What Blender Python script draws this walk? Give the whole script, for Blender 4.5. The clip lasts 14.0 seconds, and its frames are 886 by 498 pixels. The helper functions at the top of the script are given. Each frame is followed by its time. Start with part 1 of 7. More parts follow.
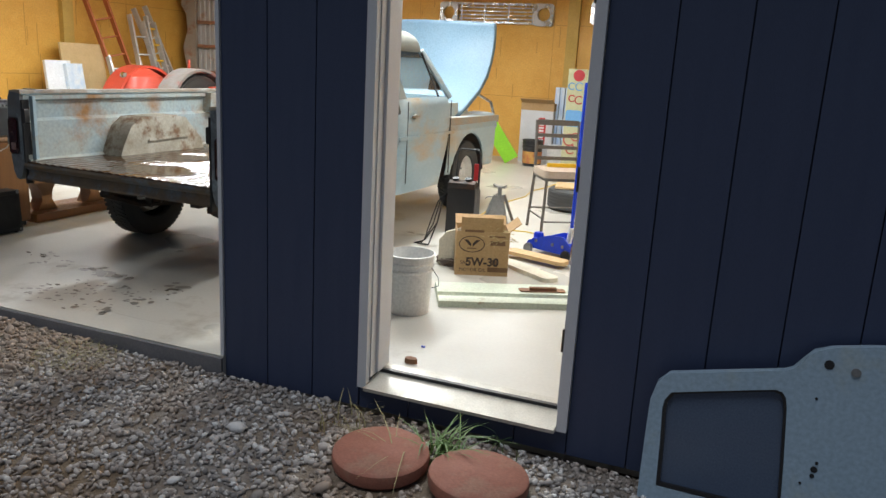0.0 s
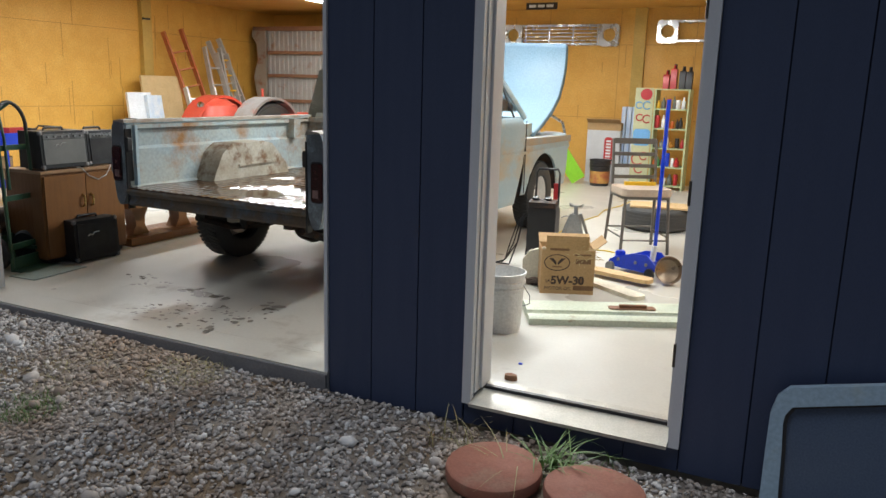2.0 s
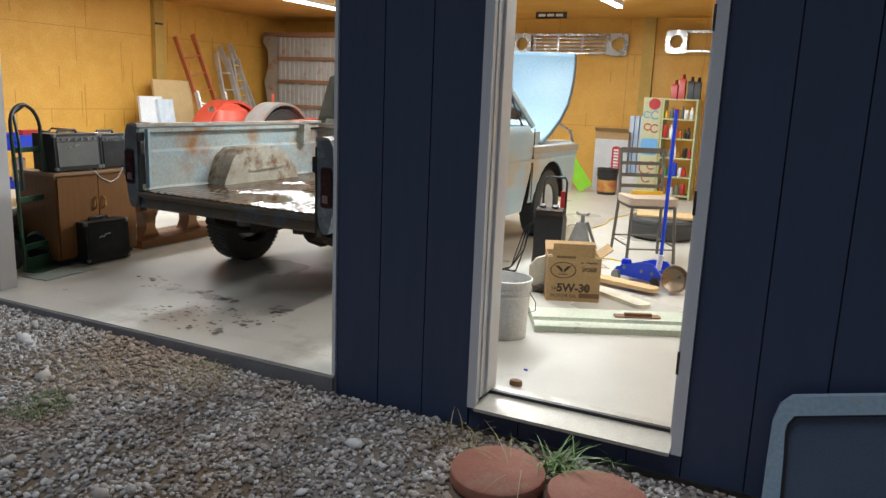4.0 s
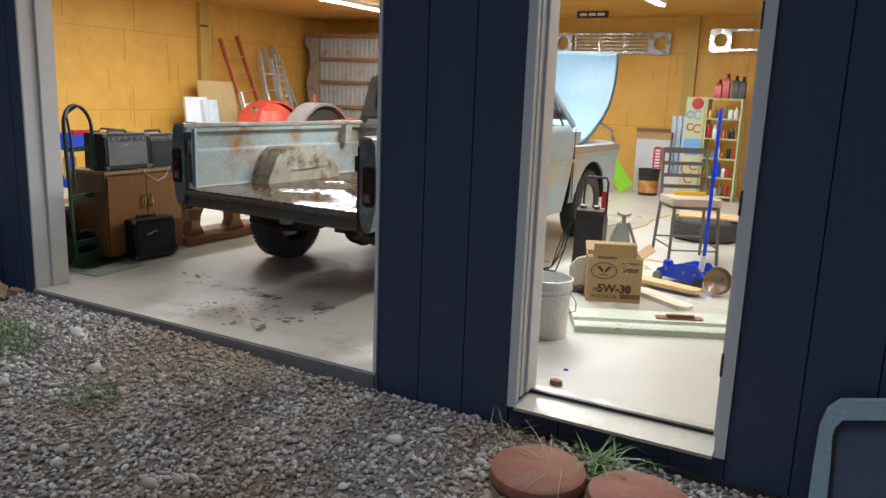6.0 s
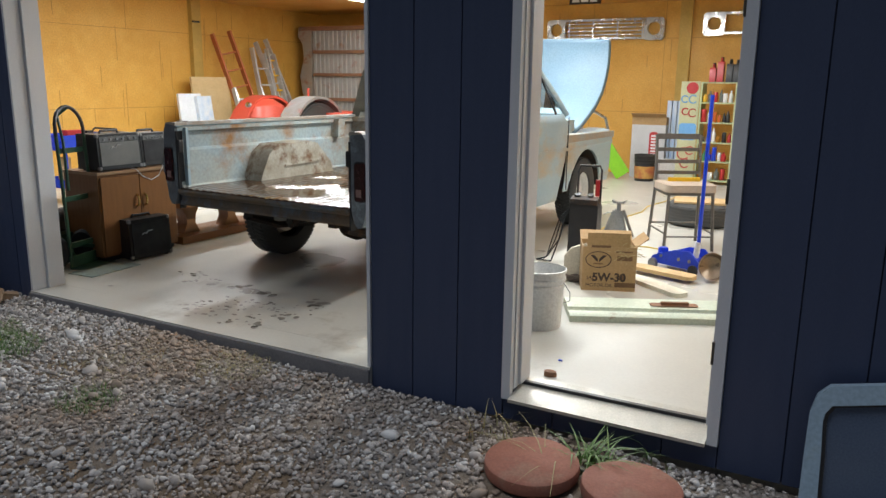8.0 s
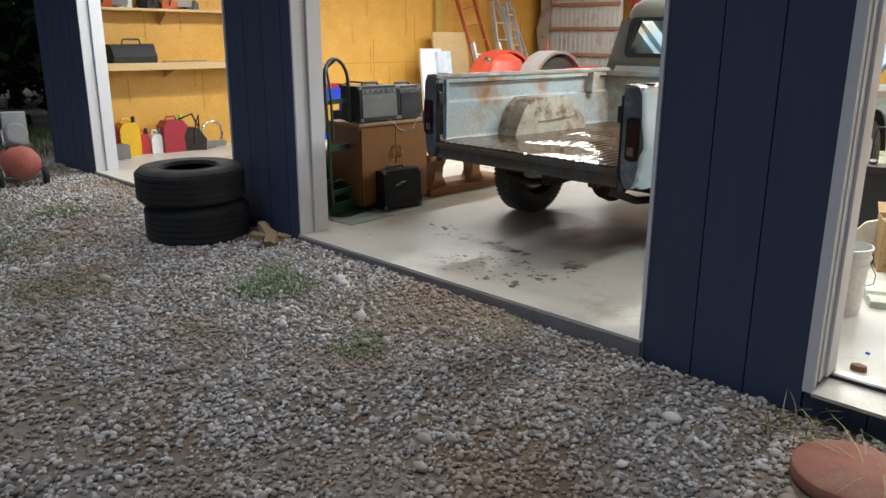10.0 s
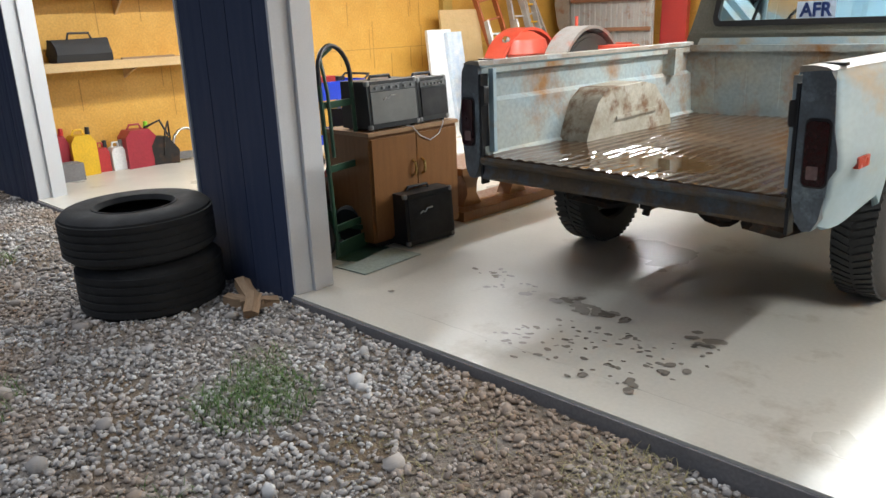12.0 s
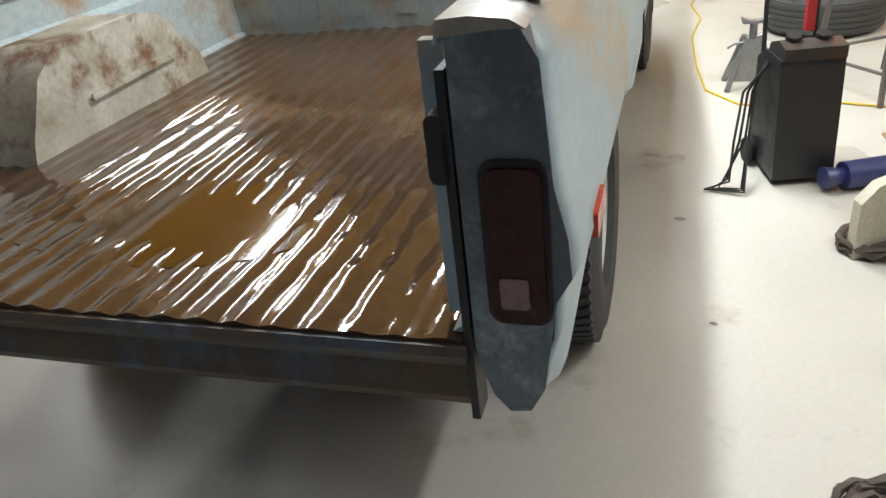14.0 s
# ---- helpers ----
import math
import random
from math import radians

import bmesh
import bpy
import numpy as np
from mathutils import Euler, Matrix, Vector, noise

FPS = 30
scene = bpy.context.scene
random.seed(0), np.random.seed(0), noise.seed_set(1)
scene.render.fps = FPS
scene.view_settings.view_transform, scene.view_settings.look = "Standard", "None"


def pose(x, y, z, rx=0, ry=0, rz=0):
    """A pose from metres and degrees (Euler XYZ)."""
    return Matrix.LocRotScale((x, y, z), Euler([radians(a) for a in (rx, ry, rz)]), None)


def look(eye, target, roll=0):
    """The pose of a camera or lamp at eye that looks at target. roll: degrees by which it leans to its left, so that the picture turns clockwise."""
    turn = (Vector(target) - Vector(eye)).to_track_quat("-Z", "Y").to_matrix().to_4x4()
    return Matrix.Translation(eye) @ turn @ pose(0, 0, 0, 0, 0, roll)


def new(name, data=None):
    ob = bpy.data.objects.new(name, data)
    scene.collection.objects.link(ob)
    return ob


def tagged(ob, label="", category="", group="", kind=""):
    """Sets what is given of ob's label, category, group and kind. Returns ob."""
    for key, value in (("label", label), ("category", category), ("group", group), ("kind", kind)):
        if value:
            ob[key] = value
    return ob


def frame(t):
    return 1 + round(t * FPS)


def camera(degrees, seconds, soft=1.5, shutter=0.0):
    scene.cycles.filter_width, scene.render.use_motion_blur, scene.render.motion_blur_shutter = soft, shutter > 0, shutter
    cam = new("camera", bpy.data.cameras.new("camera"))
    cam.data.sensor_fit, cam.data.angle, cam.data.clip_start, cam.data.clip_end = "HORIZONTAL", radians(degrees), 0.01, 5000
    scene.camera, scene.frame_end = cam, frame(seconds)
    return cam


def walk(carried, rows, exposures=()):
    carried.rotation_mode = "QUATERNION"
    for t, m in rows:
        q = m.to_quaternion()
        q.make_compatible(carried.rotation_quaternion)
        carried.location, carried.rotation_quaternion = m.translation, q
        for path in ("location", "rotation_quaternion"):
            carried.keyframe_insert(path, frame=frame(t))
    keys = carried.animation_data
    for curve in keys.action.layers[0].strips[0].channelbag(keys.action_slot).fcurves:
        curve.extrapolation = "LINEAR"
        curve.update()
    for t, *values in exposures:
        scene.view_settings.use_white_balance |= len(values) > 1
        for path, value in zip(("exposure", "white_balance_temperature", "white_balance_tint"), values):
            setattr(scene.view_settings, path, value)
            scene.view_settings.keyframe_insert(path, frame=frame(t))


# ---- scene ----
cam = camera(60.7, 14.0)
PATH = [
    (0, (0.111, -0.223, 1.653), (-0.593, 1.59, 1.185), 3.1),
    (0.5, (-0.003, -0.335, 1.644), (-0.696, 1.477, 1.156), 1.0),
    (1, (-0.019, -0.366, 1.657), (-0.726, 1.435, 1.152), 0.3),
    (1.5, (-0.049, -0.376, 1.624), (-0.79, 1.427, 1.178), 1.3),
    (2, (-0.081, -0.365, 1.626), (-0.921, 1.402, 1.212), 1.6),
    (2.5, (-0.078, -0.368, 1.616), (-0.959, 1.377, 1.192), 1.9),
    (3, (-0.073, -0.383, 1.624), (-0.943, 1.37, 1.212), 2.1),
    (3.2, (-0.074, -0.385, 1.628), (-0.931, 1.376, 1.225), 2.2),
    (5.3, (-0.045, -0.448, 1.632), (-0.907, 1.313, 1.237), 2.3),
    (5.5, (-0.046, -0.443, 1.626), (-0.935, 1.304, 1.228), 2.0),
    (6, (-0.071, -0.434, 1.627), (-1.017, 1.282, 1.227), 2.1),
    (6.5, (-0.063, -0.434, 1.62), (-1.015, 1.278, 1.216), 1.7),
    (7, (-0.034, -0.458, 1.624), (-0.955, 1.269, 1.212), 1.6),
    (7.2, (-0.033, -0.457, 1.63), (-0.941, 1.276, 1.216), 1.5),
    (9.3, (-0.02, -0.328, 1.675), (-1.134, 1.264, 1.199), 2.4),
    (9.5, (-0.084, -0.337, 1.612), (-1.242, 1.222, 1.135), 4.3),
    (10, (-0.433, -0.423, 1.603), (-1.796, 0.939, 1.067), 0.2),
    (10.5, (-0.672, -0.313, 1.586), (-2.106, 0.975, 1.05), 0.0),
    (11, (-0.978, -0.014, 1.612), (-2.435, 1.281, 1.165), 0.5),
    (11.5, (-1.405, 0.234, 1.573), (-2.802, 1.571, 1.061), -0.7),
    (12, (-1.83, 0.593, 1.552), (-3.186, 1.946, 0.976), -2.3),
    (12.5, (-2.175, 1.02, 1.535), (-3.405, 2.438, 0.844), -2.6),
    (13, (-2.464, 1.551, 1.495), (-3.405, 3.153, 0.754), -6.7),
    (13.5, (-2.589, 2.067, 1.464), (-3.206, 3.764, 0.606), -5.0),
    (14, (-2.618, 2.594, 1.54), (-3.14, 4.276, 0.593), -7.0),
]
walk(cam, [(t, look(eye, target, roll)) for t, eye, target, roll in PATH],
     exposures=[(0, 0.0), (9.3, 0.0), (10.5, 0.3), (12.5, 0.33), (13.2, 0.12), (14, 0.0)])
SLAB = 0.17            # top of the concrete slab
CEIL = 3.0
WALL_Y = 2.75          # outer face of the front wall
IN_Y = 2.95            # inner face of the front wall
LEFT_X, RIGHT_X, BACK_Y = -10.2, 3.2, 12.6
BAY1 = (-5.13, -2.2)
BAY2 = (-9.06, -6.04)
DOOR = (-1.385, -0.475, 0.215, 2.24)

# ---- world and light ----
world = bpy.data.worlds.new("night_sky")
scene.world = world
world.use_nodes = True
wn = world.node_tree.nodes
sky = wn.new("ShaderNodeTexSky")
sky.sky_type, sky.sun_disc = 'NISHITA', False
sky.sun_elevation, sky.sun_rotation = radians(72.0), radians(200)
wn["Background"].inputs[1].default_value = 0.028
world.node_tree.links.new(sky.outputs[0], wn["Background"].inputs[0])

moon = bpy.data.lights.new("overcast_sun", 'SUN')
moon.energy, moon.angle, moon.color = 1.12, radians(30), (0.88, 0.93, 1.0)
moon_ob = new("overcast_sun", moon)
moon_ob.rotation_euler = (radians(18), 0, radians(-20))


# ---- materials ----
def links(mat):
    return mat.node_tree.nodes, mat.node_tree.links


def surface(name, colour, rough=0.6, metal=0.0, second=None, scale=6.0, amount=0.5, fine=60.0, bump=0.15,
            depth=0.004, stretch=(1, 1, 1), third=None, third_scale=2.0, third_at=0.62, third_soft=0.08, rough_var=0.12, coat=0.0, per_object=0.0, grain=0.12):
    """A two-scale procedural surface: broad stains, fine grain, relief, and a third colour in patches."""
    mat = bpy.data.materials.new(name)
    mat.use_nodes = True
    n, l = links(mat)
    b = n["Principled BSDF"]
    tc = n.new("ShaderNodeTexCoord")
    mp = n.new("ShaderNodeMapping")
    mp.inputs["Scale"].default_value = stretch
    l.new(tc.outputs["Object"], mp.inputs[0])
    big = n.new("ShaderNodeTexNoise")
    big.inputs["Scale"].default_value, big.inputs["Detail"].default_value = scale, 5
    l.new(mp.outputs[0], big.inputs[0])
    small = n.new("ShaderNodeTexNoise")
    small.inputs["Scale"].default_value, small.inputs["Detail"].default_value = fine, 4
    l.new(mp.outputs[0], small.inputs[0])
    ramp = n.new("ShaderNodeMapRange")
    ramp.inputs[1].default_value, ramp.inputs[2].default_value = 0.35, 0.7
    ramp.inputs[4].default_value = amount
    l.new(big.outputs[0], ramp.inputs[0])
    mix = n.new("ShaderNodeMix")
    mix.data_type = 'RGBA'
    mix.inputs[6].default_value = (*colour, 1)
    mix.inputs[7].default_value = (*(second or [c * 0.75 for c in colour]), 1)
    l.new(ramp.outputs[0], mix.inputs[0])
    out = mix.outputs[2]
    if third:
        pat = n.new("ShaderNodeTexNoise")
        pat.inputs["Scale"].default_value, pat.inputs["Detail"].default_value, pat.inputs["Roughness"].default_value = third_scale, 8, 0.65
        l.new(mp.outputs[0], pat.inputs[0])
        r3 = n.new("ShaderNodeMapRange")
        r3.inputs[1].default_value, r3.inputs[2].default_value = third_at - third_soft, third_at + third_soft
        l.new(pat.outputs[0], r3.inputs[0])
        m3 = n.new("ShaderNodeMix")
        m3.data_type = 'RGBA'
        m3.inputs[7].default_value = (*third, 1)
        l.new(r3.outputs[0], m3.inputs[0])
        l.new(out, m3.inputs[6])
        out = m3.outputs[2]
    hsv = n.new("ShaderNodeHueSaturation")
    val = n.new("ShaderNodeMapRange")
    val.inputs[1].default_value, val.inputs[2].default_value, val.inputs[3].default_value, val.inputs[4].default_value = 0.3, 0.7, 1 - grain, 1 + grain
    l.new(small.outputs[0], val.inputs[0])
    if per_object:
        info = n.new("ShaderNodeObjectInfo")
        ro = n.new("ShaderNodeMapRange")
        ro.inputs[3].default_value, ro.inputs[4].default_value = 1 - per_object, 1 + per_object
        l.new(info.outputs["Random"], ro.inputs[0])
        mul = n.new("ShaderNodeMath")
        mul.operation = 'MULTIPLY'
        l.new(val.outputs[0], mul.inputs[0])
        l.new(ro.outputs[0], mul.inputs[1])
        l.new(mul.outputs[0], hsv.inputs["Value"])
    else:
        l.new(val.outputs[0], hsv.inputs["Value"])
    l.new(out, hsv.inputs["Color"])
    l.new(hsv.outputs[0], b.inputs["Base Color"])
    rr = n.new("ShaderNodeMapRange")
    rr.inputs[1].default_value, rr.inputs[2].default_value = 0.3, 0.7
    rr.inputs[3].default_value, rr.inputs[4].default_value = max(0.02, rough - rough_var), min(1, rough + rough_var)
    l.new(big.outputs[0], rr.inputs[0])
    l.new(rr.outputs[0], b.inputs["Roughness"])
    b.inputs["Metallic"].default_value = metal
    b.inputs["Coat Weight"].default_value = coat
    if bump:
        bp = n.new("ShaderNodeBump")
        bp.inputs["Strength"].default_value, bp.inputs["Distance"].default_value = bump, depth
        l.new(small.outputs[0], bp.inputs["Height"])
        l.new(bp.outputs[0], b.inputs["Normal"])
    return mat


def glassy(name, colour=(0.9, 0.95, 0.95), rough=0.03):
    mat = bpy.data.materials.new(name)
    mat.use_nodes = True
    n, l = links(mat)
    g = n.new("ShaderNodeBsdfGlossy")
    g.inputs["Roughness"].default_value = rough
    t = n.new("ShaderNodeBsdfTransparent")
    t.inputs[0].default_value = (*colour, 1)
    f = n.new("ShaderNodeFresnel")
    f.inputs[0].default_value = 1.45
    m = n.new("ShaderNodeMixShader")
    l.new(f.outputs[0], m.inputs[0])
    l.new(t.outputs[0], m.inputs[1])
    l.new(g.outputs[0], m.inputs[2])
    l.new(m.outputs[0], n["Material Output"].inputs[0])
    return mat


def glow(name, colour, strength):
    mat = bpy.data.materials.new(name)
    mat.use_nodes = True
    b = mat.node_tree.nodes["Principled BSDF"]
    b.inputs["Emission Color"].default_value = (*colour, 1)
    b.inputs["Emission Strength"].default_value = strength
    return mat


M_NAVY = surface("navy_siding", (0.042, 0.058, 0.112), 0.5, second=(0.034, 0.048, 0.096), scale=2.5, fine=90, bump=0.25, stretch=(6, 6, 0.6), per_object=0.05)
M_NAVY_BACK = surface("navy_backing", (0.018, 0.026, 0.052), 0.7, scale=4)
M_TRIM = surface("grey_white_trim", (0.64, 0.65, 0.67), 0.45, second=(0.61, 0.62, 0.64), scale=3, fine=120, bump=0.02, grain=0.03)
M_ALU = surface("worn_aluminium_sill", (0.50, 0.48, 0.42), 0.42, 0.3, second=(0.36, 0.33, 0.28), scale=8, fine=120, bump=0.1)
M_OSB = surface("amber_osb", (0.62, 0.34, 0.06), 0.55, second=(0.54, 0.28, 0.045), scale=1.6, amount=0.8, fine=45, bump=0.2, third=(0.64, 0.365, 0.075), third_scale=5, third_at=0.6, third_soft=0.15)
M_OSBPOST = surface("olive_post", (0.46, 0.30, 0.07), 0.6, second=(0.36, 0.24, 0.05), scale=3, fine=60)
M_PENCIL = surface("wall_mark", (0.40, 0.21, 0.04), 0.7, scale=10, bump=0)
M_CEIL = surface("amber_ceiling", (0.55, 0.30, 0.055), 0.6, second=(0.48, 0.25, 0.045), scale=1.4, fine=40)
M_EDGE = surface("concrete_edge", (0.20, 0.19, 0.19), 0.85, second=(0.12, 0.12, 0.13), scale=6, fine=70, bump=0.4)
M_BLACK = surface("black_plastic", (0.018, 0.018, 0.02), 0.45, scale=10, fine=120, bump=0.1)
M_RUBBER = surface("black_rubber", (0.013, 0.013, 0.014), 0.8, second=(0.02, 0.02, 0.019), scale=9, fine=80, bump=0.3)
M_TYRE_DUSTY = surface("dusty_rubber", (0.045, 0.045, 0.045), 0.8, second=(0.07, 0.068, 0.063), scale=7, fine=80, bump=0.3)
M_CHROME = surface("chrome", (0.46, 0.45, 0.43), 0.3, 1.0, scale=8, fine=90, bump=0.03)
M_STEEL = surface("grey_steel", (0.28, 0.28, 0.28), 0.45, 0.6, scale=8, bump=0.1)
M_DARKMETAL = surface("dark_chassis", (0.025, 0.022, 0.02), 0.7, 0.2, third=(0.07, 0.035, 0.02), third_scale=9, third_at=0.55)
RUST = (0.22, 0.085, 0.03)
M_PAINT = surface("faded_sky_blue_paint", (0.30, 0.43, 0.50), 0.40, second=(0.46, 0.55, 0.57), scale=2.2, amount=0.85, fine=40, bump=0.03, stretch=(1, 0.55, 1.3),
                  third=(0.46, 0.36, 0.23), third_scale=1.7, third_at=0.58, third_soft=0.07, grain=0.05)
M_HOOD = surface("pale_blue_hood_paint", (0.13, 0.215, 0.285), 0.55, second=(0.17, 0.25, 0.315), scale=2, amount=0.7, fine=60, bump=0.05)
M_PRIMER = surface("grey_green_primer", (0.125, 0.13, 0.11), 0.7, second=(0.165, 0.165, 0.135), scale=4, fine=70, bump=0.1)
M_INNER = surface("weathered_bed_wall", (0.31, 0.39, 0.42), 0.5, second=(0.42, 0.42, 0.35), scale=4, amount=0.8, fine=40, bump=0.06,
                  third=(0.30, 0.15, 0.05), third_scale=3.0, third_at=0.57, third_soft=0.10)
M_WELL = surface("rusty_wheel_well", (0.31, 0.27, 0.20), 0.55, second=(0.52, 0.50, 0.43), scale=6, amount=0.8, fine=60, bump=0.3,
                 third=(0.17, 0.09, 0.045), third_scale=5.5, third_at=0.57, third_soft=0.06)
M_BEDFLOOR = surface("wet_rusty_bed_floor", (0.085, 0.048, 0.025), 0.10, 0.0, second=(0.055, 0.030, 0.015), scale=1.8, amount=0.9, fine=22, bump=0.28, depth=0.004,
                     third=(0.13, 0.08, 0.045), third_scale=1.5, third_at=0.60, third_soft=0.03, rough_var=0.07, coat=0.35)
M_SILL = surface("rusty_rear_sill", (0.08, 0.062, 0.046), 0.5, 0.2, second=(0.15, 0.10, 0.055), scale=6, amount=0.9, fine=60, bump=0.3, third=(0.10, 0.14, 0.18), third_scale=4, third_at=0.6)
M_TAILPANEL = surface("bare_tail_panel", (0.16, 0.19, 0.22), 0.5, 0.3, second=(0.10, 0.11, 0.12), scale=7, amount=0.9, fine=80, bump=0.2, third=(0.30, 0.38, 0.42), third_scale=5, third_at=0.6)
M_RAIL = surface("worn_rail_paint", (0.33, 0.30, 0.25), 0.5, second=(0.20, 0.15, 0.11), scale=4, amount=0.9, fine=60, bump=0.15, third=(0.42, 0.47, 0.48), third_scale=3, third_at=0.6)
M_REDLENS = surface("dark_red_lens", (0.035, 0.004, 0.005), 0.18, scale=20, fine=200, bump=0.05)
M_REFLECTOR = surface("red_side_marker", (0.55, 0.06, 0.03), 0.25, scale=20, bump=0.02)
M_CLEARLENS = surface("cloudy_clear_lens", (0.25, 0.16, 0.15), 0.2, scale=20, bump=0.02)
M_GLASS = glassy("glass")
M_WHITERIM = surface("white_steel_wheel", (0.70, 0.70, 0.68), 0.4, second=(0.55, 0.53, 0.48), scale=7)
M_TUBE = glow("lamp_tube", (0.92, 0.98, 1.0), 14.0)
M_WHITE = surface("white_enamel", (0.75, 0.75, 0.74), 0.45, scale=5)


# concrete floor: pale, with broad dark wet patches and a soft sheen
M_CONC = surface("sealed_concrete", (0.54, 0.52, 0.46), 0.36, second=(0.46, 0.44, 0.39), scale=0.9, amount=0.9, fine=60, bump=0.03, depth=0.002,
                 third=(0.33, 0.29, 0.23), third_scale=2.2, third_at=0.66, third_soft=0.07, rough_var=0.16, grain=0.035)


# ---- building blocks ----
def box(bm, x0, x1, y0, y1, z0, z1, m=None):
    vs = [bm.verts.new(v) for v in ((x0, y0, z0), (x1, y0, z0), (x1, y1, z0), (x0, y1, z0), (x0, y0, z1), (x1, y0, z1), (x1, y1, z1), (x0, y1, z1))]
    for f in ((3, 2, 1, 0), (4, 5, 6, 7), (0, 1, 5, 4), (1, 2, 6, 5), (2, 3, 7, 6), (3, 0, 4, 7)):
        bm.faces.new([vs[i] for i in f])
    if m is not None:
        bmesh.ops.transform(bm, matrix=m, verts=vs)
    return vs


def prism(bm, outline, axis, a, b):
    """Extrudes a closed outline of (u, v) along an axis: 'x' gives (y, z), 'y' gives (x, z), 'z' gives (x, y)."""
    def at(u, v, w):
        return {"x": (w, u, v), "y": (u, w, v), "z": (u, v, w)}[axis]
    lo = [bm.verts.new(at(u, v, a)) for u, v in outline]
    hi = [bm.verts.new(at(u, v, b)) for u, v in outline]
    k = len(outline)
    for i in range(k):
        bm.faces.new((lo[i], lo[(i + 1) % k], hi[(i + 1) % k], hi[i]))
    bm.faces.new(lo[::-1])
    bm.faces.new(hi)
    return lo + hi


def ring_prism(bm, outer, inner, axis, a, b):
    """A plate with a hole: two outlines with the same number of corners."""
    def at(u, v, w):
        return {"x": (w, u, v), "y": (u, w, v), "z": (u, v, w)}[axis]
    k = len(outer)
    rows = [[bm.verts.new(at(u, v, w)) for u, v in o] for o, w in ((outer, a), (outer, b), (inner, b), (inner, a))]
    for j in range(4):
        r, s = rows[j], rows[(j + 1) % 4]
        for i in range(k):
            bm.faces.new((r[i], r[(i + 1) % k], s[(i + 1) % k], s[i]))


def rounded(x0, x1, y0, y1, r, n=5):
    pts = []
    for cx, cy, a0 in ((x1 - r, y1 - r, 0), (x0 + r, y1 - r, 90), (x0 + r, y0 + r, 180), (x1 - r, y0 + r, 270)):
        for i in range(n + 1):
            a = radians(a0 + 90 * i / n)
            pts.append((cx + r * math.cos(a), cy + r * math.sin(a)))
    return pts


def rod(bm, p, q, r, n=8, r2=None):
    p, q = Vector(p), Vector(q)
    d = q - p
    m = Matrix.Translation((p + q) / 2) @ d.to_track_quat("Z", "Y").to_matrix().to_4x4()
    return bmesh.ops.create_cone(bm, cap_ends=True, segments=n, radius1=r, radius2=r if r2 is None else r2, depth=d.length, matrix=m)["verts"]


def pipe(bm, pts, r, n=8):
    """A bent tube through the points, one closed skin."""
    pts = [Vector(p) for p in pts]
    rings = []
    up = Vector((0, 0, 1))
    for i, p in enumerate(pts):
        d = (pts[min(i + 1, len(pts) - 1)] - pts[max(i - 1, 0)]).normalized()
        a = d.cross(up)
        if a.length < 0.05:
            a = d.cross(Vector((0, 1, 0)))
        a.normalize()
        b = d.cross(a).normalized()
        rings.append([bm.verts.new(p + r * (math.cos(2 * math.pi * k / n) * a + math.sin(2 * math.pi * k / n) * b)) for k in range(n)])
    for s, t in zip(rings, rings[1:]):
        best = min(range(n), key=lambda o: sum((s[k].co - t[(k + o) % n].co).length for k in range(n)))
        for k in range(n):
            bm.faces.new((s[k], s[(k + 1) % n], t[(k + 1 + best) % n], t[(k + best) % n]))
    bm.faces.new(rings[0][::-1])
    bm.faces.new(rings[-1])


def arc(c, r, a0, a1, plane="xz", n=12):
    out = []
    for i in range(n + 1):
        a = radians(a0 + (a1 - a0) * i / n)
        u, v = r * math.cos(a), r * math.sin(a)
        out.append({"xz": (c[0] + u, c[1], c[2] + v), "yz": (c[0], c[1] + u, c[2] + v), "xy": (c[0] + u, c[1] + v, c[2])}[plane])
    return out


def lathe(bm, profile, n=32, m=None, close=True):
    """Turns (radius, height) round z."""
    rows = []
    for r, z in profile:
        rows.append([bm.verts.new((r * math.cos(2 * math.pi * k / n), r * math.sin(2 * math.pi * k / n), z)) for k in range(n)])
    for s, t in zip(rows, rows[1:]):
        for k in range(n):
            bm.faces.new((s[k], s[(k + 1) % n], t[(k + 1) % n], t[k]))
    if close:
        bm.faces.new(rows[0][::-1])
        bm.faces.new(rows[-1])
    if m is not None:
        bmesh.ops.transform(bm, matrix=m, verts=[v for r in rows for v in r])


def soften(bm, width, seg=2):
    edges = [e for e in bm.edges if len(e.link_faces) == 2 and e.calc_face_angle(0) > 0.6]
    bmesh.ops.bevel(bm, geom=edges, offset=width, segments=seg, affect='EDGES', clamp_overlap=True)


def as_mesh(name, bm, material, smooth=False):
    bmesh.ops.recalc_face_normals(bm, faces=bm.faces[:])
    me = bpy.data.meshes.new(name)
    bm.to_mesh(me)
    bm.free()
    me.materials.append(material)
    if smooth:
        me.shade_smooth()
        me.set_sharp_from_angle(angle=radians(38))
    return me


def part(name, bm, material, parent, label="", smooth=True, m=None):
    ob = new(name, as_mesh(name, bm, material, smooth))
    ob.parent = parent
    if m is not None:
        ob.matrix_basis = m
    return tagged(ob, label)


def thing(name, label, category, m, group="", kind=""):
    ob = new(name)
    ob.matrix_basis = m
    ob.empty_display_size = 0.1
    return tagged(ob, label, category, group, kind)


def one(name, bm, material, label, category="", group="", kind="", m=None, smooth=True):
    ob = new(name, as_mesh(name, bm, material, smooth))
    if m is not None:
        ob.matrix_basis = m
    return tagged(ob, label, category, group, kind)


def B():
    return bmesh.new()


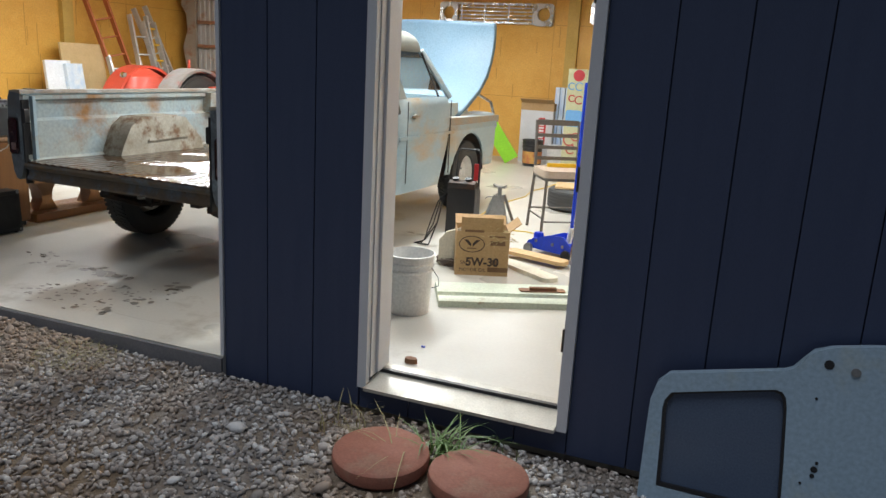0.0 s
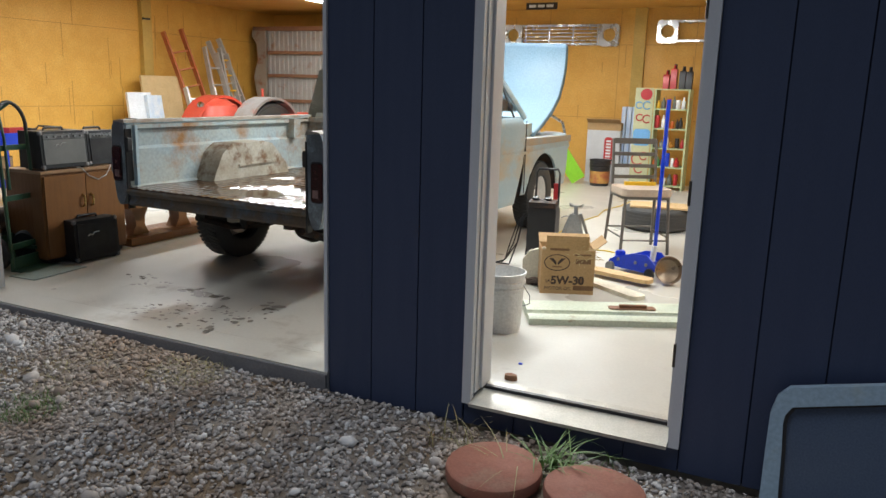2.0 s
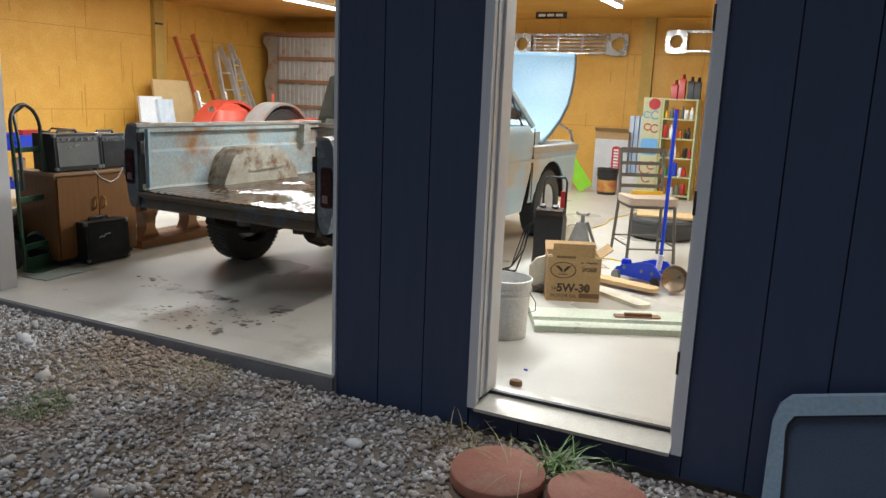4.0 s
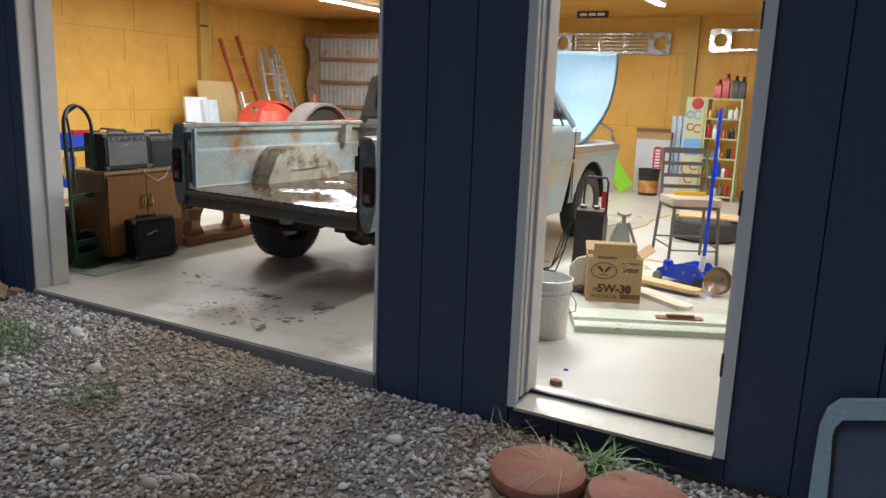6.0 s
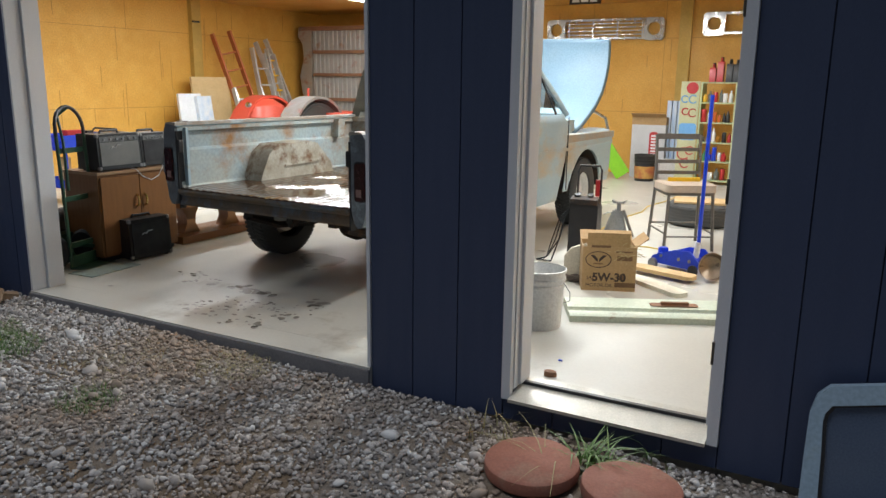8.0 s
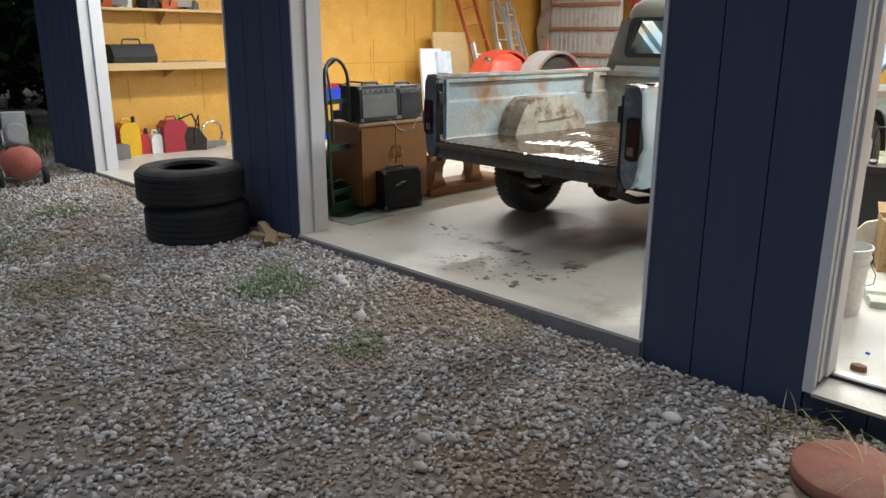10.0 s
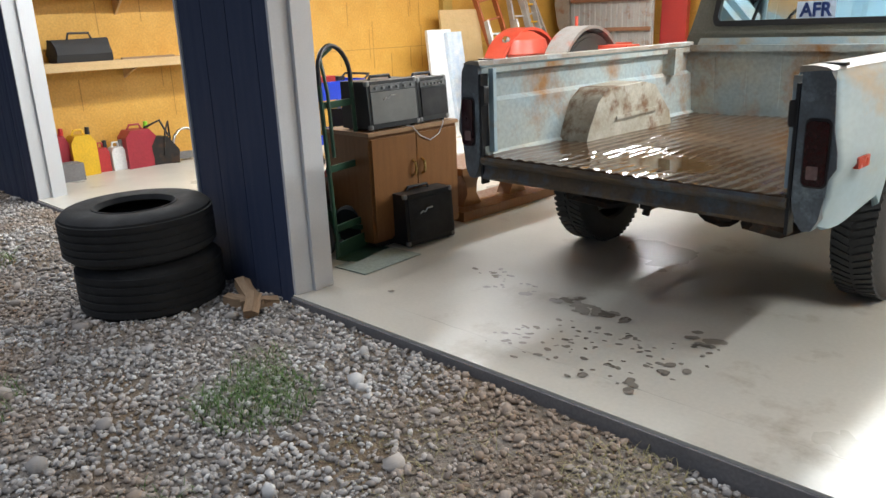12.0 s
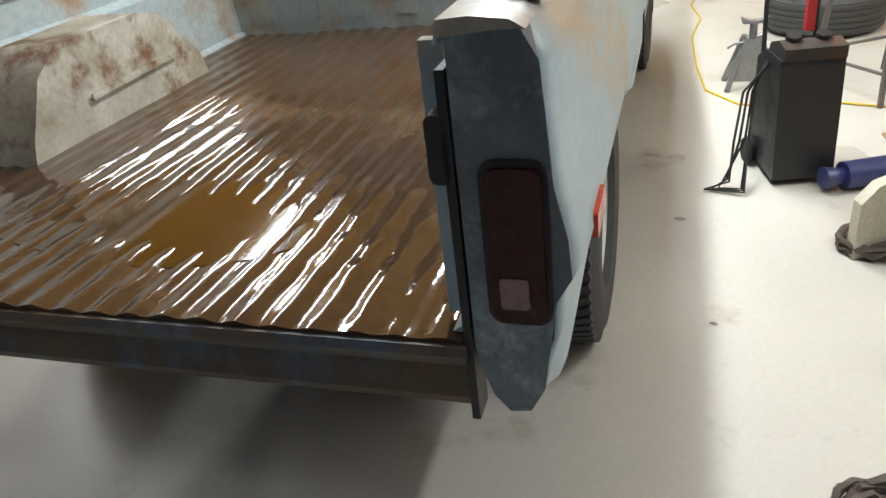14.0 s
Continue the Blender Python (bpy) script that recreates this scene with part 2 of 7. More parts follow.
# ---- structure ----
def wall_piece(name, x0, x1, y0, y1, z0, z1, mat, label):
    bm = B()
    box(bm, x0, x1, y0, y1, z0, z1)
    return one(name, bm, mat, label, "wall", kind="structure", smooth=False)


bm = B()
box(bm, LEFT_X - 0.1, RIGHT_X, WALL_Y + 0.21, BACK_Y + 0.1, SLAB - 0.25, SLAB)
floor = one("floor", bm, M_CONC, "pale sealed concrete slab with damp stains and drips", "floor", kind="structure")
for k, (b0, b1) in enumerate((BAY1, BAY2)):
    bm = B()
    box(bm, b0, b1, WALL_Y - 0.02, WALL_Y + 0.2105, SLAB - 0.25, SLAB - 0.0004)
    soften(bm, 0.012)
    one("floor_apron_%d" % (k + 1), bm, M_CONC, "pale concrete slab edge in the vehicle bay", "floor", kind="structure")
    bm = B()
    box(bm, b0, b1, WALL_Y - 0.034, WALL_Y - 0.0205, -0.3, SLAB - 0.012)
    one("trim_slab_edge_%d" % (k + 1), bm, M_EDGE, "darker grey front edge of the concrete slab", "slab edge", kind="structure")
bm = B()
box(bm, LEFT_X - 0.2, RIGHT_X + 0.2, WALL_Y + 0.02, BACK_Y + 0.2, CEIL, CEIL + 0.12)
one("ceiling", bm, M_CEIL, "amber painted board ceiling", "ceiling", kind="structure")
bm = B()
box(bm, LEFT_X - 0.6, RIGHT_X + 0.6, WALL_Y - 0.45, BACK_Y + 0.5, 3.35, 3.5)
one("roof", bm, M_NAVY_BACK, "dark roof slab over the garage", "roof", kind="structure")
wall_back = wall_piece("wall_back", LEFT_X - 0.15, RIGHT_X + 0.15, BACK_Y, BACK_Y + 0.15, SLAB, CEIL, M_OSB, "amber painted board wall at the rear of the garage")
wall_left = wall_piece("wall_left", LEFT_X - 0.15, LEFT_X, IN_Y, BACK_Y, SLAB, CEIL, M_OSB, "amber painted board side wall with marks")
wall_right = wall_piece("wall_right", RIGHT_X, RIGHT_X + 0.15, IN_Y, BACK_Y, SLAB, CEIL, M_OSB, "amber painted board side wall")
# front wall: backing with openings
front = thing("wall_front", "dark navy grooved board siding on the garage front", "wall", pose(-2.2, WALL_Y, 0), kind="structure")
FX = -2.2


def front_box(name, x0, x1, z0, z1, mat, y0=0.02, y1=0.2, label=""):
    bm = B()
    box(bm, x0 - FX, x1 - FX, y0, y1, z0, z1)
    return part(name, bm, mat, front, label, smooth=False)


GB = 0.06
for x0, x1, z0, z1 in ((LEFT_X - 0.2, BAY2[0], GB, 3.3), (BAY2[1], BAY1[0], GB, 3.3), (BAY1[1], DOOR[0], GB, 3.3), (DOOR[1], RIGHT_X + 0.15, GB, 3.3),
                       (BAY2[0], BAY2[1], 2.9, 3.3), (BAY1[0], BAY1[1], 2.9, 3.3), (DOOR[0], DOOR[1], GB, DOOR[2] - 0.03), (DOOR[0], DOOR[1], DOOR[3] + 0.03, 3.3)):
    front_box("backing", x0, x1, z0, z1, M_NAVY_BACK)
board_w = 0.2555


def boards(x0, x1, z0, z1):
    x = x0
    while x < x1 - 0.02:
        e = min(x + board_w, x1)
        bm = B()
        box(bm, x + 0.003 - FX, e - 0.003 - FX, 0, 0.022, z0, z1)
        soften(bm, 0.003, 1)
        part("siding_board", bm, M_NAVY, front)
        x += board_w


boards(LEFT_X - 0.2, BAY2[0], GB, 3.3)
boards(BAY2[1], BAY1[0], GB, 3.3)
boards(BAY1[1] , DOOR[0] - 0.045, GB, 3.3)
boards(DOOR[1] + 0.045, RIGHT_X + 0.15, GB, 3.3)
boards(DOOR[0] - 0.045, DOOR[1] + 0.045, GB, DOOR[2] - 0.035)
boards(DOOR[0] - 0.045, DOOR[1] + 0.045, DOOR[3] + 0.04, 3.3)
boards(BAY2[0], BAY2[1], 2.9, 3.3)
boards(BAY1[0], BAY1[1], 2.9, 3.3)


# jambs of the two vehicle bays
def jamb(x, side, name):
    t = thing(name, "grey-white painted jamb of the vehicle bay", "jamb", pose(x, WALL_Y, 0.05), kind="structure")
    bm = B()
    box(bm, 0 if side > 0 else -0.02, 0.02 if side > 0 else 0, -0.012, 0.23, SLAB - 0.05, 2.9 - 0.05)
    soften(bm, 0.004)
    part("casing", bm, M_TRIM, t)
    bm = B()
    box(bm, 0.021 * side if side > 0 else -0.045, 0.045 if side > 0 else -0.021, 0.10, 0.145, SLAB - 0.05, 2.85)
    soften(bm, 0.004)
    part("door_stop", bm, M_TRIM, t)
    bm = B()
    box(bm, 0.021 if side > 0 else -0.033, 0.033 if side > 0 else -0.021, 0.146, 0.23, SLAB - 0.05, 2.85)
    soften(bm, 0.003)
    part("seal_strip", bm, M_TRIM, t)


jamb(BAY1[0], 1, "trim_bay_jamb_1")
jamb(BAY1[1], -1, "trim_bay_jamb_2")
jamb(BAY2[0], 1, "trim_bay_jamb_3")
jamb(BAY2[1], -1, "trim_bay_jamb_4")

# walk door frame, no leaf hung
door = thing("door_1", "open walk doorway with grey-white steel frame and no leaf", "door frame", pose(DOOR[0], WALL_Y, DOOR[2]), kind="structure")
DW, DH = DOOR[1] - DOOR[0], DOOR[3] - DOOR[2]
for name, x0, x1 in (("jamb_left", -0.045, 0.0), ("jamb_right", DW, DW + 0.045)):
    bm = B()
    box(bm, x0, x1, -0.025, 0.01, -0.045, DH + 0.045)
    soften(bm, 0.004)
    part(name, bm, M_TRIM, door)
    bm = B()
    s = 1 if x0 < 0 else -1
    xi = 0 if x0 < 0 else DW
    box(bm, min(xi - 0.012 * s, xi + 0.006 * s), max(xi - 0.012 * s, xi + 0.006 * s), 0.0105, 0.21, 0, DH)
    part("reveal", bm, M_TRIM, door)
    bm = B()
    box(bm, min(xi + 0.0065 * s, xi + 0.02 * s), max(xi + 0.0065 * s, xi + 0.02 * s), 0.06, 0.12, 0.01, DH)
    soften(bm, 0.003)
    part("stop", bm, M_TRIM, door)
bm = B()
box(bm, 0, DW, -0.025, 0.2, DH + 0.002, DH + 0.045)
part("head", bm, M_TRIM, door)
bm = B()
prism(bm, [(-0.055, -0.045), (-0.055, -0.03), (0.10, -0.004), (0.215, -0.004), (0.215, -0.045)], "x", 0.002, DW - 0.002)
part("threshold", bm, M_ALU, door, "worn pale aluminium threshold")
bm = B()
box(bm, 0.004, DW - 0.004, 0.10, 0.125, -0.0035, 0.012)
soften(bm, 0.004)
part("weather_strip", bm, M_BLACK, door, "black rubber strip")
for z in (0.35, 1.03, 1.75):
    bm = B()
    box(bm, DW - 0.0105, DW - 0.0065, 0.015, 0.052, z - 0.05, z + 0.05)
    rod(bm, (DW - 0.012, 0.012, z - 0.05), (DW - 0.012, 0.012, z + 0.05), 0.006, 8)
    part("hinge_leaf", bm, surface("dark_hinge_metal", (0.10, 0.09, 0.075), 0.4, 0.8), door, "dark bare hinge leaf")


# fluorescent strip lights on the ceiling; a few are unseen fill, marked below
def strip_light(x, y, power, length=2.3):
    t = thing("strip_light", "long white tube light fixed under the ceiling", "ceiling light", pose(x, y, CEIL), "garage tube lights")
    bm = B()
    prism(bm, [(-0.06, -0.001), (0.06, -0.001), (0.045, -0.05), (-0.045, -0.05)], "y", -length / 2, length / 2)
    part("housing", bm, M_WHITE, t)
    for dx in (-0.025, 0.025):
        bm = B()
        rod(bm, (dx, -length / 2 + 0.03, -0.068), (dx, length / 2 - 0.03, -0.068), 0.014, 10)
        part("tube", bm, M_TUBE, t)
    lamp = bpy.data.lights.new("tube_glow", 'AREA')
    lamp.shape, lamp.size, lamp.size_y, lamp.energy, lamp.color = 'RECTANGLE', 0.12, length, power, (0.91, 0.96, 0.98)
    lo = new("tube_glow", lamp)
    lo.location = (x, y, CEIL - 0.09)


strip_light(-2.8, 9.4, 80)
strip_light(-3.05, 6.3, 160)
strip_light(-7.35, 9.9, 55)
strip_light(-7.7, 6.9, 80)
# unseen strip, added as fill for the front of the left bay
strip_light(-7.95, 3.9, 65, 1.6)
strip_light(-5.6, 7.8, 75)
# unseen short strip, added as fill inside the walk door
strip_light(-1.3, 4.1, 38, 1.2)
strip_light(1.4, 6.0, 85)
# unseen strip, added as weak fill at the rear right
strip_light(1.4, 9.0, 32)

# ---- ground ----
M_SOIL = surface("gravel_bed", (0.30, 0.265, 0.23), 0.95, second=(0.19, 0.16, 0.13), scale=30, amount=0.9, fine=120, bump=0.8, depth=0.02, third=(0.19, 0.135, 0.085), third_scale=1.1, third_at=0.52)


def ground_z(x, y):
    near = 1 - min(1, max(0, (WALL_Y - y) / 3.0))
    side = min(1, max(0, (-x - 0.5) / 4.5))
    z = 0.02 + 0.085 * near * side + 0.03 * near
    z += 0.018 * noise.noise((x * 0.9, y * 0.9, 0.3)) + 0.012 * noise.noise((x * 2.7, y * 2.7, 3.0))
    return z


def make_ground():
    xs = sorted(set([-400, -150, -60, -30, -20] + [round(-14 + 0.1 * i, 3) for i in range(190)] + [8, 15, 40, 150, 400]))
    ys = sorted(set([-400, -150, -60, -30, -15, -8] + [round(-5 + 0.1 * i, 3) for i in range(100)] + [6, 9, 13, 20, 40, 150, 400]))
    verts = [(x, y, ground_z(x, y) if y < 2.76 or x < LEFT_X - 0.2 or x > RIGHT_X + 0.2 else -0.15) for y in ys for x in xs]
    w = len(xs)
    faces = [(j * w + i, j * w + i + 1, (j + 1) * w + i + 1, (j + 1) * w + i) for j in range(len(ys) - 1) for i in range(w - 1)]
    me = bpy.data.meshes.new("ground")
    me.from_pydata(verts, [], faces)
    me.materials.append(M_SOIL)
    me.shade_smooth()
    return tagged(new("ground", me), "grey gravel yard with bare earth patches", "ground", kind="structure")


ground = make_ground()


# ---- the pickup truck: local origin under the middle of the tail, y towards the nose ----
TX, TY = -3.685, 3.54


def tyre_mesh(name, R, W, rim, mat):
    bm = B()
    h = W / 2
    prof = [(rim, -h * 0.75), (rim + 0.01, -h * 0.95), ((R + rim) / 2, -h * 1.02), (R - 0.035, -h * 0.97), (R - 0.008, -h * 0.80), (R, -h * 0.45), (R, h * 0.45), (R - 0.008, h * 0.80), (R - 0.035, h * 0.97), ((R + rim) / 2, h * 1.02), (rim + 0.01, h * 0.95), (rim, h * 0.75)]
    lathe(bm, prof, 48, close=False)
    return as_mesh(name, bm, mat, True)


def tread_blocks(parent, R, W, mat):
    bm = B()
    h = W / 2
    for k in range(60):
        a = 2 * math.pi * k / 60
        for s in (-1, 1):
            mm = Matrix.Rotation(a, 4, 'Z') @ Matrix.Translation((R, 0, s * h * 0.46)) @ Matrix.Rotation(s * 0.35, 4, 'X')
            box(bm, -0.006, 0.007, -0.012, 0.012, -h * 0.38, h * 0.38, mm)
    tagged(part("tread", bm, mat, parent), kind="stuff")


def wheel(parent, x, y, z, R, W, side, rim_mat, tyre_mat):
    rim_r = 0.205
    rot = Matrix.Translation((x, y, z)) @ Matrix.Rotation(math.pi / 2 * side, 4, 'Y')
    w = new("wheel")
    w.parent = parent
    w.matrix_basis = rot
    ty = new("tyre", tyre_mesh("tyre", R, W, rim_r, tyre_mat))
    ty.parent = w
    tread_blocks(w, R, W, tyre_mat)
    bm = B()
    h = W / 2
    lathe(bm, [(0.0005, 0.02), (0.05, 0.03), (0.055, 0.0), (0.10, -0.01), (0.15, 0.02), (0.17, 0.0), (0.185, 0.05), (rim_r + 0.006, h * 0.8), (rim_r + 0.006, h * 0.74), (0.18, 0.0), (0.16, -0.06), (0.0005, -0.07)], 36)
    part("rim", bm, rim_mat, w)
    for k in range(5):
        bm = B()
        a = 2 * math.pi * k / 5
        rod(bm, (0.075 * math.cos(a), 0.075 * math.sin(a), -0.005), (0.075 * math.cos(a), 0.075 * math.sin(a), 0.02), 0.01, 6)
        part("lug_nut", bm, M_STEEL, w)
    return w


truck = thing("pickup_truck", "faded blue vintage pickup with rusty bed, no tailgate, hood raised", "pickup truck", pose(TX, TY, SLAB, 0, 0, -2.0) @ Matrix.Diagonal((0.945, 1, 1, 1)))
BEDZ, RAILZ, FBOT = 0.69, 1.175, 0.545      # above the slab
BEDLEN, HALF_IN = 2.16, 0.84
# corrugated bed floor, ribs run lengthwise
bm = B()
n_rib = 22
prof = []
w = 2 * HALF_IN / n_rib
for i in range(n_rib):
    x = -HALF_IN + i * w
    prof += [(x + w * k / 7, 0.0052 * (1 - math.cos(2 * math.pi * k / 7))) for k in range(7)]
prof.append((HALF_IN, 0.0))
rows = []
NY = 150
for j in range(NY + 1):
    y = BEDLEN * j / NY
    rows.append([bm.verts.new((x, y, BEDZ + z * (0.45 + 0.75 * max(0, noise.noise((x * 2.3, y * 2.1, 6.0)) + 0.25)) + 0.006 * noise.noise((x * 3, y * 3, 1)) + 0.0013 * noise.noise((x * 5, y * 14, 4)) + 0.0013 * noise.noise((x * 30, y * 12, 9)) - (0.010 * math.exp(-((x - 0.05) ** 2 / 0.14 + (y - 0.40) ** 2 / 0.03))))) for x, z in prof])
for r, s in zip(rows, rows[1:]):
    for i in range(len(prof) - 1):
        bm.faces.new((r[i], r[i + 1], s[i + 1], s[i]))
res = bmesh.ops.extrude_face_region(bm, geom=bm.faces[:])
bmesh.ops.translate(bm, verts=[v for v in res["geom"] if isinstance(v, bmesh.types.BMVert)], vec=(0, 0, -0.02))
part("bed_floor", bm, M_BEDFLOOR, truck, "wet rusty brown ribbed steel bed floor")
# rear sill under the floor edge
bm = B()
prism(bm, [(-0.02, BEDZ - 0.02), (-0.012, BEDZ - 0.006), (0.06, BEDZ - 0.021), (0.06, BEDZ - 0.125), (0.03, BEDZ - 0.13), (0.0, BEDZ - 0.125), (-0.004, BEDZ - 0.11), (0.008, BEDZ - 0.085), (0.012, BEDZ - 0.055), (-0.012, BEDZ - 0.04)], "x", -HALF_IN - 0.01, HALF_IN + 0.01)
for v in bm.verts:
    v.co.z += 0.006 * noise.noise((v.co.x * 4, 0, 0))
part("rear_sill", bm, M_SILL, truck, "battered rusty rear cross sill")


def side_section(s):
    """Outer bed side profile in (x, z); s is -1 or 1."""
    return [(s * x, z) for x, z in ((0.86, RAILZ - 0.03), (0.87, RAILZ - 0.004), (0.90, RAILZ), (0.965, RAILZ - 0.008), (1.0, RAILZ - 0.05), (1.012, RAILZ - 0.22), (1.03, RAILZ - 0.30), (1.035, RAILZ - 0.36), (1.01, RAILZ - 0.40), (1.005, FBOT + 0.16), (0.985, FBOT + 0.02), (0.96, FBOT))]


AXLE_R, WHEEL_R = 1.10, 0.36
for s, nm in ((1, "right"), (-1, "left")):
    sec = side_section(s)
    bm = B()
    ny = 44
    rows = []
    for j in range(ny + 1):
        y = -0.0 + (BEDLEN - 0.0) * j / ny
        tail = max(0, 1 - y / 0.12)
        row = []
        for i, (x, z) in enumerate(sec):
            zz = z
            xx = x - s * 0.012 * tail ** 2
            if z < RAILZ - 0.38:
                d = abs(y - AXLE_R)
                if d < 0.46:
                    lim = FBOT - 0.02 + math.sqrt(max(0, 0.46 ** 2 - d * d)) * 0.72
                    zz = max(zz, min(lim, RAILZ - 0.40))
                elif y < 0.6:
                    zz = max(zz, FBOT + 0.12 * max(0, (y - 0.05) / 0.6) * 0.6)
            if z < FBOT + 0.1:
                zz = max(zz, FBOT + 0.06 * tail)
                xx -= s * 0.03 * tail
            row.append(bm.verts.new((xx, y, zz)))
        rows.append(row)
    for r, q in zip(rows, rows[1:]):
        for i in range(len(sec) - 1):
            if (r[i].co - r[i + 1].co).length + (q[i].co - q[i + 1].co).length > 1e-5:
                bm.faces.new((r[i], r[i + 1], q[i + 1], q[i]))
    bmesh.ops.remove_doubles(bm, verts=bm.verts[:], dist=0.0004)
    ob = part("bed_side", bm, M_PAINT, truck, "faded blue outer bed side with bare patches")
    mod = ob.modifiers.new("thick", 'SOLIDIFY')
    mod.thickness, mod.offset = 0.004, 0
    # inner wall with a step
    bm = B()
    inn = [(0.862, RAILZ - 0.028), (0.862, RAILZ - 0.06), (0.895, RAILZ - 0.075), (0.895, RAILZ - 0.19), (0.862, RAILZ - 0.21), (HALF_IN + 0.004, BEDZ + 0.02), (HALF_IN - 0.02, BEDZ + 0.004)]
    prism(bm, [(s * x, z) for x, z in inn] + [(s * 0.93, BEDZ + 0.004), (s * 0.93, RAILZ - 0.03)], "y", 0.02, BEDLEN - 0.004)
    part("inner_side", bm, M_INNER, truck, "pale blue inner bed wall stained with rust")
    # wheel well housing
    bm = B()
    yc = AXLE_R + 0.03
    out = [(yc - 0.48, BEDZ), (yc - 0.46, BEDZ + 0.06), (yc - 0.37, BEDZ + 0.22), (yc - 0.27, BEDZ + 0.285), (yc + 0.10, BEDZ + 0.295), (yc + 0.22, BEDZ + 0.27), (yc + 0.40, BEDZ + 0.09), (yc + 0.43, BEDZ)]
    vs = prism(bm, out, "x", s * (HALF_IN + 0.02), s * (HALF_IN - 0.20))
    soften(bm, 0.025, 3)
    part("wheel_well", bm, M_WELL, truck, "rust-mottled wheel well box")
    bm = B()
    prism(bm, [(yc - 0.2, BEDZ + 0.10), (yc + 0.24, BEDZ + 0.115), (yc + 0.24, BEDZ + 0.135), (yc - 0.2, BEDZ + 0.12)], "x", s * (HALF_IN - 0.205), s * (HALF_IN - 0.20 - 0.012) )
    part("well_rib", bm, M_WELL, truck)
    # tail post with lamp
    bm = B()
    prism(bm, [(s * x, z) for x, z in ((0.865, RAILZ - 0.004), (0.965, RAILZ - 0.008), (0.99, RAILZ - 0.05), (1.002, RAILZ - 0.22), (1.02, RAILZ - 0.30), (1.024, RAILZ - 0.36), (1.0, RAILZ - 0.40), (0.995, FBOT + 0.20), (0.975, FBOT + 0.07), (0.95, FBOT + 0.025), (0.915, FBOT + 0.02), (0.89, FBOT + 0.05), (0.872, FBOT + 0.10), (0.865, BEDZ))], "y", -0.005, 0.06)
    soften(bm, 0.02, 3)
    tp = part("tail_post", bm, M_TAILPANEL, truck, "bare grey-blue tail panel, paint worn off")
    bm = B()
    o = rounded(s * 0.945 - 0.050, s * 0.945 + 0.050, 0.737, 0.995, 0.025)
    prism(bm, o, "y", -0.011, 0.0)
    part("lamp_rim", bm, M_BLACK, tp, "black lamp surround")
    bm = B()
    prism(bm, rounded(s * 0.945 - 0.042, s * 0.945 + 0.042, 0.745, 0.985, 0.02), "y", -0.019, -0.0115)
    soften(bm, 0.006)
    part("tail_lamp", bm, M_REDLENS, tp, "dark red tail lamp lens")
    bm = B()
    prism(bm, rounded(s * 0.94 - 0.022, s * 0.94 + 0.022, 0.77, 0.82, 0.006), "y", -0.0225, -0.0195)
    part("reverse_lens", bm, M_CLEARLENS, tp, "small cloudy reversing lens")
    bm = B()
    box(bm, s * 0.853 - 0.007, s * 0.853 + 0.007, -0.004, 0.05, BEDZ - 0.15, RAILZ - 0.06)
    part("gate_channel", bm, M_BLACK, truck, "dark tailgate channel")
    bm = B()
    prism(bm, rounded(s * 0.838 - 0.016, s * 0.838 + 0.016, RAILZ - 0.22, RAILZ - 0.12, 0.012), "y", -0.004, 0.03)
    part("gate_latch", bm, M_BLACK, truck)
    # rail top with stake pocket
    bm = B()
    prism(bm, rounded(s * 0.93 - 0.05, s * 0.93 + 0.05, 0.10, 0.15, 0.02), "z", RAILZ - 0.002, RAILZ + 0.0085)
    part("stake_pocket", bm, M_BLACK, truck, "dark stake pocket hole")
    bm = B()
    prism(bm, [(s * 0.852, RAILZ - 0.02), (s * 0.856, RAILZ + 0.003), (s * 0.90, RAILZ + 0.006), (s * 0.955, RAILZ), (s * 0.975, RAILZ - 0.012), (s * 0.93, RAILZ - 0.012)], "y", -0.008, BEDLEN)
    part("rail_cap", bm, M_RAIL, truck, "worn tan-grey top of the bed rail")
    bm = B()
    box(bm, s * 0.825 - 0.018, s * 0.825 + 0.018, 0.052, 0.075, BEDZ + 0.02, RAILZ - 0.035)
    soften(bm, 0.004)
    part("post_flange", bm, M_PAINT, truck)
    # side marker
    bm = B()
    prism(bm, rounded(0.16, 0.28, RAILZ - 0.385, RAILZ - 0.34, 0.008), "x", s * 1.024, s * 1.044)
    soften(bm, 0.004)
    part("side_marker", bm, M_REFLECTOR, truck, "small red side marker")
# brace at the front of the left rail
bm = B()
prism(bm, [(BEDLEN - 0.32, RAILZ - 0.03), (BEDLEN - 0.22, RAILZ - 0.03), (BEDLEN - 0.25, RAILZ - 0.17), (BEDLEN - 0.33, RAILZ - 0.20)], "x", -0.895, -0.80)
soften(bm, 0.01)
part("rail_bracket", bm, M_INNER, truck)
# front bulkhead of the bed with pressed ribs
bm = B()
box(bm, -HALF_IN - 0.06, HALF_IN + 0.06, BEDLEN - 0.002, BEDLEN + 0.03, BEDZ - 0.02, RAILZ - 0.02)
box(bm, -HALF_IN - 0.02, HALF_IN + 0.02, BEDLEN - 0.035, BEDLEN - 0.003, RAILZ - 0.06, RAILZ - 0.018)
soften(bm, 0.006)
bulk = part("bulkhead", bm, M_INNER, truck, "ribbed front wall of the bed, pale and rust streaked")
for i in range(7):
    x = -0.72 + 0.24 * i
    bm = B()
    box(bm, x - 0.05, x + 0.05, BEDLEN - 0.008, BEDLEN - 0.003, BEDZ + 0.06, RAILZ - 0.09)
    soften(bm, 0.0022)
    part("rib", bm, M_INNER, bulk)
# cab
CY0, CY1 = BEDLEN + 0.06, BEDLEN + 1.15
ROOF = 1.80


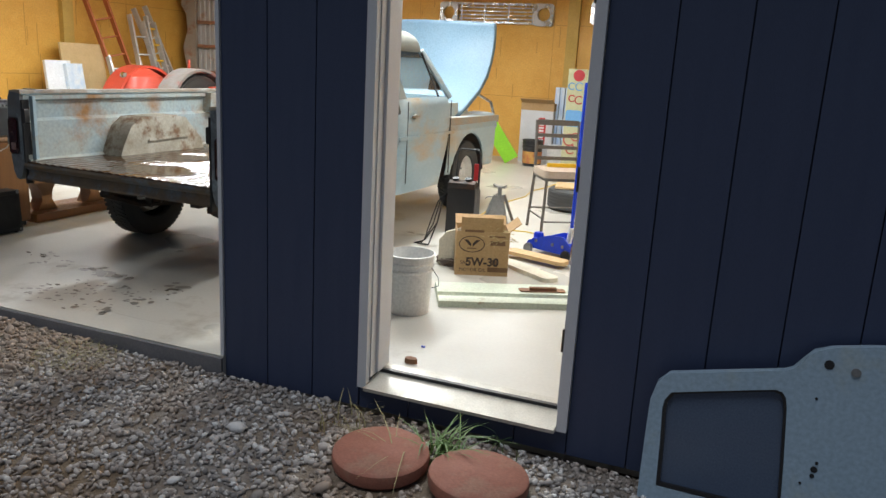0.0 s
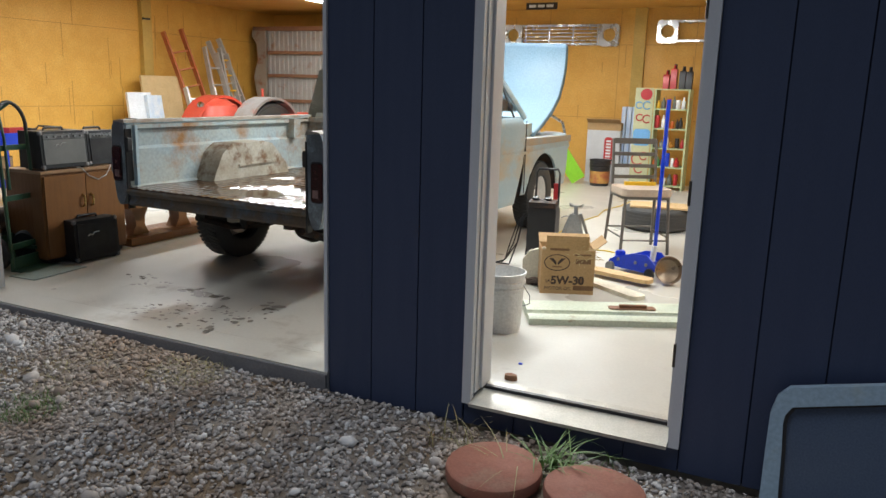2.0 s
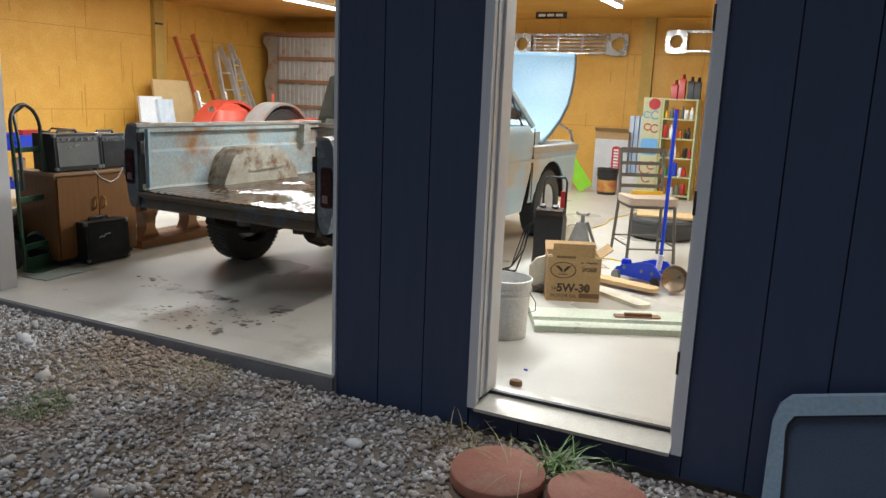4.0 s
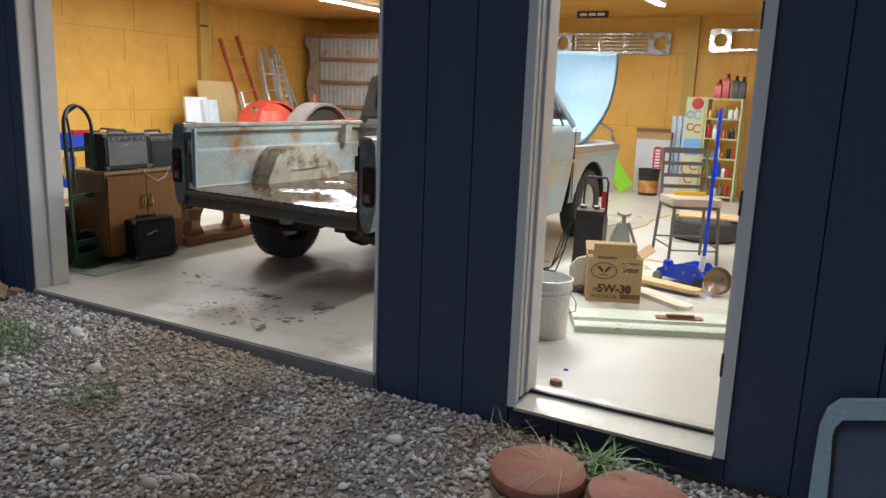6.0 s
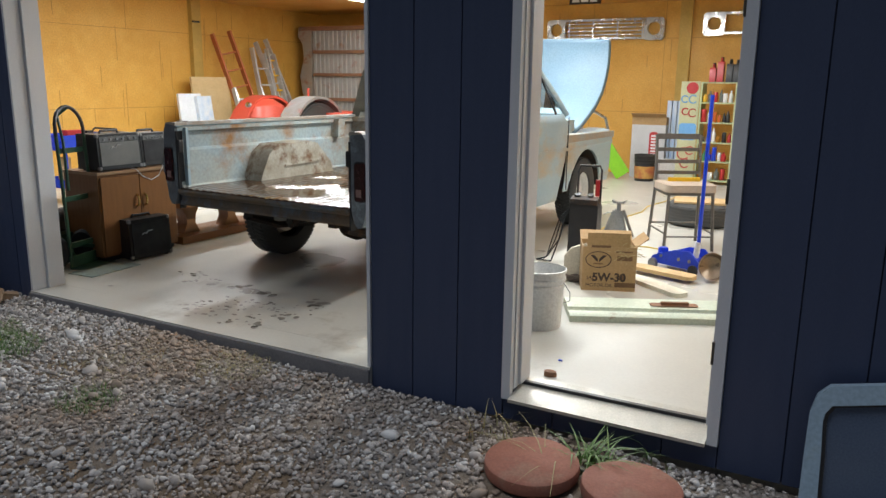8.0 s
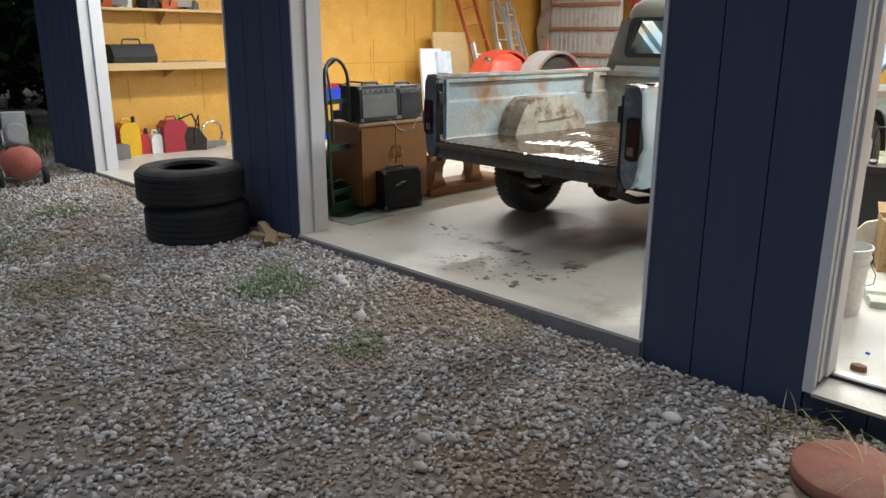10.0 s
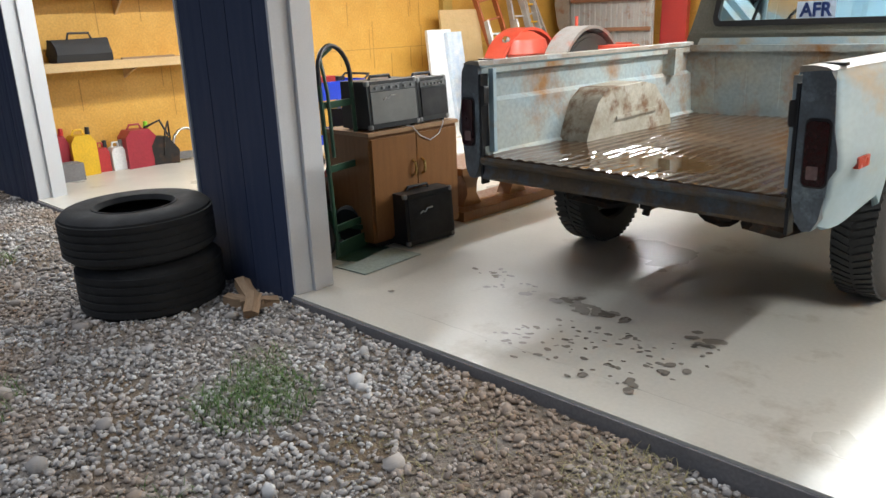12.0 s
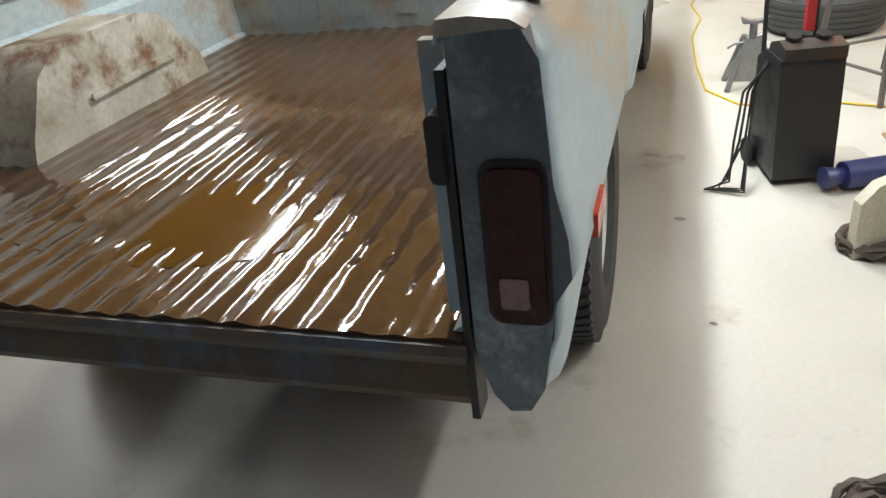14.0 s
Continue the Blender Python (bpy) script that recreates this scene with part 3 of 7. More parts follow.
def cab_ring(z, inset, y0, y1, r=0.16):
    return [(x, y, z) for x, y in rounded(-1.0 + inset, 1.0 - inset, y0, y1, r, 5)]


bm = B()
levels = [(0.35, 0.04, CY0, CY1), (0.75, 0.0, CY0, CY1 + 0.1), (0.95, -0.005, CY0, CY1 + 0.12), (1.12, 0.0, CY0, CY1 + 0.12), (1.20, 0.04, CY0, CY1 + 0.10)]
rings = [[bm.verts.new(p) for p in cab_ring(*lv)] for lv in levels]
for r, q in zip(rings, rings[1:]):
    for i in range(len(r)):
        bm.faces.new((r[i], r[(i + 1) % len(r)], q[(i + 1) % len(r)], q[i]))
bm.faces.new(rings[0][::-1])
part("cab_lower", bm, M_PAINT, truck, "faded blue cab doors and lower body")
# roof cap
bm = B()
levels = [(1.60, 0.20, CY0 + 0.003, CY1 - 0.20), (1.68, 0.215, CY0 + 0.006, CY1 - 0.22), (1.735, 0.24, CY0 + 0.03, CY1 - 0.26), (1.775, 0.29, CY0 + 0.08, CY1 - 0.32), (ROOF, 0.40, CY0 + 0.2, CY1 - 0.45)]
rings = [[bm.verts.new(p) for p in cab_ring(*lv)] for lv in levels]
for r, q in zip(rings, rings[1:]):
    for i in range(len(r)):
        bm.faces.new((r[i], r[(i + 1) % len(r)], q[(i + 1) % len(r)], q[i]))
bm.faces.new(rings[-1])
bm.faces.new(rings[0][::-1])
part("roof", bm, M_PRIMER, truck, "grey-green primer cab roof")
# rear cab wall with window opening, narrower towards the roof
def tapered(lo, hi, z0, z1, r):
    """Rounded outline whose half width goes from lo at z0 to hi at z1."""
    return [(x * (lo + (hi - lo) * (z - z0) / (z1 - z0)), z) for x, z in rounded(-1, 1, z0, z1, r, 5)]


bm = B()
ring_prism(bm, tapered(0.99, 0.80, 1.06, 1.605, 0.03), tapered(0.73, 0.67, 1.30, 1.60, 0.055), "y", CY0 + 0.006, CY0 + 0.06)
part("cab_rear_wall", bm, M_PRIMER, truck, "grey-green primer rear cab panel")
bm = B()
ring_prism(bm, tapered(0.755, 0.695, 1.275, 1.622, 0.07), tapered(0.715, 0.655, 1.312, 1.588, 0.05), "y", CY0 - 0.004, CY0 + 0.02)
part("window_seal", bm, M_BLACK, truck, "black rubber window seal")
bm = B()
prism(bm, tapered(0.73, 0.67, 1.305, 1.595, 0.052), "y", CY0 + 0.004, CY0 + 0.009)
g = part("rear_window", bm, M_GLASS, truck, "clear rear window glass")
g.visible_shadow = False
bm = B()
box(bm, -0.90, 0.90, CY0 - 0.006, CY0 + 0.005, 1.225, 1.24)
soften(bm, 0.004)
part("belt_ridge", bm, M_PRIMER, truck)
# sticker on the window
bm = B()
box(bm, -0.15, 0.10, CY0 + 0.0005, CY0 + 0.003, 1.312, 1.415)
st = part("sticker", bm, surface("sticker_white", (0.55, 0.66, 0.80), 0.4, bump=0), truck, "small pale sticker with navy letters")
txt = bpy.data.curves.new("letters", 'FONT')
txt.body, txt.size, txt.extrude, txt.align_x, txt.offset = "AFR", 0.115, 0.0008, 'CENTER', 0.004
tob = new("letters", txt)
tob.data.materials.append(surface("sticker_blue", (0.012, 0.035, 0.15), 0.4, bump=0))
tob.parent = st
tob.matrix_basis = pose(-0.025, CY0 - 0.0012, 1.325, 90, 0, 0)
# pillars
for s in (-1, 1):
    bm = B()
    pipe(bm, [(s * 0.95, CY1 + 0.08, 1.19), (s * 0.86, CY1 - 0.08, 1.40), (s * 0.755, CY1 - 0.24, 1.62)], 0.03, 8)
    part("windscreen_pillar", bm, M_PAINT, truck)
    bm = B()
    prism(bm, [(s * 0.965, 1.19), (s * 0.765, 1.62), (s * 0.69, 1.62), (s * 0.90, 1.19)], "y", CY0 + 0.03, CY0 + 0.20)
    soften(bm, 0.01)
    part("rear_pillar", bm, M_PRIMER, truck)
    bm = B()
    pipe(bm, [(s * 0.935, CY1 - 0.16, 1.20), (s * 0.85, CY1 - 0.20, 1.40), (s * 0.765, CY1 - 0.25, 1.60)], 0.012, 6)
    part("vent_window_post", bm, M_BLACK, truck)
    bm = B()
    vs = [bm.verts.new(p) for p in ((s * 0.94, CY0 + 0.2, 1.20), (s * 0.94, CY1 + 0.04, 1.20), (s * 0.755, CY1 - 0.26, 1.61), (s * 0.755, CY0 + 0.2, 1.61))]
    bm.faces.new(vs)
    gl = part("door_glass", bm, M_GLASS, truck)
    gl.visible_shadow = False
    bm = B()
    rod(bm, (s * 1.006, CY0 + 0.28, 1.04), (s * 1.03, CY0 + 0.28, 1.04), 0.022, 10)
    box(bm, s * 1.03 - 0.008, s * 1.03 + 0.008, CY0 + 0.20, CY0 + 0.34, 1.03, 1.05)
    part("door_handle", bm, M_CHROME, truck, "chrome door handle")
    bm = B()
    box(bm, s * 1.002 - 0.004, s * 1.002 + 0.004, CY0 + 0.157, CY0 + 0.163, 0.45, 1.17)
    part("door_gap", bm, M_BLACK, truck)
    bm = B()
    box(bm, s * 1.002 - 0.004, s * 1.002 + 0.004, CY1 + 0.017, CY1 + 0.023, 0.45, 1.17)
    part("door_gap", bm, M_BLACK, truck)
    bm = B()
    prism(bm, [(CY0, 0.84), (CY1 + 0.1, 0.84), (CY1 + 0.1, 0.87), (CY0, 0.87)], "x", s * 0.995, s * 1.018)
    soften(bm, 0.008)
    part("body_crease", bm, M_PAINT, truck)
# seat and steering wheel seen through the glass
bm = B()
box(bm, -0.75, 0.75, CY0 + 0.10, CY0 + 0.26, 0.8, 1.24)
box(bm, -0.75, 0.75, CY0 + 0.10, CY0 + 0.65, 0.7, 0.9)
soften(bm, 0.05, 3)
part("bench_seat", bm, M_BLACK, truck)
bm = B()
pipe(bm, arc((-0.38, CY1 - 0.33, 1.20), 0.19, 0, 360, "xz", 24), 0.012, 6)
part("steering_wheel", bm, M_BLACK, truck)
# windscreen
bm = B()
bm.faces.new([bm.verts.new(p) for p in ((-0.92, CY1 + 0.07, 1.20), (0.92, CY1 + 0.07, 1.20), (0.74, CY1 - 0.25, 1.62), (-0.74, CY1 - 0.25, 1.62))])
part("windscreen", bm, M_GLASS, truck).visible_shadow = False
# front fenders
FY0, FY1, AXF = CY1 + 0.02, CY1 + 1.49, 3.93
for s in (-1, 1):
    bm = B()
    sec = [(0.70, 1.0), (0.90, 0.995), (0.955, 0.985), (0.985, 0.94), (1.0, 0.89), (1.01, 0.86), (0.99, 0.82), (0.985, 0.62), (0.975, 0.5), (0.96, 0.42)]
    rows = []
    for j in range(45):
        y = FY0 + (FY1 - FY0) * j / 44
        d = abs(y - AXF)
        row = []
        for x, z in sec:
            zz = z
            if z < 0.84 and d < 0.46:
                zz = max(z, 0.38 + 0.95 * math.sqrt(max(0, 0.46 ** 2 - d * d)))
                zz = min(zz, 0.84)
            if j > 40:
                x = x - 0.012 * (j - 40) ** 1.3
            row.append(bm.verts.new((s * x, y, zz)))
        rows.append(row)
    for r, q in zip(rows, rows[1:]):
        for i in range(len(sec) - 1):
            if (r[i].co - r[i + 1].co).length + (q[i].co - q[i + 1].co).length > 1e-5:
                bm.faces.new((r[i], r[i + 1], q[i + 1], q[i]))
    bmesh.ops.remove_doubles(bm, verts=bm.verts[:], dist=0.0004)
    ob = part("front_fender", bm, M_PAINT, truck, "faded blue front fender with worn top edge")
    mod = ob.modifiers.new("thick", 'SOLIDIFY')
    mod.thickness, mod.offset = 0.006, 0
    bm = B()
    prism(bm, [(FY0 + 0.02, 0.915), (FY1 - 0.05, 0.90), (FY1 - 0.05, 0.975), (FY0 + 0.02, 0.99)], "x", s * 0.97, s * 0.996)
    part("fender_trim", bm, surface("tan_worn_strip", (0.40, 0.31, 0.21), 0.55, second=(0.34, 0.37, 0.36), scale=5, amount=0.9), truck, "worn tan strip along the fender")
for s in (-1, 1):
    bm = B()
    box(bm, s * 0.66 - 0.01, s * 0.66 + 0.01, FY0, FY1 - 0.05, 0.42, 0.97)
    part("inner_fender", bm, M_DARKMETAL, truck)
    bm = B()
    arch = [(AXF + 0.47 * math.cos(a * math.pi / 16), 0.38 + 0.455 * math.sin(a * math.pi / 16)) for a in range(17)]
    prism(bm, arch + [(AXF + (y - AXF) * 1.02, z + 0.008) for y, z in arch[::-1]], "x", s * 0.67, s * 0.962)
    part("wheel_arch_liner", bm, M_DARKMETAL, truck)
# standing water in the bed
bm = B()
out = []
for k in range(40):
    a = 2 * math.pi * k / 40
    r = 1 + 0.10 * math.sin(3 * a + 0.5) + 0.06 * math.sin(5 * a + 2)
    out.append((0.05 + 0.60 * r * math.cos(a), 0.40 + 0.21 * r * math.sin(a)))
prism(bm, out, "z", BEDZ - 0.016, BEDZ - 0.0015)
part("standing_water", bm, surface("muddy_water", (0.075, 0.037, 0.006), 0.05, second=(0.05, 0.027, 0.007), scale=3, fine=30, bump=0.02, rough_var=0.02), truck, "shallow muddy ochre puddle in the bed")
# cowl, firewall, engine
bm = B()
box(bm, -0.9, 0.9, CY1 + 0.0, CY1 + 0.42, 0.98, 1.13)
soften(bm, 0.04, 3)
part("cowl", bm, M_PAINT, truck)
bm = B()
box(bm, -0.35, 0.35, CY1 + 0.35, CY1 + 1.0, 0.6, 1.0)
for k in range(4):
    for s in (-1, 1):
        rod(bm, (s * 0.28, CY1 + 0.42 + 0.14 * k, 0.98), (s * 0.36, CY1 + 0.42 + 0.14 * k, 1.02), 0.035, 8)
rod(bm, (0, CY1 + 0.6, 1.0), (0, CY1 + 0.6, 1.12), 0.17, 20)
soften(bm, 0.012)
part("engine", bm, M_DARKMETAL, truck, "dark greasy engine block with air cleaner")
bm = B()
box(bm, 0.50, 0.75, CY1 + 0.75, CY1 + 1.05, 0.85, 1.10)
soften(bm, 0.012)
part("battery", bm, M_WHITE, truck, "pale battery case by the engine")
bm = B()
box(bm, -0.72, 0.72, FY1 - 0.12, FY1 - 0.02, 0.45, 0.98)
soften(bm, 0.01)
part("radiator_support", bm, M_DARKMETAL, truck)
# raised hood, hinged at the cowl
hood = B()
crown = [(-0.84, -0.03), (-0.82, 0.0), (-0.5, 0.03), (-0.2, 0.045), (0, 0.055), (0.2, 0.045), (0.5, 0.03), (0.82, 0.0), (0.84, -0.03)]
side_line = [(3.66, 1.0), (3.98, 1.11), (4.28, 1.25), (4.50, 1.41), (4.61, 1.57), (4.67, 1.71), (4.69, 1.84), (4.69, 1.94), (4.68, 1.985)]
rows = []
for j, (y, z) in enumerate(side_line):
    a, b = side_line[max(0, j - 1)], side_line[min(len(side_line) - 1, j + 1)]
    d = Vector((b[0] - a[0], b[1] - a[1])).normalized()
    rows.append([hood.verts.new((x * (1.10 - 0.003 * j), y - d.y * h, z + d.x * h + 0.5 * h * (j > 5))) for x, h in crown])
for r, q in zip(rows, rows[1:]):
    for i in range(len(crown) - 1):
        hood.faces.new((r[i], r[i + 1], q[i + 1], q[i]))
ob = part("hood", hood, M_HOOD, truck, "pale blue hood propped wide open")
mod = ob.modifiers.new("thick", 'SOLIDIFY')
mod.thickness, mod.offset = 0.02, 1
# chassis
bm = B()
for s in (-1, 1):
    box(bm, s * 0.43 - 0.04, s * 0.43 + 0.04, 0.30, FY1 - 0.1, 0.47, 0.60)
for y in (0.42, 1.7, 2.6):
    box(bm, -0.4, 0.4, y - 0.04, y + 0.04, 0.50, 0.58)
rod(bm, (-0.72, AXLE_R, 0.36), (0.72, AXLE_R, 0.36), 0.045, 12)
lathe(bm, [(0.02, -0.15), (0.12, -0.10), (0.16, 0), (0.12, 0.10), (0.02, 0.15)], 16, Matrix.Translation((0.0, AXLE_R, 0.36)) @ Matrix.Rotation(math.pi / 2, 4, 'X'))
for s in (-1, 1):
    pipe(bm, [(s * 0.52, 0.35, 0.46), (s * 0.52, 0.7, 0.34), (s * 0.52, AXLE_R, 0.30), (s * 0.52, 1.5, 0.34), (s * 0.52, 1.9, 0.46)], 0.03, 6)
part("chassis", bm, M_DARKMETAL, truck, "dark rusty frame rails and axle")
bm = B()
box(bm, -0.03, 0.03, 0.30, 0.38, 0.46, 0.50)
rod(bm, (0.0, 0.33, 0.47), (0.0, 0.31, 0.43), 0.02, 10)
part("tow_hook", bm, M_DARKMETAL, truck)
bm = B()
rod(bm, (-0.2, 1.9, 0.40), (-0.2, 0.6, 0.42), 0.03, 10)
part("exhaust", bm, M_DARKMETAL, truck)
for s in (-1, 1):
    wheel(truck, s * 0.86, AXLE_R, WHEEL_R, WHEEL_R, 0.235, s, M_WHITERIM, M_TYRE_DUSTY)
    wheel(truck, s * 0.86, AXF, WHEEL_R, WHEEL_R, 0.215, s, M_WHITERIM, M_TYRE_DUSTY)


# ---- along the front wall, outdoors ----
M_BRICKRED = surface("red_concrete", (0.30, 0.115, 0.075), 0.8, second=(0.24, 0.10, 0.07), scale=7, fine=90, bump=0.35, third=(0.30, 0.17, 0.12), third_scale=5, third_at=0.6)


def stepping_stone(x, y, tilt):
    bm = B()
    lathe(bm, [(0.175, -0.05), (0.196, -0.03), (0.20, 0.0), (0.196, 0.018), (0.185, 0.026), (0.0005, 0.028)], 40)
    one("stepping_stone", bm, M_BRICKRED, "round red-brown concrete stepping stone set in gravel", "stepping stone", "stones at the doorway", m=pose(x, y, ground_z(x, y) + 0.05, tilt, 1.5, 20 * x))


stepping_stone(-1.095, 2.31, 2)
stepping_stone(-0.68, 2.33, -1)

# vehicle door leaning on the siding
M_DOORBLUE = surface("steel_blue_door_paint", (0.32, 0.43, 0.52), 0.5, second=(0.27, 0.38, 0.47), scale=3, fine=60, bump=0.1, third=(0.36, 0.43, 0.44), third_scale=4, third_at=0.62)
leaf = thing("vehicle_door", "steel-blue old truck door leaning against the siding", "vehicle door", pose(0.02, 2.57, 0.05, -7, 0, 0))
outer = [(-0.12, 0.0), (-0.12, 0.25), (-0.118, 0.40), (-0.10, 0.47), (-0.06, 0.512), (0.10, 0.548), (0.335, 0.60), (0.365, 0.615), (0.395, 0.655), (0.425, 0.69), (0.48, 0.712), (0.60, 0.736), (1.05, 0.80), (1.05, 0.0)]
inner = [(-0.055, 0.06), (-0.062, 0.25), (-0.07, 0.37), (-0.066, 0.405), (-0.045, 0.44), (0.10, 0.475), (0.27, 0.515), (0.315, 0.525), (0.338, 0.52), (0.352, 0.50), (0.36, 0.46), (0.378, 0.25), (0.39, 0.08), (0.37, 0.055)]
bm = B()
ring_prism(bm, outer, inner, "y", 0.0, 0.05)
soften(bm, 0.012, 3)
shell = part("shell", bm, M_DOORBLUE, leaf)


def shrink(o, k):
    cx, cz = sum(p[0] for p in o) / len(o), sum(p[1] for p in o) / len(o)
    return [(cx + (x - cx) * k, cz + (z - cz) * k) for x, z in o]


bm = B()
ring_prism(bm, shrink(inner, 0.995), shrink(inner, 0.945), "y", 0.004, 0.044)
part("window_seal", bm, M_BLACK, leaf, "black rubber window seal")
bm = B()
prism(bm, shrink(inner, 0.955), "y", 0.022, 0.027)
part("pane", bm, surface("dusty_dark_glass", (0.07, 0.10, 0.16), 0.12, second=(0.09, 0.125, 0.18), scale=3, fine=140, bump=0.01), leaf, "dusty dark window pane")
for x, z, r in ((0.473, 0.65, 0.017), (0.45, 0.52, 0.005), (0.478, 0.26, 0.012), (0.475, 0.235, 0.008), (0.484, 0.285, 0.006), (0.44, 0.20, 0.005)):
    bm = B()
    rod(bm, (x, -0.0025, z), (x, 0.01, z), r, 12)
    part("bolt_hole", bm, M_BLACK, leaf)
bm = B()
rod(bm, (0.56, -0.006, 0.638), (0.56, 0.01, 0.638), 0.016, 12)
part("bolt", bm, M_STEEL, leaf)


# stacked tyres
def loose_tyre(x, y, z, R, W, rim, label, group, mat, rz=0, tilt=0):
    t = thing("tyre", label, "tyre", pose(x, y, z + W / 2 * 1.02, tilt, 0, rz), group)
    carcass = new("carcass", tyre_mesh("carcass", R, W, rim, mat))
    carcass.parent = t
    h = W / 2
    bm = B()
    for k in range(5):
        c = (k - 2) * h * 0.3
        lathe(bm, [(R - 0.004, c - h * 0.12), (R + 0.005, c - h * 0.10), (R + 0.005, c + h * 0.10), (R - 0.004, c + h * 0.12)], 48, close=False)
    part("tread_band", bm, mat, t)
    for s in (-1, 1):
        bm = B()
        lathe(bm, [(rim - 0.004, s * h * 0.80), (rim + 0.012, s * h * 0.99), (rim + 0.024, s * h * 1.0), (rim + 0.03, s * h * 0.93)], 40, close=False)
        part("bead_ring", bm, mat, t)
    return t


loose_tyre(-5.87, 2.30, 0.085, 0.385, 0.30, 0.21, "worn black tyre lying in a stack on the gravel", "stacked tyres", M_RUBBER)
loose_tyre(-5.90, 2.28, 0.085 + 0.307, 0.40, 0.27, 0.20, "worn black tyre on top of a stack", "stacked tyres", M_RUBBER, 20, 1)

M_OLDWOOD = surface("weathered_wood", (0.30, 0.20, 0.12), 0.8, second=(0.20, 0.13, 0.08), scale=9, fine=60, bump=0.5, stretch=(1, 6, 6))
for i, (dx, dy, rz, L) in enumerate(((0, 0, 20, 0.24), (0.07, 0.04, 65, 0.2), (-0.06, 0.05, -15, 0.22), (0.12, -0.03, -40, 0.17))):
    bm = B()
    prism(bm, [(-0.04, 0), (0.035, 0.0), (0.045, 0.03), (0.01, 0.055), (-0.035, 0.045)], "x", -L / 2, L / 2)
    bmesh.ops.subdivide_edges(bm, edges=bm.edges[:], cuts=2)
    for v in bm.verts:
        v.co += 0.008 * noise.noise_vector(v.co * 14 + Vector((i, 0, 0)))
    x, y = -5.30 + dx, 2.54 + dy
    one("wood_block", bm, M_OLDWOOD, "split scrap of weathered brown wood on gravel", "wood", "wood scraps by the jamb", m=pose(x, y, ground_z(x, y) + 0.004 + 0.03 * (i > 1), 0, 6 * i, rz))

# portable compressor
comp = thing("air_compressor", "old grey and faded red portable compressor on gravel", "compressor", pose(-9.18, 2.02, ground_z(-9.18, 2.02), 0, 0, -12) @ Matrix.Diagonal((0.72, 1.1, 1.05, 1)))
M_FADEDRED = surface("faded_red_tank", (0.42, 0.11, 0.08), 0.55, second=(0.40, 0.20, 0.17), scale=5, fine=60)
bm = B()
lathe(bm, [(0.001, -0.33), (0.10, -0.31), (0.16, -0.24), (0.165, 0.24), (0.10, 0.31), (0.001, 0.33)], 28, Matrix.Translation((0, 0, 0.24)) @ Matrix.Rotation(math.pi / 2, 4, 'Y'))
part("tank", bm, M_FADEDRED, comp, "faded red air tank")
bm = B()
box(bm, -0.22, 0.0, -0.10, 0.10, 0.40, 0.72)
soften(bm, 0.03, 3)
part("pump", bm, surface("grey_casting", (0.42, 0.42, 0.44), 0.5), comp, "grey pump body")
bm = B()
rod(bm, (0.0, 0, 0.53), (0.22, 0, 0.53), 0.085, 20)
for k in range(5):
    rod(bm, (0.03 + 0.04 * k, 0, 0.53), (0.042 + 0.04 * k, 0, 0.53), 0.095, 20)
part("motor", bm, surface("silver_motor", (0.55, 0.55, 0.56), 0.4, 0.3), comp, "finned silver motor")
bm = B()
pipe(bm, [(-0.25, 0.1, 0.40), (-0.42, 0.1, 0.52), (-0.55, 0.0, 0.55), (-0.42, -0.1, 0.52), (-0.25, -0.1, 0.40)], 0.014, 8)
part("handle", bm, M_STEEL, comp)
bm = B()
box(bm, -0.28, 0.06, -0.12, 0.12, 0.392, 0.41)
part("deck_plate", bm, M_STEEL, comp)
for s in (-1, 1):
    bm = B()
    lathe(bm, [(0.02, -0.02), (0.09, -0.025), (0.10, 0), (0.09, 0.025), (0.02, 0.02)], 20, Matrix.Translation((0.24, s * 0.19, 0.10)) @ Matrix.Rotation(math.pi / 2, 4, 'X'))
    part("wheel", bm, M_RUBBER, comp)
bm = B()
box(bm, -0.25, -0.2, -0.13, 0.13, 0.0, 0.14)
part("foot", bm, M_STEEL, comp)
bm = B()
rod(bm, (0.24, -0.2, 0.10), (0.24, 0.2, 0.10), 0.012, 8)
part("axle", bm, M_STEEL, comp)

# ---- garage: cabinet side ----
M_VENEER = surface("brown_wood_veneer", (0.24, 0.105, 0.035), 0.42, second=(0.18, 0.075, 0.025), scale=5, fine=50, bump=0.12, stretch=(8, 8, 0.8))
M_BRASS = surface("brass", (0.60, 0.42, 0.16), 0.3, 0.9)
CAB_X = -5.42
cab = thing("cabinet", "brown wood-veneer two-door cabinet on the concrete", "cabinet", pose(CAB_X, 3.56, SLAB))
bm = B()
box(bm, -0.42, 0.0, 0.0, 0.78, 0.04, 0.72)
soften(bm, 0.004)
part("body", bm, M_VENEER, cab)
bm = B()
box(bm, -0.43, 0.018, -0.01, 0.79, 0.7205, 0.745)
soften(bm, 0.005)
part("top", bm, surface("scuffed_brown_top", (0.36, 0.22, 0.12), 0.5, second=(0.30, 0.16, 0.08), scale=6), cab, "scuffed paler cabinet top")
bm = B()
box(bm, -0.40, -0.02, 0.03, 0.75, 0.0, 0.0395)
part("plinth", bm, M_BLACK, cab)
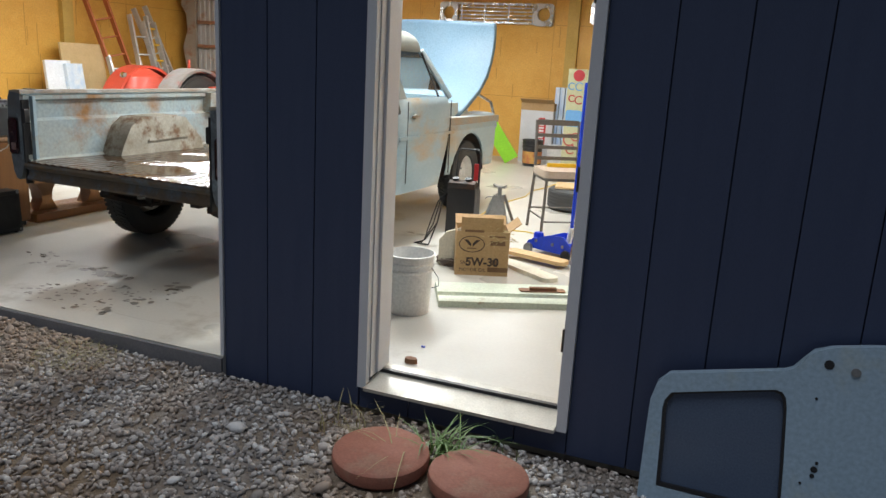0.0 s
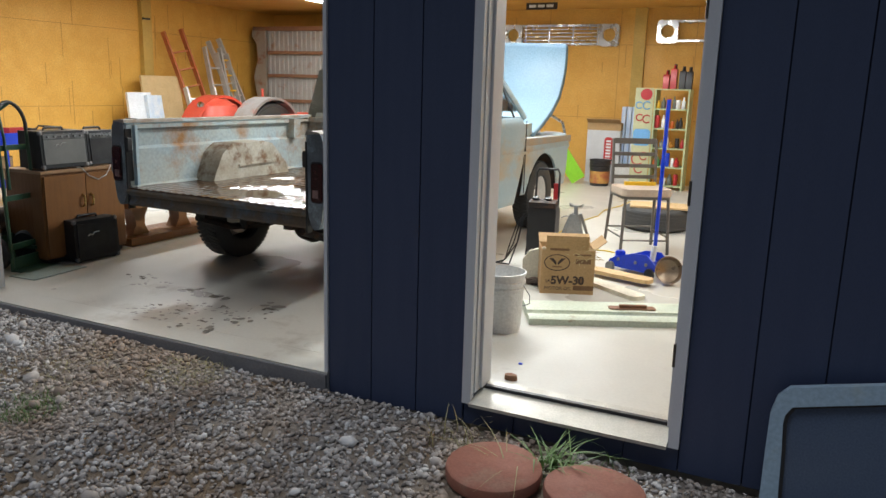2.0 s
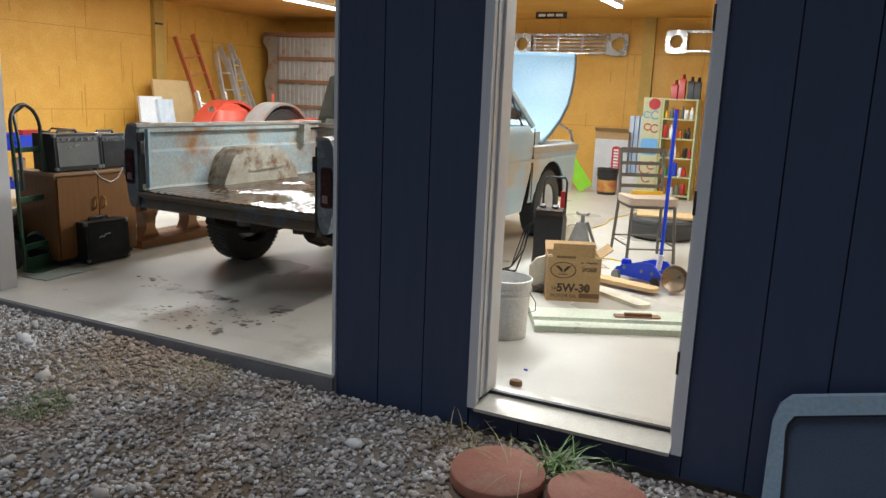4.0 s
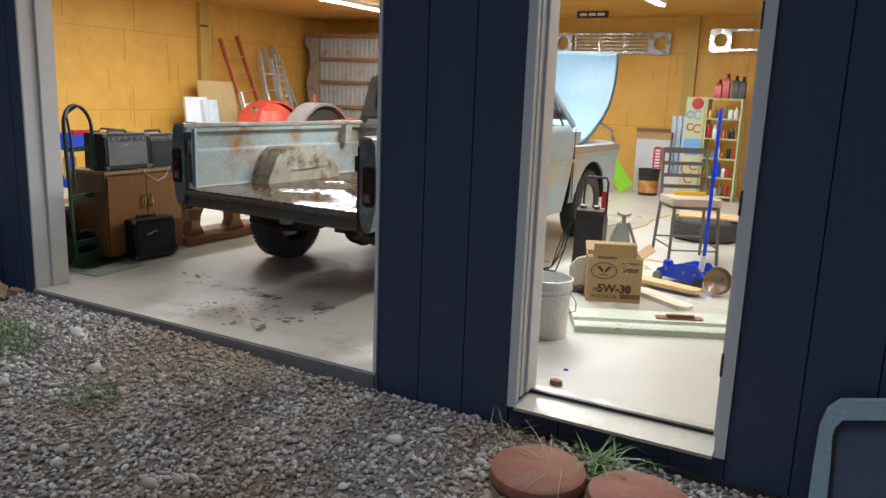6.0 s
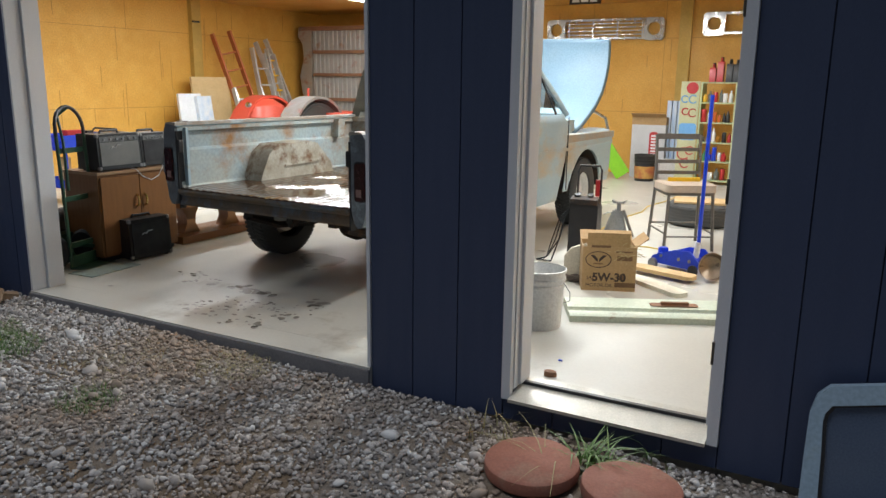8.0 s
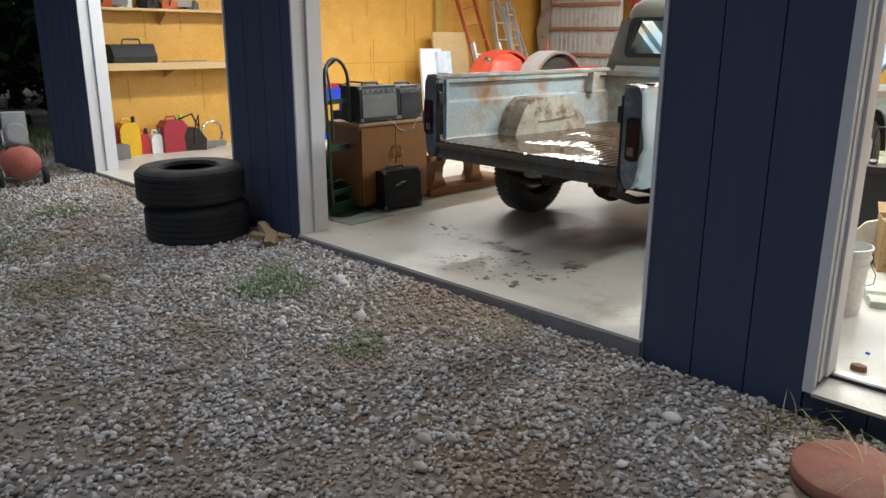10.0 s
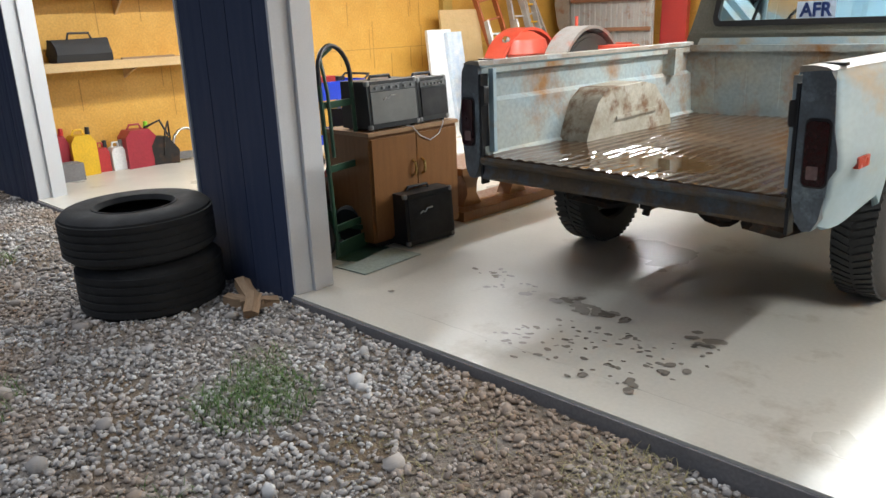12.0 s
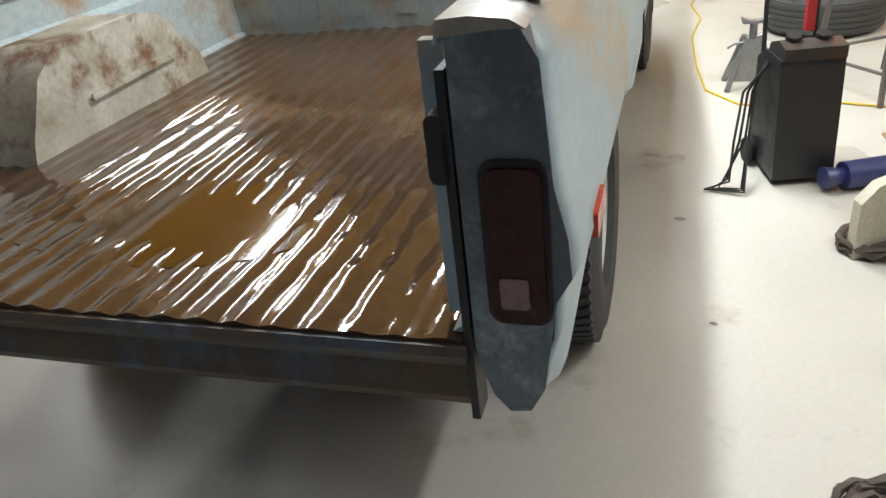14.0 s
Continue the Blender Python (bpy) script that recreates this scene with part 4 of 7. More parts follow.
for y0, y1, hy in ((0.015, 0.386, 0.35), (0.394, 0.765, 0.43)):
    bm = B()
    box(bm, 0.002, 0.02, y0, y1, 0.06, 0.70)
    soften(bm, 0.004)
    d = part("door", bm, M_VENEER, cab)
    bm = B()
    pipe(bm, [(0.019, hy, 0.43), (0.045, hy, 0.445), (0.05, hy, 0.48), (0.045, hy, 0.515), (0.019, hy, 0.53)], 0.009, 8)
    part("handle", bm, M_BRASS, d, "brass bow handle")


def amplifier(x, y, z, w, d, h, front_mat, label, group, rz=0, badge=True, strip=True):
    t = thing("guitar_amplifier", label, "amplifier", pose(x, y, z, 0, 0, rz), group)
    bm = B()
    prism(bm, [(-d, 0.012), (0.0, 0.012), (-0.02, h), (-d, h)], "y", -w / 2, w / 2)
    soften(bm, 0.012, 3)
    part("case", bm, M_BLACK, t)
    bm = B()
    top = h - 0.065 if strip else h - 0.03
    lean = -0.02 / h
    prism(bm, [(0.001 + lean * 0.04, 0.045), (0.009 + lean * 0.04, 0.045), (0.009 + lean * top, top), (0.001 + lean * top, top)], "y", -w / 2 + 0.022, w / 2 - 0.022)
    part("grille_cloth", bm, front_mat, t)
    if strip:
        bm = B()
        prism(bm, [(0.0015 + lean * (h - 0.06), h - 0.06), (0.008 + lean * (h - 0.06), h - 0.06), (0.008 + lean * (h - 0.02), h - 0.02), (0.0015 + lean * (h - 0.02), h - 0.02)], "y", -w / 2 + 0.022, w / 2 - 0.022)
        p = part("control_panel", bm, surface("panel_grey", (0.16, 0.16, 0.16), 0.35, 0.4), t)
        for k in range(6):
            bm = B()
            yk = -w / 2 + 0.06 + k * (w - 0.12) / 5
            rod(bm, (-0.01, yk, h - 0.04), (0.006, yk, h - 0.04), 0.009, 8)
            part("knob", bm, M_STEEL, p)
    bm = B()
    pipe(bm, [(-d / 2, -0.09, h - 0.002), (-d / 2, -0.08, h + 0.022), (-d / 2, 0.08, h + 0.022), (-d / 2, 0.09, h - 0.002)], 0.010, 8)
    part("carry_handle", bm, M_BLACK, t)
    for sy in (-1, 1):
        for zz in (0.012, h):
            bm = B()
            lathe(bm, [(0.0005, -0.02), (0.016, -0.014), (0.02, 0.0), (0.016, 0.014), (0.0005, 0.02)], 10, Matrix.Translation((-0.012 - (0.02 if zz > 0.1 else 0), sy * (w / 2 - 0.012), zz + (0.012 if zz < 0.1 else -0.012))))
            part("corner_cap", bm, M_STEEL, t, "steel corner cap")
    if badge:
        bm = B()
        pipe(bm, [(0.012 + lean * 0.5 * h, -w * 0.22 + 0.02 * k, h * (0.62 + 0.02 * k + 0.03 * math.sin(2.4 * k))) for k in range(6)], 0.005, 6)
        part("badge", bm, surface("badge_silver", (0.7, 0.7, 0.7), 0.3, 0.6), t, "silver script badge")
    for sy in (-1, 1):
        for dx in (-0.03, -d + 0.03):
            bm = B()
            rod(bm, (dx, sy * (w / 2 - 0.04), 0), (dx, sy * (w / 2 - 0.04), 0.014), 0.014, 8)
            part("foot", bm, M_RUBBER, t)
    return t


M_SILVERCLOTH = surface("silver_grille_cloth", (0.17, 0.17, 0.16), 0.7, second=(0.13, 0.13, 0.125), scale=10, fine=200, bump=0.2)
M_DARKCLOTH = surface("black_grille_cloth", (0.025, 0.025, 0.027), 0.8, scale=10, fine=200, bump=0.2)
amplifier(CAB_X - 0.01, 3.81, SLAB + 0.745, 0.42, 0.27, 0.30, M_SILVERCLOTH, "black guitar amplifier with silver grille on the cabinet", "amplifiers", 0)
amplifier(CAB_X - 0.03, 4.18, SLAB + 0.745, 0.29, 0.22, 0.29, M_DARKCLOTH, "small black guitar amplifier on the cabinet", "amplifiers", 4, badge=False)
amplifier(-5.25, 3.91, SLAB, 0.40, 0.26, 0.34, M_DARKCLOTH, "small black practice amplifier with silver badge on the floor", "amplifiers", -4, strip=False)
bm = B()
pipe(bm, [(CAB_X + 0.0, 3.89, SLAB + 0.752), (CAB_X + 0.025, 3.92, SLAB + 0.745), (CAB_X + 0.028, 3.98, SLAB + 0.68), (CAB_X + 0.028, 4.07, SLAB + 0.64), (CAB_X + 0.028, 4.15, SLAB + 0.67), (CAB_X + 0.026, 4.20, SLAB + 0.74), (CAB_X - 0.0, 4.22, SLAB + 0.752)], 0.0035, 6)
one("cable", bm, M_TRIM, "thin pale cable hanging over the cabinet edge", "cable")

# low open wooden stand beside the cabinet
stand = thing("bench", "low brown wooden stand with turned-out side panels", "bench", pose(-5.42, 4.40, SLAB))
bm = B()
box(bm, -0.40, 0.0, 0.0, 1.15, 0.0, 0.07)
soften(bm, 0.006)
part("base", bm, M_VENEER, stand)
for y in (0.22, 0.75):
    bm = B()
    prism(bm, [(y - 0.10, 0.0705), (y + 0.10, 0.0705), (y + 0.05, 0.16), (y + 0.06, 0.24), (y + 0.12, 0.34), (y - 0.12, 0.34), (y - 0.06, 0.24), (y - 0.05, 0.16)], "x", -0.25, -0.12)
    soften(bm, 0.01)
    part("support", bm, M_VENEER, stand)
bm = B()
box(bm, -0.42, 0.02, -0.02, 1.17, 0.3405, 0.39)
soften(bm, 0.006)
part("top", bm, M_VENEER, stand)

# thin pane lying by the hand truck
bm = B()
box(bm, -0.13, 0.13, -0.24, 0.24, 0, 0.006)
soften(bm, 0.002, 1)
one("glass_sheet", bm, surface("greenish_glass_sheet", (0.40, 0.46, 0.42), 0.12, second=(0.34, 0.40, 0.36), scale=4, bump=0), "thin greenish glass sheet lying flat on the concrete", "glass sheet", m=pose(-5.22, 3.42, SLAB + 0.0015, 0, 0, 4))

# hand truck
M_GREEN = surface("dark_green_enamel", (0.02, 0.065, 0.035), 0.4, second=(0.035, 0.08, 0.05), scale=6, fine=80)
ht = thing("hand_truck", "dark green steel hand truck with hooped handle", "hand truck", pose(-5.49, 3.44, SLAB, 0, 0, 14))
for s in (-1, 1):
    bm = B()
    pipe(bm, [(0, s * 0.15, 0.02), (-0.02, s * 0.15, 0.6), (-0.04, s * 0.15, 1.05)], 0.014, 8)
    part("rail", bm, M_GREEN, ht)
bm = B()
pipe(bm, [(-0.04, -0.15, 1.05)] + [(-0.04 - 0.02 * math.sin(radians(a)), -0.15 * math.cos(radians(a)), 1.10 + 0.17 * math.sin(radians(a))) for a in range(0, 181, 15)] + [(-0.04, 0.15, 1.05)], 0.0145, 8)
part("hoop_handle", bm, M_BLACK, ht, "black hooped grip")
bm = B()
pipe(bm, [(-0.02, -0.09, 0.62), (-0.035, -0.085, 1.0), (-0.10, -0.05, 1.2), (-0.05, 0.0, 1.26)], 0.012, 8)
part("inner_bar", bm, M_GREEN, ht)
for z in (0.18, 0.55, 0.93):
    bm = B()
    box(bm, -0.03 - 0.035 * z, -0.012 - 0.035 * z, -0.14, 0.14, z - 0.02, z + 0.02)
    soften(bm, 0.004)
    part("cross_bar", bm, M_GREEN, ht)
bm = B()
box(bm, 0.0, 0.16, -0.17, 0.17, 0.0, 0.008)
box(bm, -0.004, 0.004, -0.17, 0.17, 0.0, 0.10)
part("toe_plate", bm, M_GREEN, ht)
for s in (-1, 1):
    bm = B()
    lathe(bm, [(0.03, -0.03), (0.11, -0.04), (0.13, -0.02), (0.13, 0.02), (0.11, 0.04), (0.03, 0.03)], 24, Matrix.Translation((-0.13, s * 0.17, 0.13)) @ Matrix.Rotation(math.pi / 2, 4, 'X'))
    part("wheel", bm, M_RUBBER, ht)
bm = B()
rod(bm, (-0.13, -0.21, 0.13), (-0.13, 0.21, 0.13), 0.01, 8)
box(bm, -0.14, -0.005, -0.13, -0.11, 0.12, 0.15)
box(bm, -0.14, -0.005, 0.11, 0.13, 0.12, 0.15)
part("axle", bm, M_GREEN, ht)

# green motor unit behind the hand truck
mach = thing("bench_grinder", "dark green motor unit standing on the floor", "machine", pose(-5.93, 3.47, SLAB, 0, 0, 15))
bm = B()
box(bm, -0.16, 0.16, -0.2, 0.2, 0.0, 0.22)
soften(bm, 0.03, 3)
part("base", bm, M_GREEN, mach)
bm = B()
rod(bm, (0, -0.22, 0.31), (0, 0.22, 0.31), 0.10, 20)
part("motor", bm, M_DARKMETAL, mach)
bm = B()
pipe(bm, [(-0.08, -0.24, 0.38), (0.1, -0.30, 0.55), (0.15, -0.36, 0.95)], 0.012, 8)
part("lever", bm, M_BLACK, mach)
bm = B()
rod(bm, (0.05, 0.14, 0.42), (0.05, 0.2, 0.42), 0.045, 14)
part("red_cap", bm, M_FADEDRED, mach)

# blue rolling tool cart by the side wall
M_BLUE = surface("royal_blue_enamel", (0.01, 0.05, 0.55), 0.35, second=(0.01, 0.04, 0.45), scale=5)
cart = thing("tool_cart", "royal blue rolling shop cart with tools on its trays", "cart", pose(-8.38, 5.5, SLAB))
for z0, z1 in ((0.66, 0.84), (0.22, 0.32)):
    bm = B()
    ring_prism(bm, rounded(-0.25, 0.25, -0.34, 0.34, 0.03), rounded(-0.24, 0.24, -0.33, 0.33, 0.025), "z", z0, z1)
    box(bm, -0.24, 0.24, -0.33, 0.33, z0, z0 + 0.008)
    part("tray", bm, M_BLUE, cart)
for sx in (-1, 1):
    for sy in (-1, 1):
        bm = B()
        box(bm, sx * 0.225 - 0.015, sx * 0.225 + 0.015, sy * 0.315 - 0.015, sy * 0.315 + 0.015, 0.11, 0.68)
        part("post", bm, M_BLUE, cart)
        bm = B()
        lathe(bm, [(0.01, -0.012), (0.045, -0.014), (0.05, 0), (0.045, 0.014), (0.01, 0.012)], 16, Matrix.Translation((sx * 0.225, sy * 0.315, 0.05)) @ Matrix.Rotation(math.pi / 2, 4, 'Y'))
        box(bm, sx * 0.225 - 0.02, sx * 0.225 + 0.02, sy * 0.315 - 0.02, sy * 0.315 + 0.02, 0.07, 0.112)
        part("caster", bm, M_BLACK, cart)
bm = B()
pipe(bm, [(0.2, 0.34, 0.82), (0.2, 0.42, 0.88), (-0.2, 0.42, 0.88), (-0.2, 0.34, 0.82)], 0.012, 8)
part("push_handle", bm, M_BLACK, cart)
M_YELLOW = surface("yellow_plastic", (0.75, 0.45, 0.02), 0.4)
M_REDPL = surface("red_plastic", (0.45, 0.03, 0.03), 0.4, second=(0.36, 0.02, 0.03), scale=4)
for i, (x, y, z, w, d, h, mt, lab) in enumerate(((0.1, -0.1, 0.84 - 0.17, 0.1, 0.22, 0.22, M_REDPL, "red tool case on the blue cart"), (0.0, 0.15, 0.67, 0.12, 0.1, 0.2, M_BLACK, "black tool box on the blue cart"), (0.1, -0.05, 0.228, 0.1, 0.3, 0.12, M_YELLOW, "yellow tool on the lower tray of the cart"), (-0.05, 0.2, 0.228, 0.2, 0.14, 0.3, M_BLACK, "black case on the lower tray of the cart"), (0.05, -0.22, 0.228, 0.12, 0.12, 0.34, surface("carton", (0.42, 0.28, 0.14), 0.8), "brown carton on the lower tray of the cart"))):
    bm = B()
    box(bm, -w / 2, w / 2, -d / 2, d / 2, 0, h)
    soften(bm, 0.015, 2)
    one("tool_case", bm, mt, lab, "tool case", m=pose(-8.38 + x, 5.5 + y, SLAB + z, 0, 0, 10 * i))

# ---- side wall: post, marks, shelves with their load ----
bm = B()
box(bm, LEFT_X + 0.001, LEFT_X + 0.09, 9.06, 9.26, SLAB, CEIL)
one("trim_post_side", bm, M_OSBPOST, "olive-stained timber post on the side wall", "post", kind="structure")
bm = B()
box(bm, LEFT_X + 0.0905, LEFT_X + 0.13, 9.06, 9.2, 2.6, 2.63)
one("wall_hook", bm, M_BLACK, "small dark hook on the timber post", "hook")
random.seed(5)
for k in range(46):
    y = 3.2 + random.random() * 8.4
    z = random.choice((0.5, 0.9, 1.4, 1.9, 2.3)) + random.random() * 0.3
    L = 0.15 + random.random() * 0.5
    bm = B()
    box(bm, LEFT_X + 0.0005, LEFT_X + 0.003, y - 0.004, y + 0.004, z, min(z + L, 2.9))
    ob = one("wall_mark", bm, M_PENCIL, "", "")
    ob.parent = wall_left
for z in (1.22, 2.42):
    bm = B()
    box(bm, LEFT_X + 0.0005, LEFT_X + 0.0025, IN_Y, BACK_Y, z - 0.004, z + 0.004)
    ob = one("sheet_joint", bm, M_PENCIL, "")
    ob.parent = wall_left
    bm = B()
    box(bm, LEFT_X, RIGHT_X, BACK_Y - 0.0025, BACK_Y - 0.0005, z - 0.004, z + 0.004)
    ob = one("sheet_joint", bm, M_PENCIL, "")
    ob.parent = wall_back
for k in range(11):
    x = -9.2 + 1.22 * k
    bm = B()
    box(bm, x - 0.004, x + 0.004, BACK_Y - 0.0026, BACK_Y - 0.0006, SLAB, CEIL)
    ob = one("sheet_joint", bm, M_PENCIL, "")
    ob.parent = wall_back
for k in range(30):
    x, z = random.uniform(-8, 2.5), random.uniform(0.6, 2.7)
    bm = B()
    L = random.uniform(0.1, 0.45)
    box(bm, x - 0.005, x + 0.005, BACK_Y - 0.003, BACK_Y - 0.0007, z, min(2.95, z + L))
    ob = one("wall_mark", bm, M_PENCIL, "")
    ob.parent = wall_back
M_PINE = surface("raw_pine_board", (0.58, 0.40, 0.20), 0.65, second=(0.50, 0.33, 0.15), scale=4, fine=40, stretch=(6, 1, 6))


def wall_shelf(z, depth, thick):
    t = thing("shelf", "raw pine plank shelf on the side wall", "shelf", pose(LEFT_X, 3.02, z), "plank shelves")
    bm = B()
    box(bm, 0.0005, depth, 0.0, 2.3, -thick, 0.0)
    soften(bm, 0.003, 1)
    part("plank", bm, M_PINE, t)
    for y in (0.15, 1.15, 2.15):
        bm = B()
        prism(bm, [(0.0005, -thick - 0.0005), (depth - 0.06, -thick - 0.0005), (0.0005, -0.2)], "y", y - 0.012, y + 0.012)
        part("bracket", bm, M_PINE, t)


SH_HI, SH_LO = 1.95, 1.30
wall_shelf(SH_HI, 0.30, 0.03)
wall_shelf(SH_LO, 0.40, 0.085)


def can(kind, label, x, y, z, w, d, h, mat, group="", spout=None, rz=0):
    t = thing(kind, label, kind.replace("_", " "), pose(x, y, z, 0, 0, rz), group)
    bm = B()
    prism(bm, [(-d / 2, 0), (d / 2, 0), (d / 2, h * 0.8), (d * 0.3, h), (-d * 0.32, h), (-d / 2, h * 0.82)], "x", -w / 2, w / 2)
    soften(bm, min(w, d) * 0.12, 3)
    part("body", bm, mat, t)
    bm = B()
    pipe(bm, [(0, -d * 0.3, h - 0.01), (0, -d * 0.2, h + 0.05), (0, d * 0.12, h + 0.05), (0, d * 0.2, h - 0.01)], 0.012, 8)
    part("handle", bm, mat, t)
    bm = B()
    rod(bm, (0, d * 0.33, h * 0.86), (0, d * 0.36, h + 0.07), 0.03, 10, 0.022)
    part("spout", bm, spout or M_BLACK, t)
    return t


M_GASRED = surface("red_gas_can_plastic", (0.33, 0.02, 0.035), 0.45, second=(0.26, 0.02, 0.03), scale=5)
M_LIME = surface("lime_plastic", (0.25, 0.6, 0.03), 0.4)
can("gas_can", "red plastic fuel can with lime spout by the wall", -9.93, 4.08, SLAB, 0.22, 0.33, 0.40, M_GASRED, "fuel cans", M_LIME)
can("gas_can", "yellow plastic fuel can by the wall", -9.96, 3.50, SLAB, 0.20, 0.25, 0.41, M_YELLOW, "fuel cans")
can("gas_can", "dark red fuel can in the corner", -10.02, 3.27, SLAB, 0.20, 0.22, 0.42, M_GASRED, "fuel cans", M_REDPL)
can("oil_jug", "small red fluid jug by the wall", -9.98, 3.70, SLAB, 0.12, 0.13, 0.25, M_REDPL, "fluid jugs")
can("oil_jug", "white fluid jug by the wall", -9.95, 3.85, SLAB, 0.13, 0.15, 0.24, M_WHITE, "fluid jugs", M_STEEL)
bm = B()
box(bm, -0.11, 0.11, -0.11, 0.11, 0, 0.17)
soften(bm, 0.012)
one("concrete_block", bm, M_EDGE, "small grey block beside the fuel cans", "block", m=pose(-9.76, 3.28, SLAB))


def tool_pile(name, label, cat, x, y, z, L, H, mat, seed):
    """A power tool or saw: engine body, cylinder, bent handles and bar."""
    r = random.Random(seed)
    t = thing(name, label, cat, pose(x, y, z, 0, 0, r.uniform(60, 120)))
    bm = B()
    prism(bm, [(-L * 0.32, 0), (L * 0.15, 0), (L * 0.17, H * 0.3), (L * 0.02, H * 0.58), (-L * 0.2, H * 0.62), (-L * 0.34, H * 0.35)], "y", -0.08, 0.08)
    soften(bm, 0.02, 2)
    bmesh.ops.subdivide_edges(bm, edges=bm.edges[:], cuts=1)
    for v in bm.verts:
        v.co += 0.014 * noise.noise_vector(v.co * 13 + Vector((seed, 0, 0)))
        v.co.z = max(0.0, v.co.z)
    part("body", bm, mat, t)
    bm = B()
    rod(bm, (-L * 0.1, 0.085, H * 0.3), (-L * 0.1, 0.12, H * 0.3), H * 0.2, 16)
    part("starter_cover", bm, M_BLACK, t)
    bm = B()
    pipe(bm, [(-L * 0.3, 0.05, H * 0.3), (-L * 0.42, 0.03, H * 0.45), (-L * 0.36, 0.0, H * 0.82), (-L * 0.1, -0.03, H * 0.95), (L * 0.02, -0.06, H * 0.6)], 0.014, 8)
    part("handle", bm, M_BLACK, t)
    bm = B()
    pipe(bm, [(-L * 0.1, -0.085, H * 0.2), (-L * 0.05, -0.10, H * 0.7), (L * 0.05, 0.0, H * 0.9), (L * 0.08, 0.09, H * 0.5)], 0.010, 8)
    part("front_handle", bm, M_DARKMETAL, t)
    bm = B()
    prism(bm, rounded(L * 0.12, L * 0.62, 0.03, 0.11, 0.03), "y", -0.006, 0.006)
    part("bar", bm, M_STEEL, t)
    return t


M_ORANGE = surface("orange_plastic", (0.55, 0.12, 0.02), 0.4)
tool_pile("chainsaw", "orange and black chainsaw on the upper shelf", "chainsaw", LEFT_X + 0.15, 3.45, SH_HI, 0.4, 0.26, M_ORANGE, 1)
tool_pile("chainsaw", "small orange saw on the upper shelf", "chainsaw", LEFT_X + 0.15, 3.98, SH_HI, 0.35, 0.24, M_BLACK, 2)
tool_pile("power_tool", "orange power tool on the upper shelf", "power tool", LEFT_X + 0.15, 4.28, SH_HI, 0.4, 0.22, M_ORANGE, 3)
tool_pile("power_tool", "dark greasy machine part on the floor by the wall", "machine", LEFT_X + 0.35, 4.38, SLAB, 0.6, 0.5, M_DARKMETAL, 4)
for y, h, mt in ((3.62, 0.2, M_WHITE), (3.72, 0.13, M_WHITE), (4.5, 0.1, M_PRIMER), (4.6, 0.12, M_PRIMER), (3.25, 0.12, M_ORANGE)):
    bm = B()
    lathe(bm, [(0.045, 0), (0.05, 0.01), (0.05, h * 0.75), (0.03, h * 0.85), (0.02, h), (0.0005, h)], 16)
    one("bottle", bm, mt, "small shop bottle on the upper plank shelf", "bottle", "shelf bottles", m=pose(LEFT_X + 0.14, y, SH_HI))
bag = thing("tool_bag", "black canvas tool bag on the lower shelf", "bag", pose(LEFT_X + 0.2, 3.66, SH_LO))
bm = B()
prism(bm, [(-0.13, 0), (0.13, 0), (0.15, 0.08), (0.12, 0.17), (0.05, 0.22), (-0.06, 0.22), (-0.12, 0.16), (-0.15, 0.08)], "y", -0.27, 0.27)
soften(bm, 0.03, 2)
bmesh.ops.subdivide_edges(bm, edges=bm.edges[:], cuts=2)
for v in bm.verts:
    v.co += 0.02 * noise.noise_vector(v.co * 11)
    v.co.z = max(0.0, v.co.z)
part("body", bm, surface("black_canvas", (0.03, 0.03, 0.032), 0.85, second=(0.05, 0.05, 0.05), scale=8, fine=140, bump=0.4), bag)
bm = B()
pipe(bm, [(0.05, -0.13, 0.19), (0.05, -0.1, 0.28), (0.05, 0.1, 0.28), (0.05, 0.13, 0.19)], 0.012, 8)
part("handle", bm, M_BLACK, bag)
bm = B()
box(bm, -0.02, 0.02, -0.3, 0.3, 0, 0.02)
soften(bm, 0.004)
one("hand_saw", bm, M_OLDWOOD, "thin dark tool lying on the lower shelf", "tool", m=pose(LEFT_X + 0.25, 4.35, SH_LO, 0, 0, 4))
bm = B()
for k in range(5):
    pipe(bm, [(0.012 * k, (0.15 + 0.012 * k) * math.cos(radians(a)), (0.22 + 0.015 * k) * math.sin(radians(a))) for a in range(0, 361, 15)], 0.008, 6)
one("garden_hose", bm, M_TRIM, "coiled pale hose hung beside the bay jamb", "hose", m=pose(LEFT_X + 0.05, 3.12, 1.5))
bm = B()
pipe(bm, [(0, 0.17 * math.cos(radians(a)), 0.18 + 0.17 * math.sin(radians(a))) for a in range(0, 361, 20)], 0.015, 8)
one("wheel_rim_ring", bm, M_CHROME, "small bright metal ring on the floor by the wall", "ring", m=pose(LEFT_X + 0.3, 4.62, SLAB, 0, 0, 10))

# ---- leaning ladders and panels at the side wall ----
M_ORANGEWOOD = surface("orange_fibreglass", (0.42, 0.11, 0.03), 0.5, second=(0.36, 0.14, 0.06), scale=6)
M_LADALU = surface("dull_aluminium", (0.55, 0.55, 0.54), 0.4, 0.5, scale=8)


